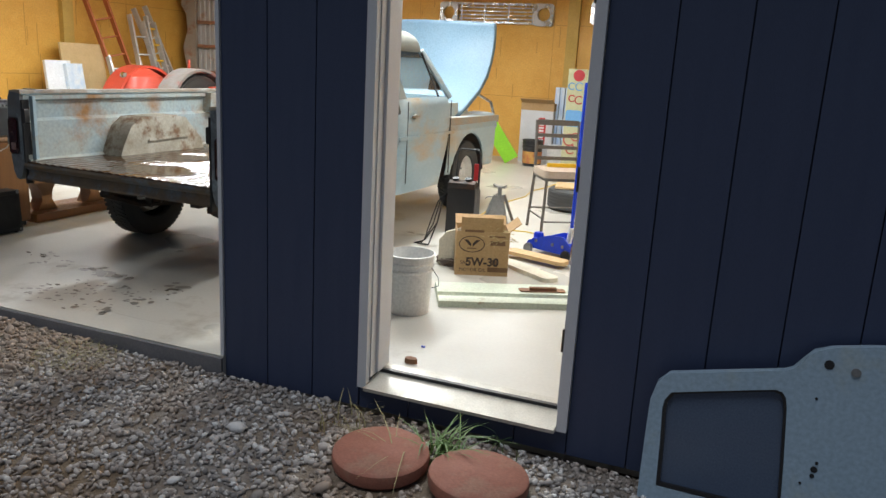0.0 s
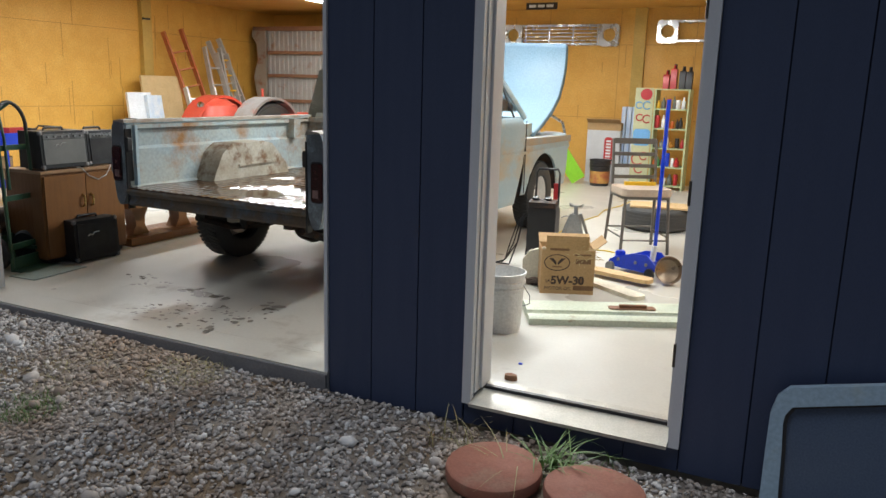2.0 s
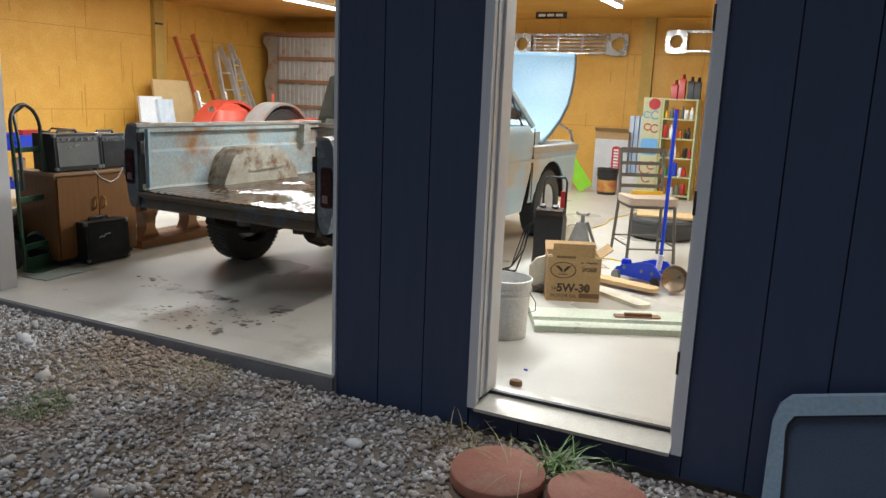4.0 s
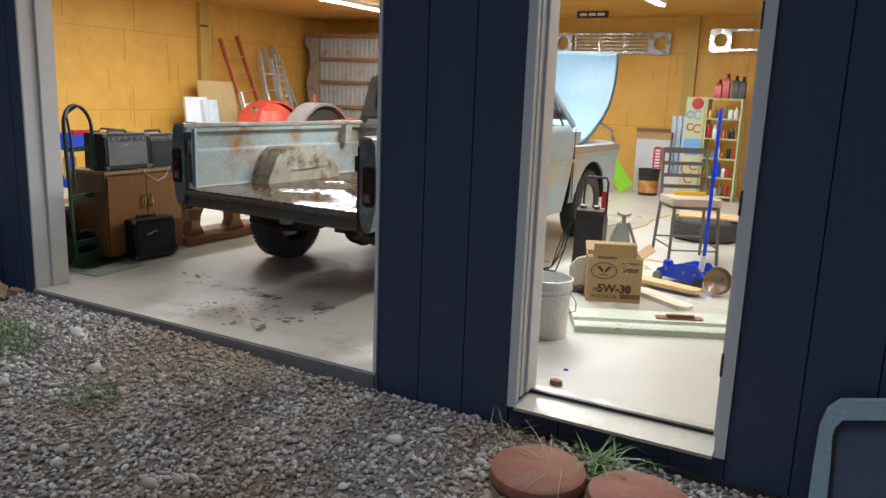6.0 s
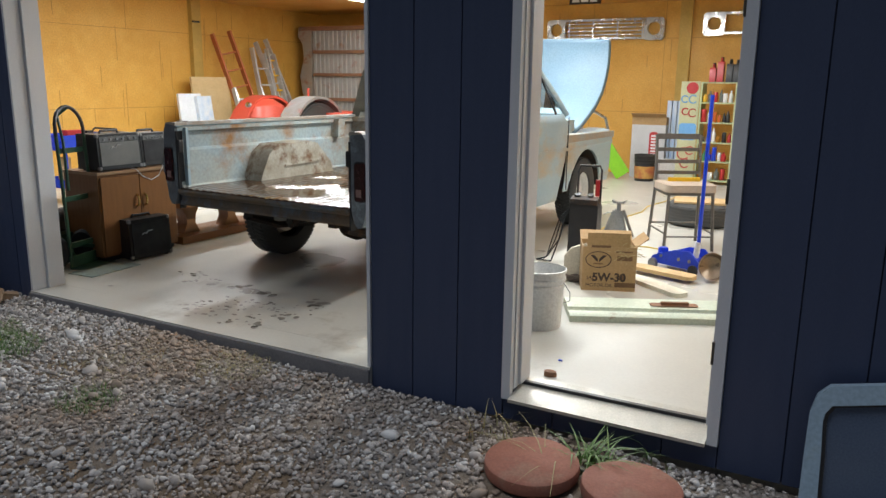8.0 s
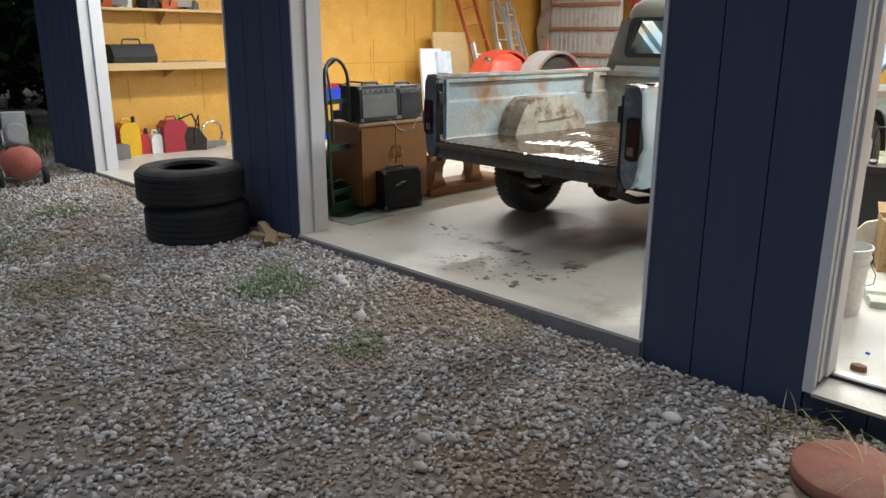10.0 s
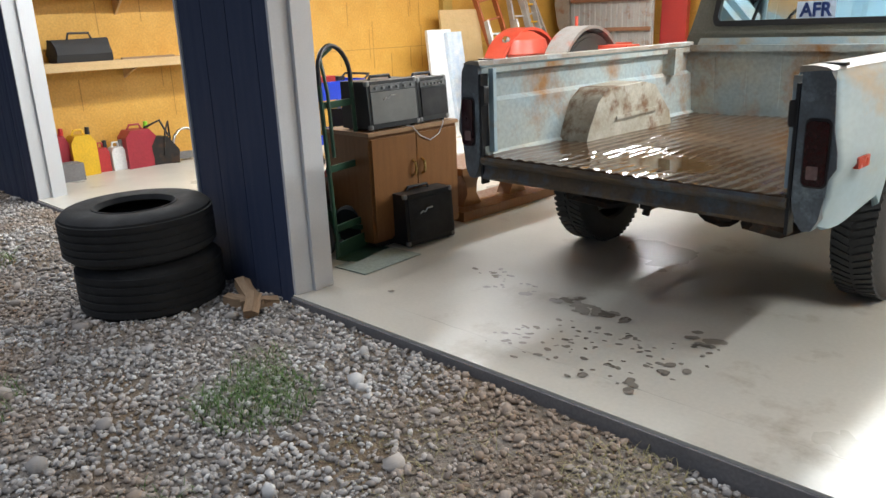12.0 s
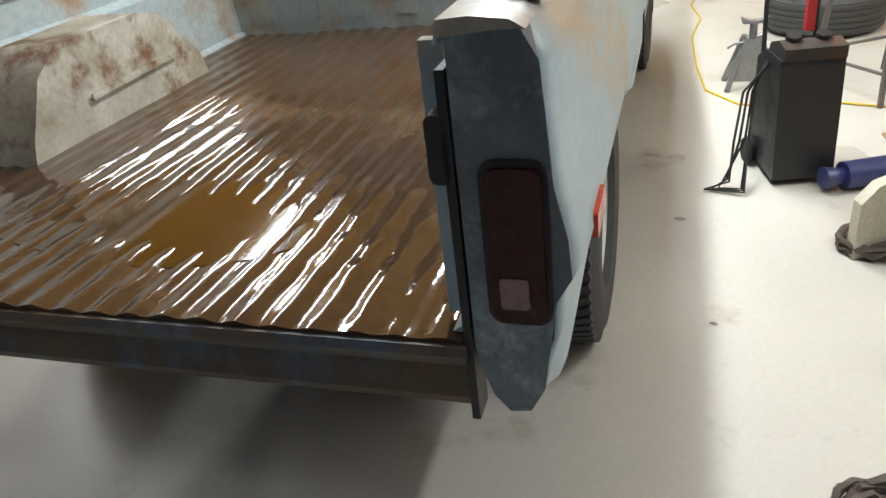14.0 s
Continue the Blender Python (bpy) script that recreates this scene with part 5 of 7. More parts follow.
def ladder(x, y, L, w, lean, yaw, mat, rung_mat, label, step=0.3, roll=0):
    t = thing("ladder", label, "ladder", pose(x, y, SLAB, 0, 0, yaw) @ pose(0, 0, 0, roll, -lean, 0), "leaning ladders")
    for s in (-1, 1):
        bm = B()
        box(bm, -0.045, 0.045, s * w / 2 - 0.018, s * w / 2 + 0.018, 0, L)
        soften(bm, 0.004, 1)
        part("side_rail", bm, mat, t)
    k = 0.25
    while k < L - 0.1:
        bm = B()
        box(bm, -0.02, 0.02, -w / 2 + 0.0185, w / 2 - 0.0185, k - 0.013, k + 0.013)
        part("rung", bm, rung_mat, t)
        k += step


ladder(-9.45, 10.05, 2.42, 0.38, 14, -8, M_ORANGEWOOD, M_ORANGEWOOD, "orange stepladder leaning on the amber wall", roll=11)
ladder(-9.40, 10.35, 2.12, 0.34, 13, -6, M_LADALU, M_LADALU, "short aluminium ladder leaning on the amber wall")
ladder(-9.30, 10.68, 2.05, 0.30, 16, 6, M_LADALU, M_YELLOW, "aluminium stepladder with yellow treads leaning on the wall", 0.28)
ladder(-9.35, 11.1, 2.36, 0.32, 17, 4, M_LADALU, M_LADALU, "aluminium ladder leaning on the amber wall", 0.26, 12)
ladder(-8.9, 9.45, 1.45, 0.55, 20, -10, M_LADALU, M_LADALU, "low folding aluminium step leaning by the wall", 0.2)
M_FOAM = surface("white_foam_board", (0.72, 0.75, 0.78), 0.7, scale=4)
for x, y, w, h, yaw, mt, lab in ((-9.55, 8.50, 0.40, 1.28, -12, M_FOAM, "white rigid foam sheet leaning on the wall"), (-9.48, 8.78, 0.34, 1.24, 6, surface("pale_blue_wrap", (0.50, 0.62, 0.75), 0.5, second=(0.75, 0.78, 0.8), scale=9, amount=0.9), "pale blue wrapped sheet leaning on the wall")):
    bm = B()
    box(bm, -0.03, 0.03, -w / 2, w / 2, 0, h)
    soften(bm, 0.008)
    one("foam_panel", bm, mt, lab, "panel", m=pose(x, y, SLAB, 0, 0, yaw) @ pose(0, 0, 0, 0, -8, 0))
bm = B()
box(bm, -0.02, 0.02, -0.42, 0.42, 0, 1.55)
soften(bm, 0.006)
one("plywood_sheet", bm, surface("pale_plywood", (0.60, 0.44, 0.22), 0.7, second=(0.52, 0.36, 0.17), scale=5), "pale plywood sheet leaning on the amber wall", "panel", m=pose(-9.76, 9.22, SLAB, 0, 0, 0) @ pose(0, 0, 0, 0, -7, 0))

# old grey tractor with red bodywork behind the pickup
M_TRACRED = surface("faded_tractor_red", (0.55, 0.07, 0.04), 0.4, second=(0.48, 0.09, 0.06), scale=4, fine=60)
M_GALVGREY = surface("dull_grey_sheet", (0.26, 0.25, 0.24), 0.55, 0.2, second=(0.20, 0.17, 0.15), scale=5, fine=60, third=(0.40, 0.08, 0.05), third_scale=3, third_at=0.6)
trac = thing("tractor", "old red and grey farm tractor parked behind the pickup", "tractor", pose(-8.22, 9.2, SLAB, 0, 0, 0))
for x in (-0.5, 0.5):
    bm = B()
    lathe(bm, [(0.55, -0.11), (0.60, -0.13), (0.62, 0.0), (0.60, 0.13), (0.55, 0.11)], 36, Matrix.Translation((x, 0.0, 0.56)) @ Matrix.Rotation(math.pi / 2, 4, 'Y'), close=False)
    lathe(bm, [(0.30, -0.10), (0.55, -0.12), (0.58, 0), (0.55, 0.12), (0.30, 0.10)], 36, Matrix.Translation((x, 0.0, 0.56)) @ Matrix.Rotation(math.pi / 2, 4, 'Y'), close=False)
    part("rear_tyre", bm, M_TYRE_DUSTY, trac)
    bm = B()
    lathe(bm, [(0.0005, 0.03), (0.12, 0.02), (0.30, -0.06), (0.31, 0.06), (0.0005, 0.05)], 28, Matrix.Translation((x, 0.0, 0.56)) @ Matrix.Rotation(math.pi / 2, 4, 'Y'))
    part("wheel_disc", bm, M_STEEL, trac)
    bm = B()
    pts = [(0.70 * math.cos(radians(a)), 0.56 + 0.70 * math.sin(radians(a))) for a in range(20, 161, 10)]
    pts2 = [(0.66 * math.cos(radians(a)), 0.56 + 0.66 * math.sin(radians(a))) for a in range(160, 19, -10)]
    prism(bm, pts + pts2, "x", x - 0.17, x + 0.17)
    part("mudguard", bm, M_TRACRED if x < 0 else M_GALVGREY, trac, "rounded mudguard")
bm = B()
box(bm, -0.22, 0.22, 0.3, 1.7, 0.55, 0.98)
soften(bm, 0.1, 4)
part("hood", bm, M_TRACRED, trac, "red engine hood")
bm = B()
lathe(bm, [(0.0005, 0.30), (0.18, 0.28), (0.34, 0.18), (0.40, 0.0), (0.36, -0.05), (0.0005, -0.05)], 28, Matrix.Translation((-0.45, -0.1, 0.92)))
part("seat_shell", bm, M_TRACRED, trac, "rounded red shell")
bm = B()
lathe(bm, [(0.0005, -0.06), (0.05, -0.03), (0.06, 0.02), (0.0005, 0.05)], 16, Matrix.Translation((-0.42, -0.44, 1.10)) @ Matrix.Rotation(math.pi / 2, 4, 'X'))
part("work_lamp", bm, M_CHROME, trac, "small chrome lamp")
bm = B()
box(bm, -0.3, 1.05, 0.2, 0.5, 0.86, 1.0)
soften(bm, 0.04, 3)
part("platform", bm, M_TRACRED, trac)
bm = B()
pipe(bm, arc((0.45, 0.3, 1.17), 0.20, 0, 360, "xy", 24), 0.013, 6)
rod(bm, (0.45, 0.3, 1.17), (0.4, 0.55, 0.95), 0.015, 8)
rod(bm, (0.25, 0.3, 1.17), (0.65, 0.3, 1.17), 0.01, 6)
part("steering_wheel", bm, M_BLACK, trac)
bm = B()
rod(bm, (0.3, 0.15, 0.9), (0.3, 0.15, 1.38), 0.02, 8)
part("marker_stake", bm, M_TRACRED, trac)
for s in (-1, 1):
    bm = B()
    lathe(bm, [(0.12, -0.06), (0.25, -0.08), (0.28, 0), (0.25, 0.08), (0.12, 0.06), (0.0005, 0.03)], 24, Matrix.Translation((s * 0.5, 1.6, 0.28)) @ Matrix.Rotation(math.pi / 2, 4, 'Y'))
    part("front_wheel", bm, M_TYRE_DUSTY, trac)
bm = B()
rod(bm, (-0.5, 0, 0.56), (0.5, 0, 0.56), 0.07, 12)
rod(bm, (-0.5, 1.6, 0.28), (0.5, 1.6, 0.28), 0.04, 10)
box(bm, -0.15, 0.15, 0.0, 1.7, 0.35, 0.56)
part("axles", bm, M_DARKMETAL, trac)

# truck bed stood on end in the corner
M_GALV = surface("dull_ribbed_steel", (0.42, 0.42, 0.40), 0.5, 0.3, second=(0.34, 0.32, 0.29), scale=4, fine=60, third=(0.30, 0.16, 0.08), third_scale=4, third_at=0.64)
M_RUSTBAR = surface("rusty_bar", (0.22, 0.10, 0.05), 0.7, second=(0.30, 0.17, 0.09), scale=7, fine=70)
bedp = thing("truck_bed", "spare truck bed of ribbed steel stood on end in the corner", "truck bed", pose(-9.70, 11.75, SLAB, 0, 0, 4))
bm = B()
xs, prof = 0.0, []
while xs < 1.45:
    prof += [(xs, 0.0), (xs + 0.05, 0.0), (xs + 0.06, 0.018), (xs + 0.09, 0.018)]
    xs += 0.1
prism(bm, prof + [(xs, 0.0), (xs, 0.03), (0.0, 0.03)], "z", 0.0, 2.45)
part("ribbed_floor", bm, M_GALV, bedp)
for z in (0.5, 1.15, 1.62, 2.05):
    bm = B()
    box(bm, 0.02, 1.46, -0.06, -0.001, z - 0.03, z + 0.03)
    soften(bm, 0.006)
    part("cross_member", bm, M_RUSTBAR, bedp)
bm = B()
prism(bm, [(-0.02, 0.0), (-0.02, 2.5), (-0.30, 2.52), (-0.33, 2.35), (-0.22, 2.2), (-0.20, 1.9), (-0.30, 1.6), (-0.24, 1.25), (-0.12, 1.0), (-0.10, 0.7), (-0.18, 0.45), (-0.18, 0.0)], "y", -0.05, 0.45)
soften(bm, 0.012)
part("bed_wall", bm, surface("grey_brown_side", (0.26, 0.22, 0.17), 0.6, second=(0.34, 0.31, 0.27), scale=4, third=RUST, third_scale=4, third_at=0.6), bedp, "curved grey-brown bed side")
bm = B()
box(bm, -0.3, 1.5, -0.05, 0.4, 2.4535, 2.53)
soften(bm, 0.01)
part("front_lip", bm, M_RUSTBAR, bedp)
# red panel standing beside it
bm = B()
prism(bm, rounded(-0.22, 0.22, 0.0, 2.75, 0.05), "y", -0.05, 0.05)
one("red_panel", bm, surface("dark_red_panel_paint", (0.36, 0.03, 0.025), 0.45, second=(0.28, 0.03, 0.025), scale=4), "tall red metal panel leaning at the rear wall", "panel", m=pose(-8.0, 12.1, SLAB, -3, 0, 0))
# ---- rear wall: post, grilles, sign ----
bm = B()
box(bm, -2.86, -2.67, BACK_Y - 0.09, BACK_Y - 0.001, SLAB, CEIL)
one("trim_post_rear", bm, M_OSBPOST, "olive-stained timber post on the rear wall", "post", kind="structure")


def grille(x0, x1, zc, full, label):
    t = thing("truck_grille", label, "truck grille", pose((x0 + x1) / 2, BACK_Y - 0.06, zc), "chrome grilles on the rear wall")
    w = (x1 - x0) / 2
    for z in (0.15, -0.15):
        bm = B()
        box(bm, -w + 0.05, w - 0.05, -0.03, 0.03, z - 0.018, z + 0.018)
        soften(bm, 0.008)
        part("frame_bar", bm, M_CHROME, t)
    if full:
        for k in range(4):
            z = -0.09 + 0.06 * k
            bm = B()
            box(bm, -w + 0.36, w - 0.32, -0.012, 0.012, z - 0.009, z + 0.009)
            part("slat", bm, M_CHROME, t)
        for k in range(4):
            x = -w + 0.4 + k * (2 * w - 0.76) / 3
            bm = B()
            box(bm, x - 0.012, x + 0.012, -0.022, -0.0125, -0.13, 0.13)
            part("divider", bm, M_CHROME, t)
    for s in (-1, 1):
        cx = s * (w - 0.17)
        bm = B()
        ring_prism(bm, rounded(cx - 0.165, cx + 0.165, -0.19, 0.17, 0.06, 6), [(cx + 0.105 * math.cos(2 * math.pi * (i + 3) / 28), -0.005 + 0.105 * math.sin(2 * math.pi * (i + 3) / 28)) for i in range(28)], "y", -0.04, 0.03)
        soften(bm, 0.008)
        part("headlamp_bezel", bm, M_CHROME, t)
    bm = B()
    for s in (-1, 1):
        rod(bm, (s * w * 0.5, 0.0, 0.12), (s * w * 0.5, 0.058, 0.12), 0.01, 6)
    part("hanger", bm, M_STEEL, t)


grille(-5.13, -3.10, 2.58, True, "chrome truck grille with round lamp openings hung on the wall")
grille(-2.50, -0.47, 2.63, False, "bare chrome truck grille surround hung on the wall")
sign = thing("hanging_sign", "small dark sign with pale lettering under the ceiling", "sign", pose(-4.05, 11.3, CEIL))
bm = B()
box(bm, -0.25, 0.25, -0.01, 0.01, -0.13, -0.03)
part("board", bm, M_DARKMETAL, sign)
for k in range(3):
    bm = B()
    box(bm, -0.2 + 0.14 * k, -0.09 + 0.14 * k, -0.0135, -0.0105, -0.1, -0.06)
    part("letter_bar", bm, M_TRIM, sign)
for s in (-1, 1):
    bm = B()
    rod(bm, (s * 0.2, 0, -0.03), (s * 0.2, 0, 0.0), 0.004, 6)
    part("hanger", bm, M_STEEL, sign)

# ---- rear wall: cartons, buckets, shelf ----
M_CARTON = surface("brown_cardboard", (0.42, 0.27, 0.13), 0.8, second=(0.37, 0.23, 0.10), scale=5, fine=60, bump=0.15)
M_SILVERFILM = surface("grey_printed_carton", (0.50, 0.51, 0.53), 0.5, second=(0.62, 0.63, 0.64), scale=6)
ctn = thing("tall_carton", "tall grey printed carton with open brown flaps", "carton", pose(-3.17, 12.36, SLAB, 0, 0, 4))
bm = B()
box(bm, -0.27, 0.27, -0.2, 0.2, 0, 0.86)
part("body", bm, M_SILVERFILM, ctn)
bm = B()
box(bm, -0.275, 0.275, -0.205, 0.205, 0.8605, 0.98)
part("upper_body", bm, M_CARTON, ctn, "plain brown carton top")
for s, nm in ((-1, "flap"), (1, "flap")):
    bm = B()
    box(bm, -0.27, 0.27, -0.003, 0.003, 0.0, 0.16)
    part(nm, bm, M_CARTON, ctn, m=pose(0, s * 0.2, 0.981, s * -65, 0, 0))
bm = B()
prism(bm, rounded(0.02, 0.16, 0.28, 0.75, 0.05), "y", -0.2085, -0.2045)
part("red_label", bm, surface("label_red", (0.5, 0.03, 0.03), 0.5), ctn, "red printed label")
for k in range(8):
    bm = B()
    box(bm, 0.05, 0.13, -0.2115, -0.209, 0.32 + 0.05 * k, 0.35 + 0.05 * k)
    part("letter_bar", bm, M_WHITE, ctn)
M_BLUEBOX = surface("blue_white_carton", (0.35, 0.5, 0.75), 0.45, second=(0.7, 0.75, 0.8), scale=3, amount=0.9, stretch=(8, 8, 1))
for k in range(3):
    bm = B()
    box(bm, -0.035, 0.035, -0.04, 0.04, 0, 1.25)
    soften(bm, 0.003, 1)
    t = one("tube_carton", bm, M_BLUEBOX, "narrow blue and white lamp tube carton on end", "carton", "tube cartons", m=pose(-2.90 + 0.085 * k, 12.40, SLAB, -2, 0, 0))
bm = B()
box(bm, -0.13, 0.13, -0.08, 0.08, 0, 0.32)
soften(bm, 0.004)
one("small_carton", bm, M_WHITE, "white carton standing at the rear wall", "carton", m=pose(-2.80, 12.2, SLAB))


def bucket(x, y, mat, label, cat, band=None, s=1.0, bail=None):
    t = thing("bucket", label, cat, pose(x, y, SLAB))
    bm = B()
    lathe(bm, [(0.001, 0.006), (0.128 * s, 0.0), (0.132 * s, 0.01), (0.142 * s, 0.26 * s), (0.150 * s, 0.265 * s), (0.150 * s, 0.28 * s), (0.143 * s, 0.285 * s), (0.144 * s, 0.30 * s), (0.153 * s, 0.305 * s), (0.153 * s, 0.32 * s), (0.146 * s, 0.325 * s), (0.147 * s, 0.355 * s), (0.156 * s, 0.358 * s), (0.156 * s, 0.37 * s), (0.148 * s, 0.372 * s), (0.143 * s, 0.35 * s), (0.128 * s, 0.012), (0.001, 0.012)], 36)
    part("shell", bm, mat, t)
    bm = B()
    pipe(bm, [(0.155 * s * math.cos(radians(a)), 0.155 * s * math.sin(radians(a)) * 0.25 - 0.03, 0.30 * s - 0.17 * s * math.sin(radians(a))) for a in range(0, 181, 15)] if bail is None else bail, 0.003, 6)
    part("bail_handle", bm, M_STEEL, t)
    if band:
        bm = B()
        lathe(bm, [(0.1345 * s, 0.04 * s), (0.1375 * s, 0.04 * s), (0.1435 * s, 0.21 * s), (0.1405 * s, 0.21 * s)], 36, close=False)
        part("printed_band", bm, band, t)
    return t


bucket(-3.07, 11.72, M_BLACK, "black plastic bucket with printed red label", "bucket", surface("bucket_print", (0.35, 0.08, 0.04), 0.5, second=(0.55, 0.35, 0.08), scale=9, amount=0.9), 1.12)
M_BUCKET = surface("white_bucket_plastic", (0.72, 0.72, 0.70), 0.4, second=(0.64, 0.63, 0.60), scale=5, fine=60)
bucket(-1.70, 3.89, M_BUCKET, "white plastic five-gallon bucket on the concrete", "bucket", bail=[(0.155, -0.02, 0.30), (0.17, 0.06, 0.22), (0.15, 0.12, 0.15), (0.1, 0.16, 0.12), (0.02, 0.18, 0.11), (-0.06, 0.17, 0.13), (-0.13, 0.11, 0.2), (-0.155, 0.02, 0.30)])

M_SHELFGREEN = surface("pale_green_shelf", (0.42, 0.47, 0.27), 0.55, second=(0.36, 0.41, 0.22), scale=5, fine=60)
shelf = thing("shelf_unit", "pale green open shelf crowded with bottles and cans", "shelf unit", pose(-2.30, 11.95, SLAB))
SW = 0.50
for x in (0.0, SW):
    bm = B()
    box(bm, x - 0.012, x + 0.012, -0.18, 0.18, 0, 1.53)
    part("side", bm, M_SHELFGREEN, shelf)
levels = (0.05, 0.34, 0.63, 0.93, 1.23, 1.53)
for z in levels:
    bm = B()
    box(bm, -0.012 if z > 1.5 else 0.0125, SW + 0.012 if z > 1.5 else SW - 0.0125, -0.18, 0.18, z, z + 0.02)
    part("board", bm, M_SHELFGREEN, shelf)
COLS = [M_REDPL, M_WHITE, M_BLACK, M_YELLOW, M_BLUE, M_STEEL, M_PRIMER, surface("amber_bottle", (0.35, 0.15, 0.02), 0.3), surface("green_can", (0.05, 0.22, 0.08), 0.4), M_ORANGE]
rnd = random.Random(11)
for li, z in enumerate(levels[:-1]):
    x = 0.045
    while x < SW - 0.05:
        r = rnd.uniform(0.022, 0.042)
        h = rnd.uniform(0.1, 0.22)
        bm = B()
        top = rnd.random()
        if top < 0.35:
            lathe(bm, [(r * 0.9, 0), (r, 0.006), (r, h - 0.01), (r * 0.9, h), (0.0005, h)], 14)
        else:
            lathe(bm, [(r * 0.9, 0), (r, 0.006), (r, h * 0.62), (r * 0.4, h * 0.8), (r * 0.38, h), (0.0005, h)], 14)
        ob = one("bottle", bm, rnd.choice(COLS), "shop fluid bottle standing on the green shelf", "bottle", "bottles on the green shelf", m=pose(-2.30 + x, 11.95 - 0.08 + rnd.uniform(-0.03, 0.03), SLAB + z + 0.02))
        x += r * 2 + 0.012
for x, h, mt in ((0.12, 0.27, M_REDPL), (0.23, 0.38, M_REDPL), (0.36, 0.34, M_BLACK), (0.46, 0.33, M_BLACK)):
    can("oil_jug", "fluid jug on top of the green shelf", -2.30 + x, 11.95, SLAB + 1.55, 0.09, 0.14, h * 0.8, mt, "jugs on the green shelf")
# painted plank sign leaning at the end of the shelf
pl = thing("painted_board", "tall painted board with blue and red hand lettering", "board", pose(-2.49, 11.88, SLAB, -3, 0, 6))
bm = B()
box(bm, -0.14, 0.14, -0.012, 0.012, 0, 1.56)
part("plank", bm, surface("cream_green_board", (0.50, 0.50, 0.30), 0.6, second=(0.42, 0.46, 0.28), scale=5), pl)
M_SIGNBLUE, M_SIGNRED = surface("sign_sky_blue", (0.15, 0.38, 0.7), 0.6), surface("sign_red", (0.5, 0.04, 0.05), 0.6)
bm = B()
prism(bm, rounded(-0.13, 0.13, 0.66, 0.92, 0.05), "y", -0.0155, -0.0125)
part("blue_patch", bm, M_SIGNBLUE, pl)
bm = B()
lathe(bm, [(0.0005, -0.002), (0.09, -0.002), (0.09, 0.002), (0.0005, 0.002)], 20, Matrix.Translation((0.03, -0.0145, 1.46)) @ Matrix.Rotation(math.pi / 2, 4, 'X'))
part("red_disc", bm, M_SIGNRED, pl)
for cx, cz, r, mt in ((-0.07, 1.29, 0.05, M_SIGNBLUE), (0.05, 1.29, 0.06, M_SIGNBLUE), (-0.05, 1.1, 0.05, M_SIGNRED), (0.06, 1.08, 0.06, M_SIGNRED), (-0.03, 0.45, 0.09, M_SIGNRED), (0.06, 0.5, 0.06, M_SIGNRED), (0.0, 0.3, 0.07, M_SIGNRED)):
    bm = B()
    pipe(bm, arc((cx, -0.018, cz), r, 40, 320, "xz", 12), 0.010, 6)
    part("painted_stroke", bm, mt, pl)
# green ramp board leaning by the truck nose
bm = B()
box(bm, -0.12, 0.12, -0.02, 0.02, 0, 0.75)
soften(bm, 0.004)
one("green_plank", bm, M_LIME, "bright lime green plank leaning near the truck nose", "plank", m=pose(-3.42, 11.75, SLAB + 0.06, 0, -35, 10))
# bent chrome trim hoop hung on the truck nose
bm = B()
pipe(bm, [(-2.86, 7.75, 1.34), (-2.78, 8.05, 1.37), (-2.72, 8.36, 1.28), (-2.70, 8.50, 1.05), (-2.72, 8.46, 0.82), (-2.76, 8.26, 0.72)], 0.018, 8)
one("grille_trim_hoop", bm, M_CHROME, "bent chrome trim strip hanging at the truck nose", "trim strip")

# ---- near the walk door ----
bx = thing("oil_carton", "brown motor oil carton with printed sides and straw on top", "carton", pose(-1.75, 4.83, SLAB, 0, 0, 23))
BW, BH, BD = 0.39, 0.33, 0.28
bm = B()
ring_prism(bm, [(0, 0), (BW, 0), (BW, BD), (0, BD)], [(0.005, 0.005), (BW - 0.005, 0.005), (BW - 0.005, BD - 0.005), (0.005, BD - 0.005)], "z", 0, BH)
box(bm, 0.005, BW - 0.005, 0.005, BD - 0.005, 0, 0.006)
part("body", bm, M_CARTON, bx)
for nm, w0, w1, m in (("flap", 0, BW * 0.78, pose(0.03, 0.003, BH + 0.001, 12, 0, 0)), ("flap", 0, BW, pose(0, BD - 0.003, BH + 0.001, -60, 0, 0))):
    bm = B()
    box(bm, w0, w1, -0.0025, 0.0025, 0, 0.11)
    part(nm, bm, M_CARTON, bx, m=m)
bm = B()
box(bm, -0.0025, 0.0025, 0.01, BD - 0.01, 0, 0.11)
part("flap", bm, M_CARTON, bx, m=pose(BW - 0.003, 0, BH + 0.001, 0, 50, 0))
M_INK = surface("dark_print", (0.05, 0.03, 0.02), 0.7, bump=0)
M_INK2 = surface("brown_print", (0.17, 0.09, 0.04), 0.7, bump=0)


def write(body, size, x, z, parent, mat, y=-0.0015, bold=0.0):
    cu = bpy.data.curves.new("printing", 'FONT')
    cu.body, cu.size, cu.extrude, cu.offset = body, size, 0.0006, bold
    ob = new("printing", cu)
    ob.data.materials.append(mat)
    ob.parent = parent
    ob.matrix_basis = pose(x, y, z, 90, 0, 0)


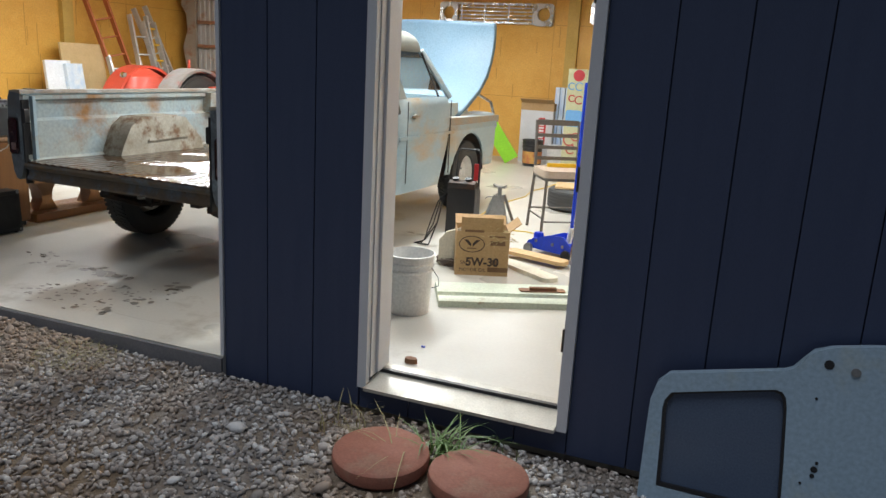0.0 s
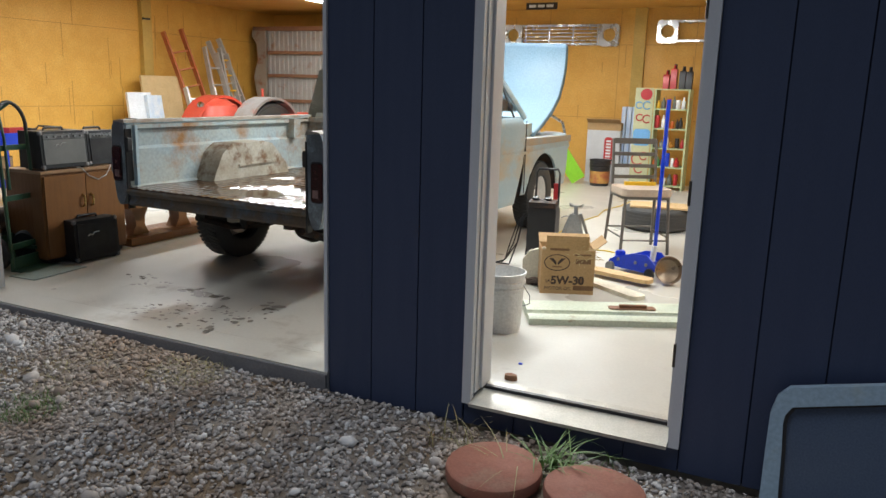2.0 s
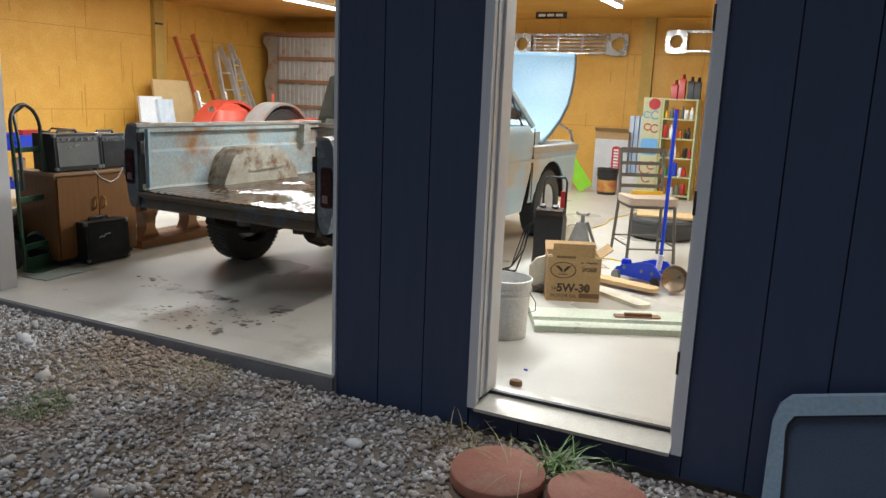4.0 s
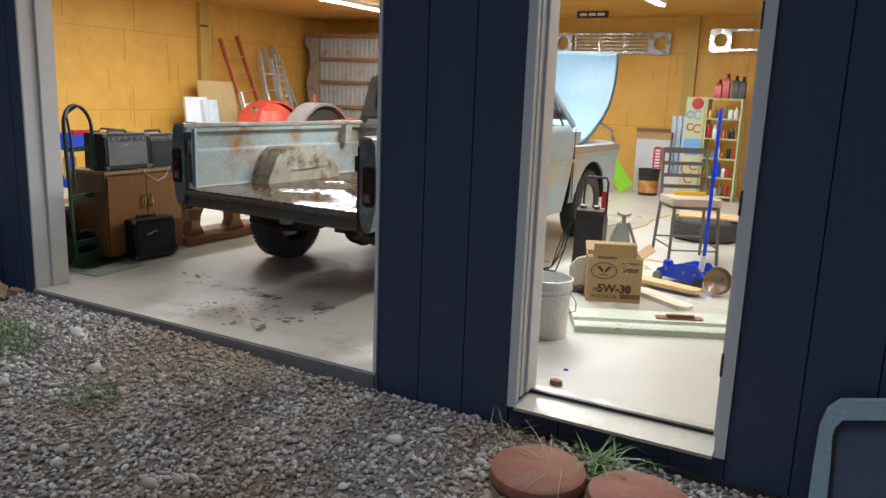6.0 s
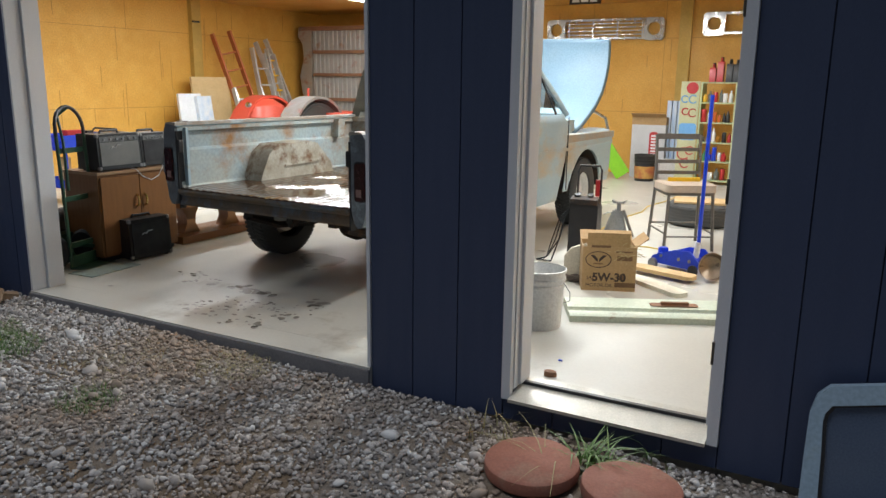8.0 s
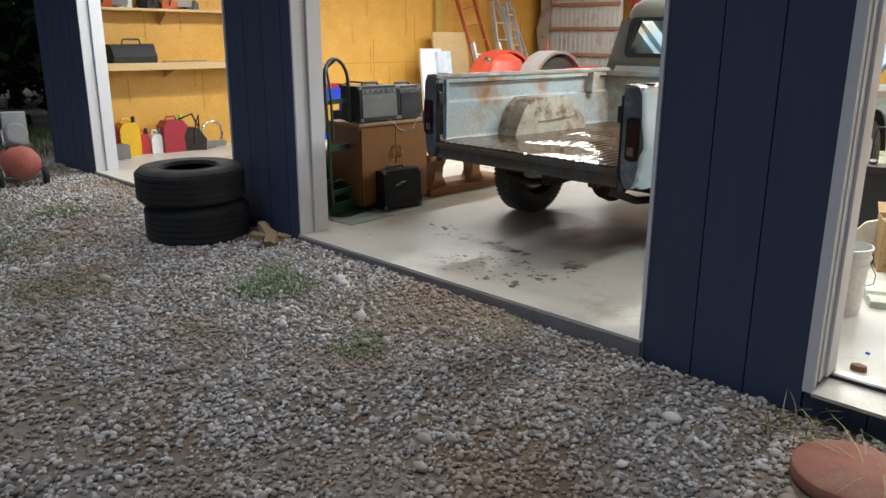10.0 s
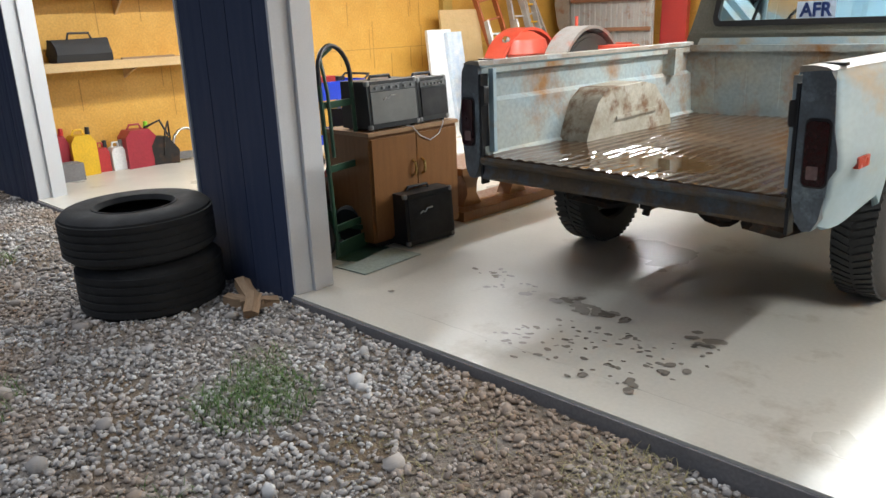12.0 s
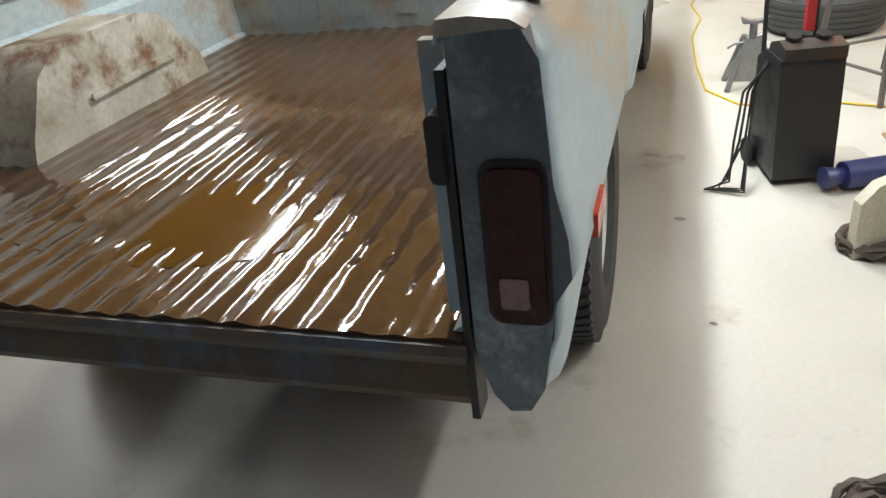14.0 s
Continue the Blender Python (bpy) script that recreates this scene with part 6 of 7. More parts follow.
write("5W-30", 0.085, 0.075, 0.075, bx, M_INK, bold=0.003)
write("SAE", 0.035, 0.035, 0.085, bx, M_INK)
write("MOTOR OIL", 0.036, 0.03, 0.03, bx, M_INK)
bm = B()
el = [(0.115 + 0.095 * math.cos(2 * math.pi * i / 32), 0.235 + 0.062 * math.sin(2 * math.pi * i / 32)) for i in range(32)]
el2 = [(0.115 + 0.088 * math.cos(2 * math.pi * i / 32), 0.235 + 0.056 * math.sin(2 * math.pi * i / 32)) for i in range(32)]
ring_prism(bm, el, el2, "y", -0.002, -0.0005)
part("oval_mark", bm, M_INK, bx)
for s in (-1, 1):
    bm = B()
    prism(bm, [(0.115 + s * 0.005, 0.215), (0.115 + s * 0.06, 0.268), (0.115 + s * 0.03, 0.268), (0.115 + s * 0.005, 0.24)], "y", -0.002, -0.0005)
    part("logo_shape", bm, M_INK, bx)
for x, z, w, h in ((0.25, 0.23, 0.11, 0.035), (0.24, 0.29, 0.12, 0.012), (0.24, 0.03, 0.15, 0.035), (0.27, 0.085, 0.035, 0.035), (0.06, 0.325, 0.14, 0.018), (0.08, 0.20, 0.07, 0.008)):
    bm = B()
    box(bm, x, x + w, -0.002, -0.0005, z, z + h)
    part("print_bar", bm, M_INK2, bx)
M_STRAW = surface("dry_straw", (0.50, 0.40, 0.20), 0.8)
bm = B()
rnd = random.Random(3)
for k in range(70):
    a, L = rnd.uniform(0, 6.28), rnd.uniform(0.05, 0.13)
    p = Vector((BW * 0.78 + rnd.gauss(0, 0.04), rnd.uniform(-0.01, 0.12), BH - 0.06 + rnd.gauss(0, 0.035)))
    d = Vector((math.cos(a), -abs(math.sin(a)) * 0.5, rnd.uniform(-0.5, 0.6)))
    pipe(bm, [p, p + d * L * 0.5 + Vector((0, 0, 0.01)), p + d * L], 0.0018, 4)
tagged(one("straw", bm, M_STRAW, "tangle of dry straw spilling over the carton", "straw", kind="stuff", m=bx.matrix_basis.copy()))

# pale green body panel on the floor
M_MINT = surface("mint_green_paint", (0.54, 0.60, 0.48), 0.45, second=(0.60, 0.61, 0.50), scale=4, fine=60, third=(0.30, 0.20, 0.10), third_scale=6, third_at=0.71)
pnl = thing("body_panel", "pale mint green truck body panel lying on the floor", "body panel", pose(-1.56, 4.05, SLAB, 0, 0, 26) @ Matrix.Diagonal((1, 0.85, 0.72, 1)))
bm = B()
prism(bm, [(0.0, 0.0), (0.0, 0.055), (0.02, 0.07), (0.10, 0.072), (0.115, 0.05), (0.14, 0.045), (0.155, 0.06), (0.16, 0.085), (0.40, 0.095), (0.44, 0.07), (0.46, 0.0)], "x", 0.0, 1.55)
soften(bm, 0.006)
part("skin", bm, M_MINT, pnl)
bm = B()
prism(bm, rounded(0.55, 0.86, 0.20, 0.29, 0.02), "z", 0.0925, 0.0985)
part("handle_recess", bm, M_RUSTBAR, pnl, "rusty handle recess")
bm = B()
box(bm, 0.62, 0.80, 0.225, 0.255, 0.099, 0.125)
soften(bm, 0.008)
part("pull_handle", bm, M_RUSTBAR, pnl)
bm = B()
box(bm, 0.58, 1.3, 0.118, 0.138, 0.0505, 0.062)
part("inset_strip", bm, M_STEEL, pnl)
for i, (x, y, rz, L, mt, lab) in enumerate(((-1.52, 5.36, -36, 0.58, surface("cream_board", (0.68, 0.63, 0.50), 0.6), "cream painted board lying on the floor"), (-1.58, 5.62, -18, 0.55, M_PINE, "tan wooden board lying on the floor"))):
    bm = B()
    prism(bm, rounded(0, L, -0.07, 0.07, 0.05), "z", 0, 0.03)
    soften(bm, 0.004, 1)
    one("loose_board", bm, mt, lab, "board", "loose boards", m=pose(x, y, SLAB + 0.03 * i, 0, 0, rz))
# brown flap carton beside the oil carton
bm = B()
prism(bm, [(0, 0), (0.2, 0.02), (0.22, 0.24), (0.16, 0.30), (0.05, 0.26), (0.0, 0.2)], "y", 0, 0.05)
soften(bm, 0.015)
one("paper_sack", bm, surface("pale_paper", (0.55, 0.50, 0.40), 0.8), "crumpled pale paper sack behind the bucket", "sack", m=pose(-1.96, 5.02, SLAB, 0, 0, 15))
bm = B()
lathe(bm, [(0.0005, -0.05), (0.05, -0.04), (0.07, 0.0), (0.05, 0.04), (0.0005, 0.05)], 14, Matrix.Translation((0, 0, 0.07)))
one("grease_cup", bm, M_BLACK, "small black greasy part on the floor by the bucket", "machine part", m=pose(-1.88, 4.50, SLAB))

# battery charger on wheels
chg = thing("battery_charger", "black wheeled battery charger with grey control top", "battery charger", pose(-2.06, 5.80, SLAB, 0, 0, 10) @ Matrix.Diagonal((0.9, 0.9, 0.9, 1)))
bm = B()
prism(bm, [(-0.20, 0.03), (0.16, 0.03), (0.15, 0.50), (0.05, 0.56), (-0.17, 0.56)], "x", -0.13, 0.13)
soften(bm, 0.02, 3)
part("case", bm, M_BLACK, chg)
bm = B()
prism(bm, [(-0.19, 0.5605), (0.02, 0.5605), (0.0, 0.60), (-0.10, 0.63), (-0.19, 0.61)], "x", -0.125, 0.125)
soften(bm, 0.01)
top = part("control_top", bm, M_DARKMETAL, chg, "dark grey control panel top")
for x in (-0.07, 0.05):
    bm = B()
    rod(bm, (x, -0.10, 0.62), (x, -0.11, 0.65), 0.03, 14)
    part("dial", bm, M_BLACK, top)
for s in (-1, 1):
    bm = B()
    lathe(bm, [(0.015, -0.02), (0.055, -0.022), (0.065, 0), (0.055, 0.022), (0.015, 0.02)], 20, Matrix.Translation((s * 0.152, 0.10, 0.066)) @ Matrix.Rotation(math.pi / 2, 4, 'Y'))
    part("wheel", bm, M_RUBBER, chg)
bm = B()
pipe(bm, [(-0.11, 0.13, 0.45), (-0.11, 0.16, 0.85), (-0.09, 0.165, 0.89), (0.09, 0.165, 0.89), (0.11, 0.16, 0.85), (0.11, 0.13, 0.45)], 0.011, 8)
part("push_handle", bm, M_BLACK, chg)
bm = B()
box(bm, 0.06, 0.10, 0.13, 0.16, 0.60, 0.76)
soften(bm, 0.008)
part("red_clamp", bm, M_REDPL, chg, "red cable clamp")
for k in range(3):
    bm = B()
    pipe(bm, [(-0.135, -0.02 * k, 0.52), (-0.20 - 0.02 * k, -0.05, 0.40), (-0.23 - 0.03 * k, -0.10 - 0.02 * k, 0.20), (-0.32, -0.16 - 0.03 * k, 0.05), (-0.36 - 0.03 * k, -0.2, 0.012), (-0.27, -0.24 - 0.02 * k, 0.02), (-0.22, -0.12, 0.22), (-0.19, -0.05, 0.42)], 0.006, 6)
    part("cord", bm, M_BLACK, chg)
# jack stand
js = thing("jack_stand", "grey steel jack stand on the concrete", "jack stand", pose(-2.10, 6.95, SLAB) @ Matrix.Diagonal((0.82, 0.82, 0.75, 1)))
for sx in (-1, 1):
    for sy in (-1, 1):
        bm = B()
        pipe(bm, [(sx * 0.15, sy * 0.13, 0.0), (sx * 0.045, sy * 0.04, 0.36)], 0.02, 6)
        part("leg", bm, M_STEEL, js)
bm = B()
prism(bm, [(-0.13, 0.06), (0.13, 0.06), (0.05, 0.36), (-0.05, 0.36)], "y", -0.09, -0.075)
soften(bm, 0.004)
part("face_plate", bm, M_STEEL, js)
bm = B()
rod(bm, (0, 0, 0.30), (0, 0, 0.46), 0.026, 10)
prism(bm, [(-0.07, 0.455), (0.07, 0.455), (0.085, 0.50), (0.03, 0.475), (-0.03, 0.475), (-0.085, 0.50)], "y", -0.03, 0.03)
part("saddle", bm, M_STEEL, js)
bm = B()
pipe(bm, [(0.0, -0.05, 0.34), (-0.12, -0.07, 0.33), (-0.16, -0.07, 0.30)], 0.008, 6)
part("ratchet_lever", bm, M_STEEL, js)

# floor jack with a tall blue handle
jk = thing("floor_jack", "blue trolley jack with tall upright blue handle", "floor jack", pose(-1.20, 5.82, SLAB, 0, 0, -24) @ Matrix.Diagonal((0.85, 0.8, 0.98, 1)))
for s in (-1, 1):
    bm = B()
    prism(bm, [(-0.34, 0.05), (0.20, 0.05), (0.22, 0.12), (0.12, 0.20), (-0.05, 0.19), (-0.30, 0.11)], "y", s * 0.12 - 0.008, s * 0.12 + 0.008)
    part("side_plate", bm, M_BLUE, jk)
    bm = B()
    rod(bm, (0.17, s * 0.13, 0.05), (0.17, s * 0.16, 0.05), 0.048, 16)
    part("caster", bm, M_BLACK, jk)
    bm = B()
    rod(bm, (-0.28, s * 0.13, 0.045), (-0.28, s * 0.17, 0.045), 0.045, 16)
    part("front_wheel", bm, M_STEEL, jk)
    for x in (-0.2, 0.0, 0.12):
        bm = B()
        rod(bm, (x, s * 0.126, 0.12), (x, s * 0.14, 0.12), 0.015, 8)
        part("bolt", bm, M_STEEL, jk)
bm = B()
box(bm, -0.28, 0.12, -0.10, 0.10, 0.07, 0.13)
rod(bm, (-0.27, 0, 0.11), (-0.27, 0, 0.17), 0.05, 14)
soften(bm, 0.008)
part("lift_arm", bm, M_BLUE, jk)
bm = B()
rod(bm, (0.10, 0, 0.14), (0.12, 0.0, 0.27), 0.028, 12)
part("handle_socket", bm, M_WHITE, jk, "pale handle socket")
bm = B()
rod(bm, (0.12, 0, 0.27), (0.115, 0.03, 1.45), 0.018, 12)
part("handle", bm, M_BLUE, jk, "long royal blue handle")
bm = B()
lathe(bm, [(0.0005, 0.0), (0.06, 0.01), (0.10, 0.05), (0.11, 0.10), (0.105, 0.10), (0.09, 0.05), (0.0005, 0.012)], 24)
one("metal_bowl", bm, surface("brown_metal_bowl", (0.30, 0.22, 0.15), 0.35, 0.5), "dull brown metal bowl tipped beside the jack", "bowl", m=pose(-0.99, 5.66, SLAB + 0.09, 70, 0, 25))

# bar chair
M_CHAIR = surface("bronze_grey_steel", (0.15, 0.135, 0.12), 0.45, 0.4)
ch = thing("bar_chair", "bronze-grey metal bar chair with slatted back and tan seat", "chair", pose(-1.46, 6.83, SLAB, 0, 0, 30) @ Matrix.Diagonal((1, 1, 0.94, 1)))
for sx in (-1, 1):
    bm = B()
    pipe(bm, [(sx * 0.235, 0.26, 0.0), (sx * 0.215, 0.20, 0.55), (sx * 0.21, 0.215, 0.70), (sx * 0.21, 0.27, 1.10)], 0.015, 6)
    part("back_leg", bm, M_CHAIR, ch)
    bm = B()
    pipe(bm, [(sx * 0.225, -0.22, 0.0), (sx * 0.20, -0.19, 0.57)], 0.015, 6)
    part("front_leg", bm, M_CHAIR, ch)
    bm = B()
    pipe(bm, [(sx * 0.22, -0.21, 0.17), (sx * 0.23, 0.24, 0.17)], 0.009, 6)
    part("side_stretcher", bm, M_CHAIR, ch)
for y, z in ((-0.21, 0.14), (0.24, 0.2)):
    bm = B()
    pipe(bm, [(-0.22, y, z), (0.22, y, z)], 0.009, 6)
    part("cross_stretcher", bm, M_CHAIR, ch)
for z in (0.72, 0.83, 0.95, 1.08):
    bm = B()
    yy = 0.215 + 0.055 * (z - 0.70) / 0.4
    h = 0.028 if z > 1.0 else 0.018
    box(bm, -0.20, 0.20, yy - 0.008, yy + 0.008, z - h, z + h)
    soften(bm, 0.004)
    part("back_slat", bm, M_CHAIR, ch)
bm = B()
prism(bm, rounded(-0.235, 0.235, -0.23, 0.22, 0.07, 6), "z", 0.575, 0.645)
soften(bm, 0.025, 3)
part("seat_cushion", bm, surface("tan_upholstery", (0.42, 0.33, 0.25), 0.8, second=(0.36, 0.28, 0.21), scale=6, fine=120, bump=0.3), ch, "tan padded seat cushion")
bm = B()
ring_prism(bm, rounded(-0.225, 0.225, -0.215, 0.215, 0.05), rounded(-0.205, 0.205, -0.195, 0.195, 0.04), "z", 0.545, 0.5745)
part("seat_frame", bm, M_CHAIR, ch)
bm = B()
box(bm, -0.14, 0.16, -0.015, 0.015, 0, 0.035)
soften(bm, 0.006)
one("wooden_level", bm, M_YELLOW, "yellow level lying on the chair seat", "tool", m=pose(-1.50, 6.93, SLAB + 0.607, 0, 0, 30))
# tyre and board behind the chair
loose_tyre(-1.53, 8.17, SLAB, 0.36, 0.24, 0.2, "dusty grey tyre lying flat behind the chair", "", M_TYRE_DUSTY)
bm = B()
box(bm, -0.35, 0.3, -0.2, 0.2, 0, 0.02)
soften(bm, 0.003, 1)
one("plywood_scrap", bm, M_PINE, "pale plywood scrap resting on the tyre", "board", m=pose(-1.46, 8.17, SLAB + 0.247, 0, 0, 10))
# yellow extension cord
bm = B()
pts = [(-2.2, 10.2, 0), (-2.24, 9.6, 0), (-2.33, 9.07, 0), (-2.28, 8.6, 0), (-2.36, 8.05, 0), (-2.36, 7.4, 0), (-2.33, 6.87, 0), (-2.18, 6.62, 0), (-1.95, 6.55, 0), (-1.70, 6.6, 0), (-1.45, 6.5, 0)]
pipe(bm, [(x, y, SLAB + 0.006) for x, y, z in pts], 0.006, 6)
for k in range(6):
    pipe(bm, [(-2.2 + (0.28 + 0.02 * k) * math.cos(radians(a)), 10.5 + (0.13 + 0.01 * k) * math.sin(radians(a)) , SLAB + 0.012 + 0.011 * k) for a in range(0, 361, 24)], 0.006, 6)
one("extension_cord", bm, surface("yellow_cord", (0.70, 0.48, 0.03), 0.5), "yellow extension cord coiled and trailing on the floor", "cord")
# coiled dark straps near the door
for x, y in ((-2.10, 3.87), (-2.12, 3.60), (-1.87, 5.10)):
    bm = B()
    rnd = random.Random(int(100 * x))
    for k in range(26):
        a0 = rnd.uniform(0, 360)
        r = rnd.uniform(0.05, 0.13)
        pipe(bm, [(r * math.cos(radians(a0 + a)), r * math.sin(radians(a0 + a)) * 0.8, 0.012 + 0.05 * rnd.random() + 0.004 * math.sin(a)) for a in range(0, 200, 25)], 0.009, 5)
    one("rag_heap", bm, surface("dirty_rag", (0.10, 0.07, 0.055), 0.9, second=(0.2, 0.17, 0.15), scale=12), "heap of dirty brown shop rags on the floor", "rags", "rag heaps", kind="stuff", m=pose(x, y, SLAB))
bm = B()
rod(bm, (-0.12, 0, 0.06), (0.10, 0, 0.06), 0.055, 18)
rod(bm, (-0.2, 0, 0.06), (-0.121, 0, 0.06), 0.045, 14, 0.03)
one("impact_tool", bm, surface("dark_blue_tool", (0.03, 0.04, 0.14), 0.4), "blue and grey cylindrical tool on the floor", "tool", m=pose(-1.78, 5.62, SLAB, 0, 0, 20))
bm = B()
lathe(bm, [(0.0005, 0), (0.03, 0.0), (0.028, 0.025), (0.0005, 0.035)], 10)
bmesh.ops.transform(bm, matrix=Matrix.Diagonal((1.2, 0.8, 1, 1)), verts=bm.verts[:])
one("dry_leaf", bm, M_RUSTBAR, "dry brown leaf inside the doorway", "leaf", m=pose(-1.33, 3.12, SLAB))
bm = B()
box(bm, -0.01, 0.01, -0.006, 0.006, 0, 0.008)
soften(bm, 0.002)
one("blue_clip", bm, M_BLUE, "small blue clip on the floor", "clip", m=pose(-1.36, 3.35, SLAB))


# ---- stains on the slab ----
M_DRIP = surface("damp_spot", (0.19, 0.17, 0.145), 0.3, second=(0.26, 0.235, 0.20), scale=9, fine=40, bump=0)


def spot(verts, faces, x, y, r, rnd):
    n = 10
    base = len(verts)
    ph = rnd.uniform(0, 6.28)
    e = rnd.uniform(0.65, 1.0)
    for k in range(n):
        a = 2 * math.pi * k / n
        q = r * (1 + 0.22 * math.sin(2 * a + ph) + 0.12 * rnd.uniform(-1, 1))
        verts.append((x + q * math.cos(a), y + e * q * math.sin(a), SLAB + 0.0008 + 0.00002 * len(faces)))
    faces.append(tuple(range(base, base + n)))


rnd = random.Random(21)
verts, faces = [], []
for k in range(120):
    u, v = rnd.random(), rnd.random()
    x, y = -3.9 + 0.78 * u + rnd.gauss(0, 0.06), 2.90 + 0.62 * v * (0.55 + 0.45 * u) + rnd.gauss(0, 0.05)
    if 2.80 < y < 3.75 and rnd.random() < 0.95 - 0.45 * u * (1 - v):
        spot(verts, faces, x, y, rnd.choice((0.006, 0.009, 0.011, 0.014, 0.018)), rnd)
for k in range(26):
    spot(verts, faces, -3.86 + rnd.gauss(0, 0.13), 3.54 + rnd.gauss(0, 0.035), rnd.uniform(0.01, 0.05), rnd)
for k in range(14):
    spot(verts, faces, -4.29 + rnd.gauss(0, 0.10), 3.56 + rnd.gauss(0, 0.05), rnd.uniform(0.008, 0.03), rnd)
for k in range(9):
    spot(verts, faces, -4.54 + rnd.gauss(0, 0.08), 3.68 + rnd.gauss(0, 0.05), rnd.uniform(0.008, 0.025), rnd)
for x, y, r in ((-3.145, 3.55, 0.05), (-3.16, 3.49, 0.045), (-3.24, 3.53, 0.03), (-3.25, 3.60, 0.028), (-3.20, 2.97, 0.028), (-3.19, 2.92, 0.026), (-3.23, 3.0, 0.026), (-3.40, 2.92, 0.026), (-3.10, 3.21, 0.025), (-3.18, 3.22, 0.025), (-3.17, 3.15, 0.025), (-2.45, 3.53, 0.02), (-2.5, 5.3, 0.02), (-2.42, 4.6, 0.012), (-4.75, 3.1, 0.02)):
    spot(verts, faces, x, y, r, rnd)
me = bpy.data.meshes.new("drip_spots")
me.from_pydata(verts, [], faces)
me.materials.append(M_DRIP)
tagged(new("drip_spots", me), "dark damp drip spots on the concrete", "stain", kind="stuff")

# ---- gravel ----
M_STONE = bpy.data.materials.new("gravel_stone")
M_STONE.use_nodes = True
n, l = links(M_STONE)
geo = n.new("ShaderNodeNewGeometry")
cr = n.new("ShaderNodeValToRGB")
for pos, col in ((0.0, (0.16, 0.145, 0.135)), (0.3, (0.31, 0.285, 0.265)), (0.6, (0.43, 0.40, 0.37)), (0.85, (0.53, 0.50, 0.475)), (1.0, (0.68, 0.67, 0.65))):
    e = cr.color_ramp.elements[0] if pos == 0 else (cr.color_ramp.elements[-1] if pos == 1 else cr.color_ramp.elements.new(pos))
    e.color = (*col, 1)
l.new(geo.outputs["Random Per Island"], cr.inputs[0])
tc = n.new("ShaderNodeTexCoord")
nz = n.new("ShaderNodeTexNoise")
nz.inputs["Scale"].default_value, nz.inputs["Detail"].default_value = 1.3, 4
l.new(tc.outputs["Object"], nz.inputs[0])
mr = n.new("ShaderNodeMapRange")
mr.inputs[1].default_value, mr.inputs[2].default_value, mr.inputs[4].default_value = 0.46, 0.62, 0.7
l.new(nz.outputs[0], mr.inputs[0])
mx = n.new("ShaderNodeMix")
mx.data_type = 'RGBA'
mx.inputs[7].default_value = (0.30, 0.205, 0.13, 1)
l.new(mr.outputs[0], mx.inputs[0])
l.new(cr.outputs[0], mx.inputs[6])
fn = n.new("ShaderNodeTexNoise")
fn.inputs["Scale"].default_value = 150
l.new(tc.outputs["Object"], fn.inputs[0])
bpn = n.new("ShaderNodeBump")
bpn.inputs["Strength"].default_value, bpn.inputs["Distance"].default_value = 0.4, 0.004
l.new(fn.outputs[0], bpn.inputs["Height"])
l.new(bpn.outputs[0], n["Principled BSDF"].inputs["Normal"])
l.new(mx.outputs[2], n["Principled BSDF"].inputs["Base Color"])
n["Principled BSDF"].inputs["Roughness"].default_value = 0.85

phi = (1 + 5 ** 0.5) / 2
ICO_V = np.array([(-1, phi, 0), (1, phi, 0), (-1, -phi, 0), (1, -phi, 0), (0, -1, phi), (0, 1, phi), (0, -1, -phi), (0, 1, -phi), (phi, 0, -1), (phi, 0, 1), (-phi, 0, -1), (-phi, 0, 1)]) / 1.9
ICO_F = [(0, 11, 5), (0, 5, 1), (0, 1, 7), (0, 7, 10), (0, 10, 11), (1, 5, 9), (5, 11, 4), (11, 10, 2), (10, 7, 6), (7, 1, 8), (3, 9, 4), (3, 4, 2), (3, 2, 6), (3, 6, 8), (3, 8, 9), (4, 9, 5), (2, 4, 11), (6, 2, 10), (8, 6, 7), (9, 8, 1)]


def bare(x, y):
    """How much bare earth shows, 0 to 1."""
    v = max(0, 1 - ((x + 3.6) / 0.75) ** 2 - ((y - 2.2) / 0.42) ** 2) + max(0, 1 - ((x + 2.85) / 0.35) ** 2 - ((y - 2.6) / 0.2) ** 2) + max(0, 1 - ((x + 4.4) / 0.5) ** 2 - ((y - 2.05) / 0.35) ** 2)
    return min(1, v) * (0.6 + 0.4 * noise.noise((x * 4, y * 4, 7)))


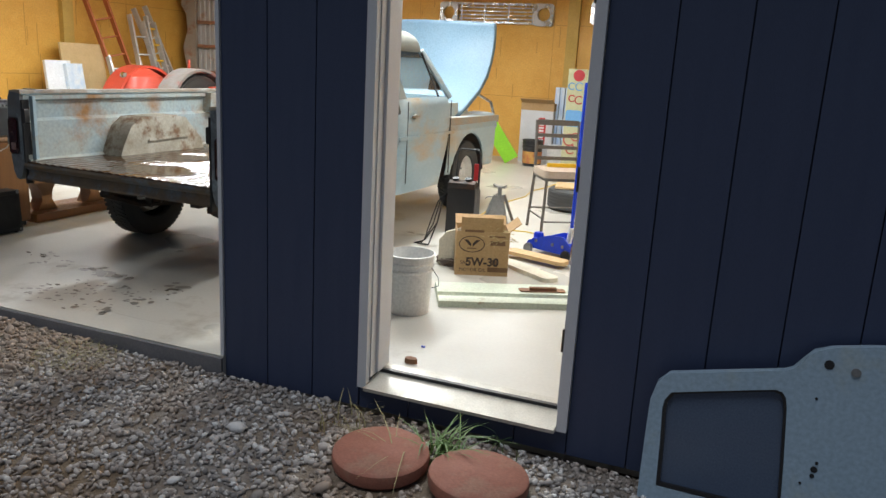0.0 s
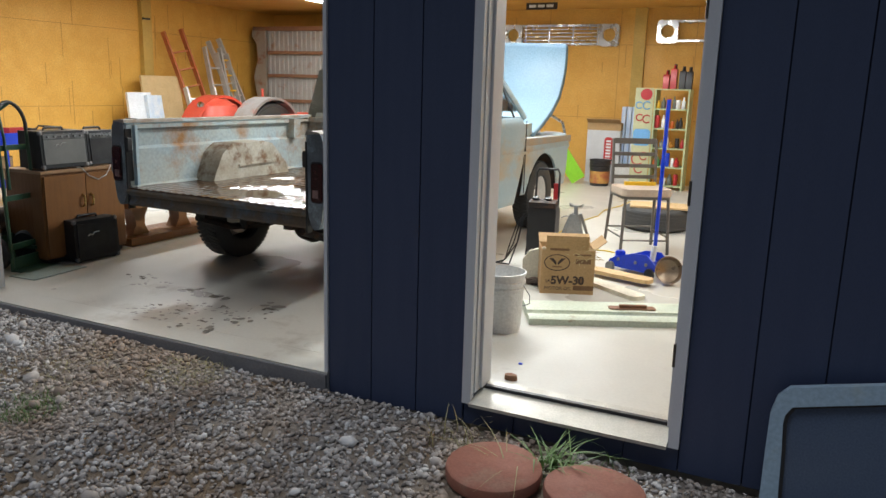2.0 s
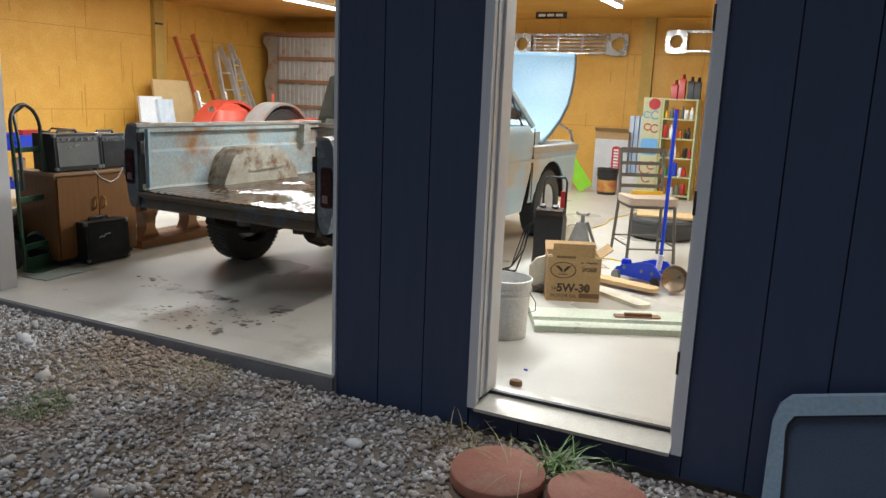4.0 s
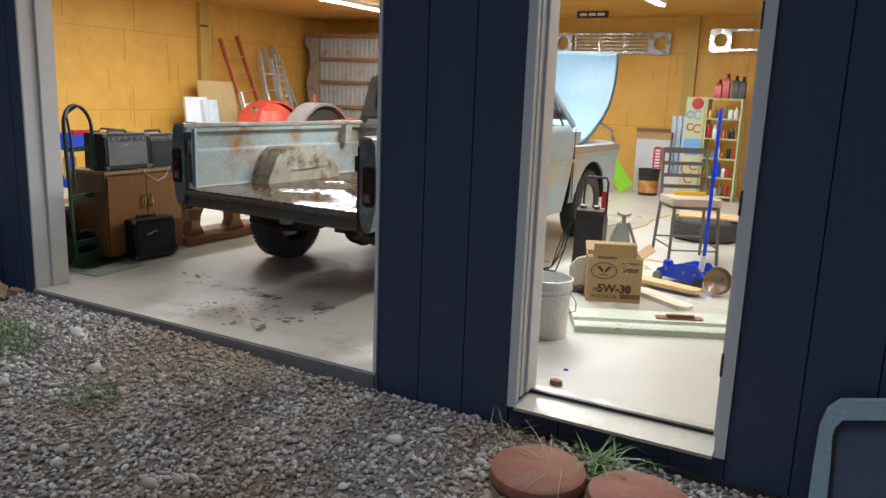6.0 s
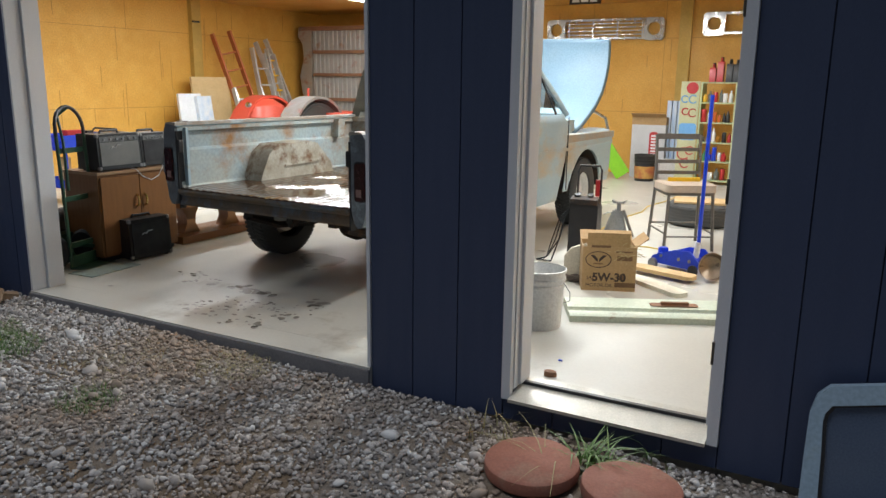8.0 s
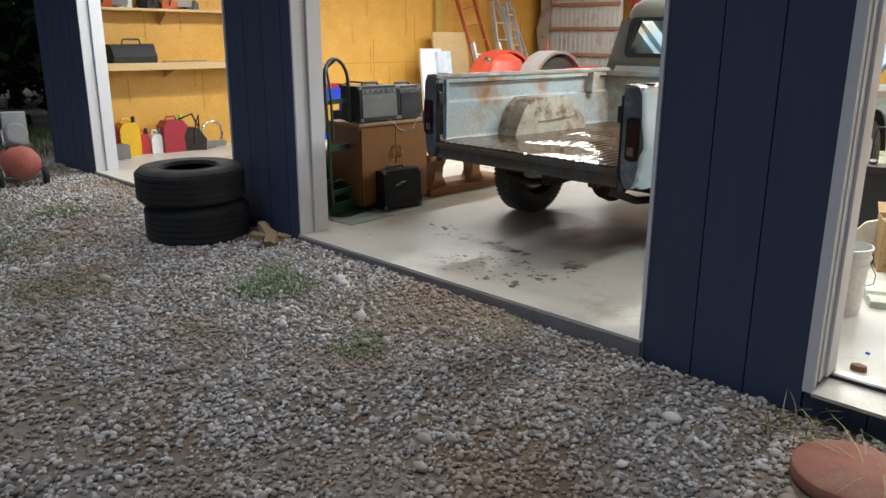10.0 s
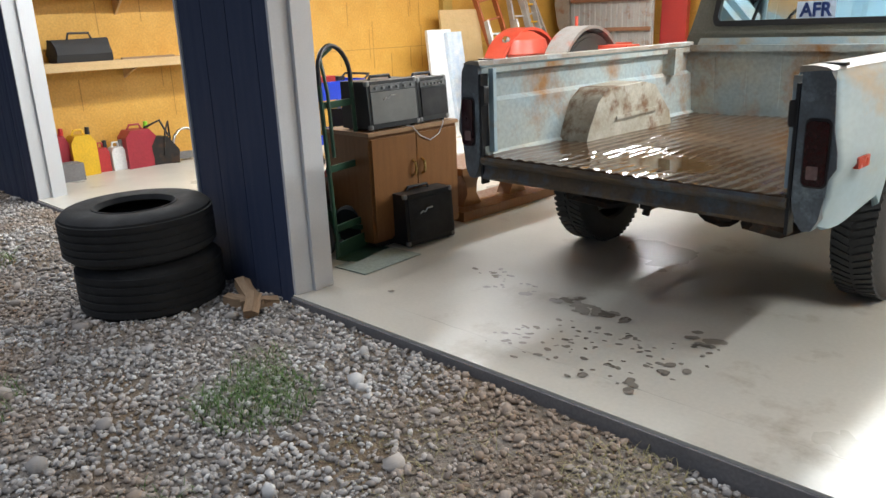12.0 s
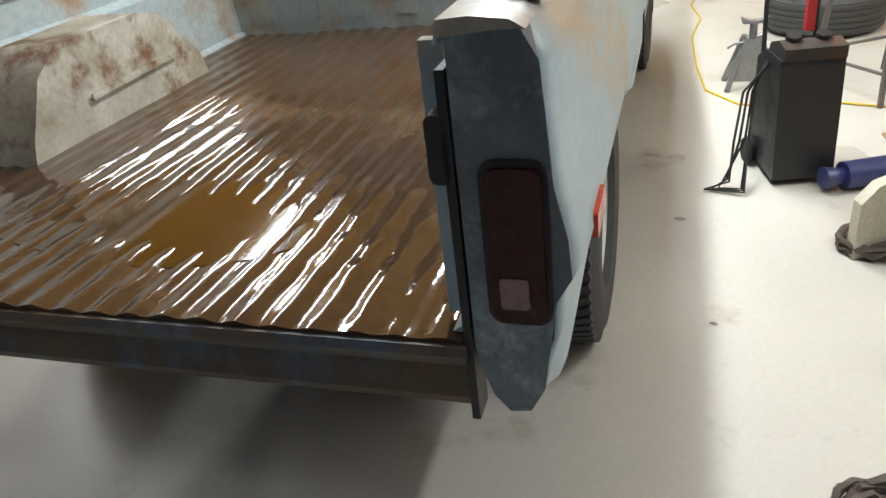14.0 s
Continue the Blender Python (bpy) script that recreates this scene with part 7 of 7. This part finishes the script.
def scatter(name, label, x0, x1, y0, y1, per_m2, lo, hi, seed, sink=0.25):
    r = np.random.RandomState(seed)
    N = int((x1 - x0) * (y1 - y0) * per_m2)
    xs, ys = r.uniform(x0, x1, N), r.uniform(y0, y1, N)
    size = lo * (hi / lo) ** (r.rand(N) ** 1.9)
    q = r.normal(size=(N, 4))
    q /= np.linalg.norm(q, axis=1)[:, None]
    V, keep = [], 0
    for i in range(N):
        x, y, s = xs[i], ys[i], size[i]
        if r.rand() < 0.62 * bare(x, y) and s > lo * 1.1:
            s *= 0.55
        if (x + 1.095) ** 2 + (y - 2.31) ** 2 < 0.045 or (x + 0.68) ** 2 + (y - 2.33) ** 2 < 0.045:
            continue
        w, a, b, c = q[i]
        R = np.array([[1 - 2 * (b * b + c * c), 2 * (a * b - c * w), 2 * (a * c + b * w)], [2 * (a * b + c * w), 1 - 2 * (a * a + c * c), 2 * (b * c - a * w)], [2 * (a * c - b * w), 2 * (b * c + a * w), 1 - 2 * (a * a + b * b)]])
        shape = ICO_V * (1 + 0.22 * r.uniform(-1, 1, (12, 1))) * np.array([1.25, 0.95, 0.7])
        v = shape @ R.T * s / 2
        v[:, 2] *= 0.85
        v += np.array([x, y, ground_z(x, y) + s * sink])
        V.append(v)
    V = np.concatenate(V)
    k = len(V) // 12
    F = (np.array(ICO_F)[None] + 12 * np.arange(k)[:, None, None]).reshape(-1, 3)
    me = bpy.data.meshes.new(name)
    me.vertices.add(len(V))
    me.vertices.foreach_set("co", V.ravel())
    me.loops.add(len(F) * 3)
    me.loops.foreach_set("vertex_index", F.ravel())
    me.polygons.add(len(F))
    me.polygons.foreach_set("loop_start", np.arange(0, len(F) * 3, 3))
    me.polygons.foreach_set("loop_total", np.full(len(F), 3))
    me.update()
    me.validate()
    me.materials.append(M_STONE)
    return tagged(new(name, me), label, "gravel", kind="stuff")


scatter("gravel", "loose grey crushed stone covering the yard", -6.6, 0.9, 0.7, 2.70, 2300, 0.016, 0.036, 4)
scatter("gravel", "loose grey crushed stone covering the yard", -10.5, -6.6, 0.2, 2.70, 1100, 0.02, 0.04, 5)
scatter("gravel", "loose grey crushed stone covering the yard", -8.0, 0.9, -0.6, 0.7, 1500, 0.018, 0.04, 6)
scatter("gravel", "larger pale stones lying on the crushed stone", -7.0, 0.8, 0.7, 2.60, 9, 0.05, 0.09, 7, 0.2)

# ---- weeds and grass ----
M_GRASS = surface("grass_blade", (0.085, 0.17, 0.035), 0.6, second=(0.13, 0.19, 0.05), scale=8, bump=0)
M_DRYGRASS = surface("dry_grass", (0.34, 0.29, 0.14), 0.7, second=(0.26, 0.24, 0.10), scale=8, bump=0)


def blades(name, label, x, y, count, spread, height, width, mat, seed, droop=0.6, kind=""):
    r = random.Random(seed)
    bm = B()
    for k in range(count):
        a, d = r.uniform(0, 6.28), spread * r.random() ** 0.6
        bx_, by_ = d * math.cos(a), d * math.sin(a)
        lean = r.uniform(0, 6.28)
        h, w = height * r.uniform(0.45, 1.1), width * r.uniform(0.6, 1.2)
        dirv = Vector((math.cos(lean), math.sin(lean), 0))
        side = Vector((-dirv.y, dirv.x, 0))
        gz = ground_z(x + bx_, y + by_) - ground_z(x, y)
        prev = None
        for i in range(5):
            t = i / 4
            c = Vector((bx_, by_, gz)) + dirv * h * droop * t * t * 1.1 + Vector((0, 0, h * (t - 0.55 * droop * t * t)))
            ww = w * (1 - t) ** 0.7 / 2 + 0.0003
            cur = (bm.verts.new(c - side * ww), bm.verts.new(c + side * ww + Vector((0, 0, 0.15 * ww))))
            if prev:
                bm.faces.new((prev[0], prev[1], cur[1], cur[0]))
            prev = cur
    return one(name, bm, mat, label, "grass", kind=kind or "stuff", m=pose(x, y, ground_z(x, y)))


blades("weed", "green broad-bladed weed growing at the doorway", -0.90, 2.50, 52, 0.09, 0.25, 0.012, M_GRASS, 1, 0.9)
blades("weed", "dry weed blades fallen over the stepping stone", -1.04, 2.36, 12, 0.05, 0.3, 0.006, M_DRYGRASS, 2, 1.3)
blades("weed", "sparse dry weed at the wall foot", -1.41, 2.55, 22, 0.12, 0.18, 0.006, M_DRYGRASS, 3, 0.6)
blades("weed", "sparse weed at the wall foot", -0.68, 2.62, 10, 0.10, 0.16, 0.006, M_GRASS, 4, 0.7)
for i, (x, y, c, s, h) in enumerate(((-4.35, 2.0, 700, 0.26, 0.09), (-3.28, 1.82, 300, 0.16, 0.06), (-7.45, 1.80, 260, 0.25, 0.12), (-6.5, 1.08, 420, 0.45, 0.09), (-6.9, 0.85, 400, 0.5, 0.09), (-5.3, 1.05, 420, 0.36, 0.07), (-7.9, 1.2, 300, 0.45, 0.1), (-4.0, 1.35, 90, 0.2, 0.05), (-4.62, 2.2, 120, 0.15, 0.07), (-8.6, 1.3, 300, 0.5, 0.1))):
    blades("grass_tuft", "patch of thin green grass in the gravel", x, y, c, s, h, 0.004, M_GRASS, 30 + i, 0.7)
blades("grass_tuft", "dry brown grass and roots by the slab edge", -2.95, 2.5, 240, 0.22, 0.06, 0.003, M_DRYGRASS, 60, 1.2)
blades("grass_tuft", "dry brown grass and roots by the slab edge", -3.6, 2.2, 200, 0.35, 0.05, 0.003, M_DRYGRASS, 61, 1.3)

# ---- dark trees beyond the yard ----
M_BARK = surface("dark_bark", (0.06, 0.045, 0.035), 0.9, scale=8, bump=0.5)
# leaves far darker than real foliage, no gloss: night's dark is in the colour
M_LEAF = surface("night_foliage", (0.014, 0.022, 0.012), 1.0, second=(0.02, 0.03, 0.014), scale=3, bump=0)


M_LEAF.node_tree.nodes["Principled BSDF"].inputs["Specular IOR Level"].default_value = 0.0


def tree(x, y, H, R, seed):
    r = random.Random(seed)
    t = thing("tree", "dark leafy tree at the edge of the yard by night", "tree", pose(x, y, ground_z(x, y)), "trees beyond the yard")
    bm = B()
    pipe(bm, [(0, 0, -0.1), (0.05, 0, H * 0.2), (0.0, 0.1, H * 0.45), (0.1, 0.1, H * 0.75)], 0.14, 8)
    for k in range(6):
        a = r.uniform(0, 6.28)
        z = H * r.uniform(0.2, 0.6)
        rod(bm, (0, 0.05, z), (R * 0.6 * math.cos(a), R * 0.6 * math.sin(a), z + H * 0.2), 0.06, 6, 0.015)
    part("trunk", bm, M_BARK, t)
    verts, faces = [], []
    clumps = [(r.gauss(0, R * 0.45), r.gauss(0, R * 0.45), H * r.uniform(0.12, 1.0), R * r.uniform(0.2, 0.45)) for k in range(22)]
    for k in range(4200):
        cx, cy, cz, cr_ = r.choice(clumps)
        p = Vector((cx, cy, cz)) + Vector((r.gauss(0, 1), r.gauss(0, 1), r.gauss(0, 0.8))) * cr_ * 0.6
        if p.z < 0.05:
            continue
        u = Vector((r.gauss(0, 1), r.gauss(0, 1), r.gauss(0, 1))).normalized()
        v = u.cross(Vector((r.gauss(0, 1), r.gauss(0, 1), r.gauss(0, 1)))).normalized()
        s = r.uniform(0.08, 0.17)
        b0 = len(verts)
        verts.extend([tuple(p - u * s), tuple(p + v * s * 0.5), tuple(p + u * s), tuple(p - v * s * 0.5)])
        faces.append((b0, b0 + 1, b0 + 2, b0 + 3))
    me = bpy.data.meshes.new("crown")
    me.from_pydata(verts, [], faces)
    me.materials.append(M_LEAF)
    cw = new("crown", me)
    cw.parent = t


for i in range(9):
    tree(-15.5 - 3.2 * (i % 3) + 0.7 * math.sin(i * 3), -3.5 + 2.1 * i, 5.0 + 1.3 * math.sin(i * 5), 2.4, 70 + i)
blades("tall_grass", "dark uncut grass along the yard edge", -12.6, 1.6, 2200, 2.2, 0.35, 0.01, M_GRASS, 90, 0.6)
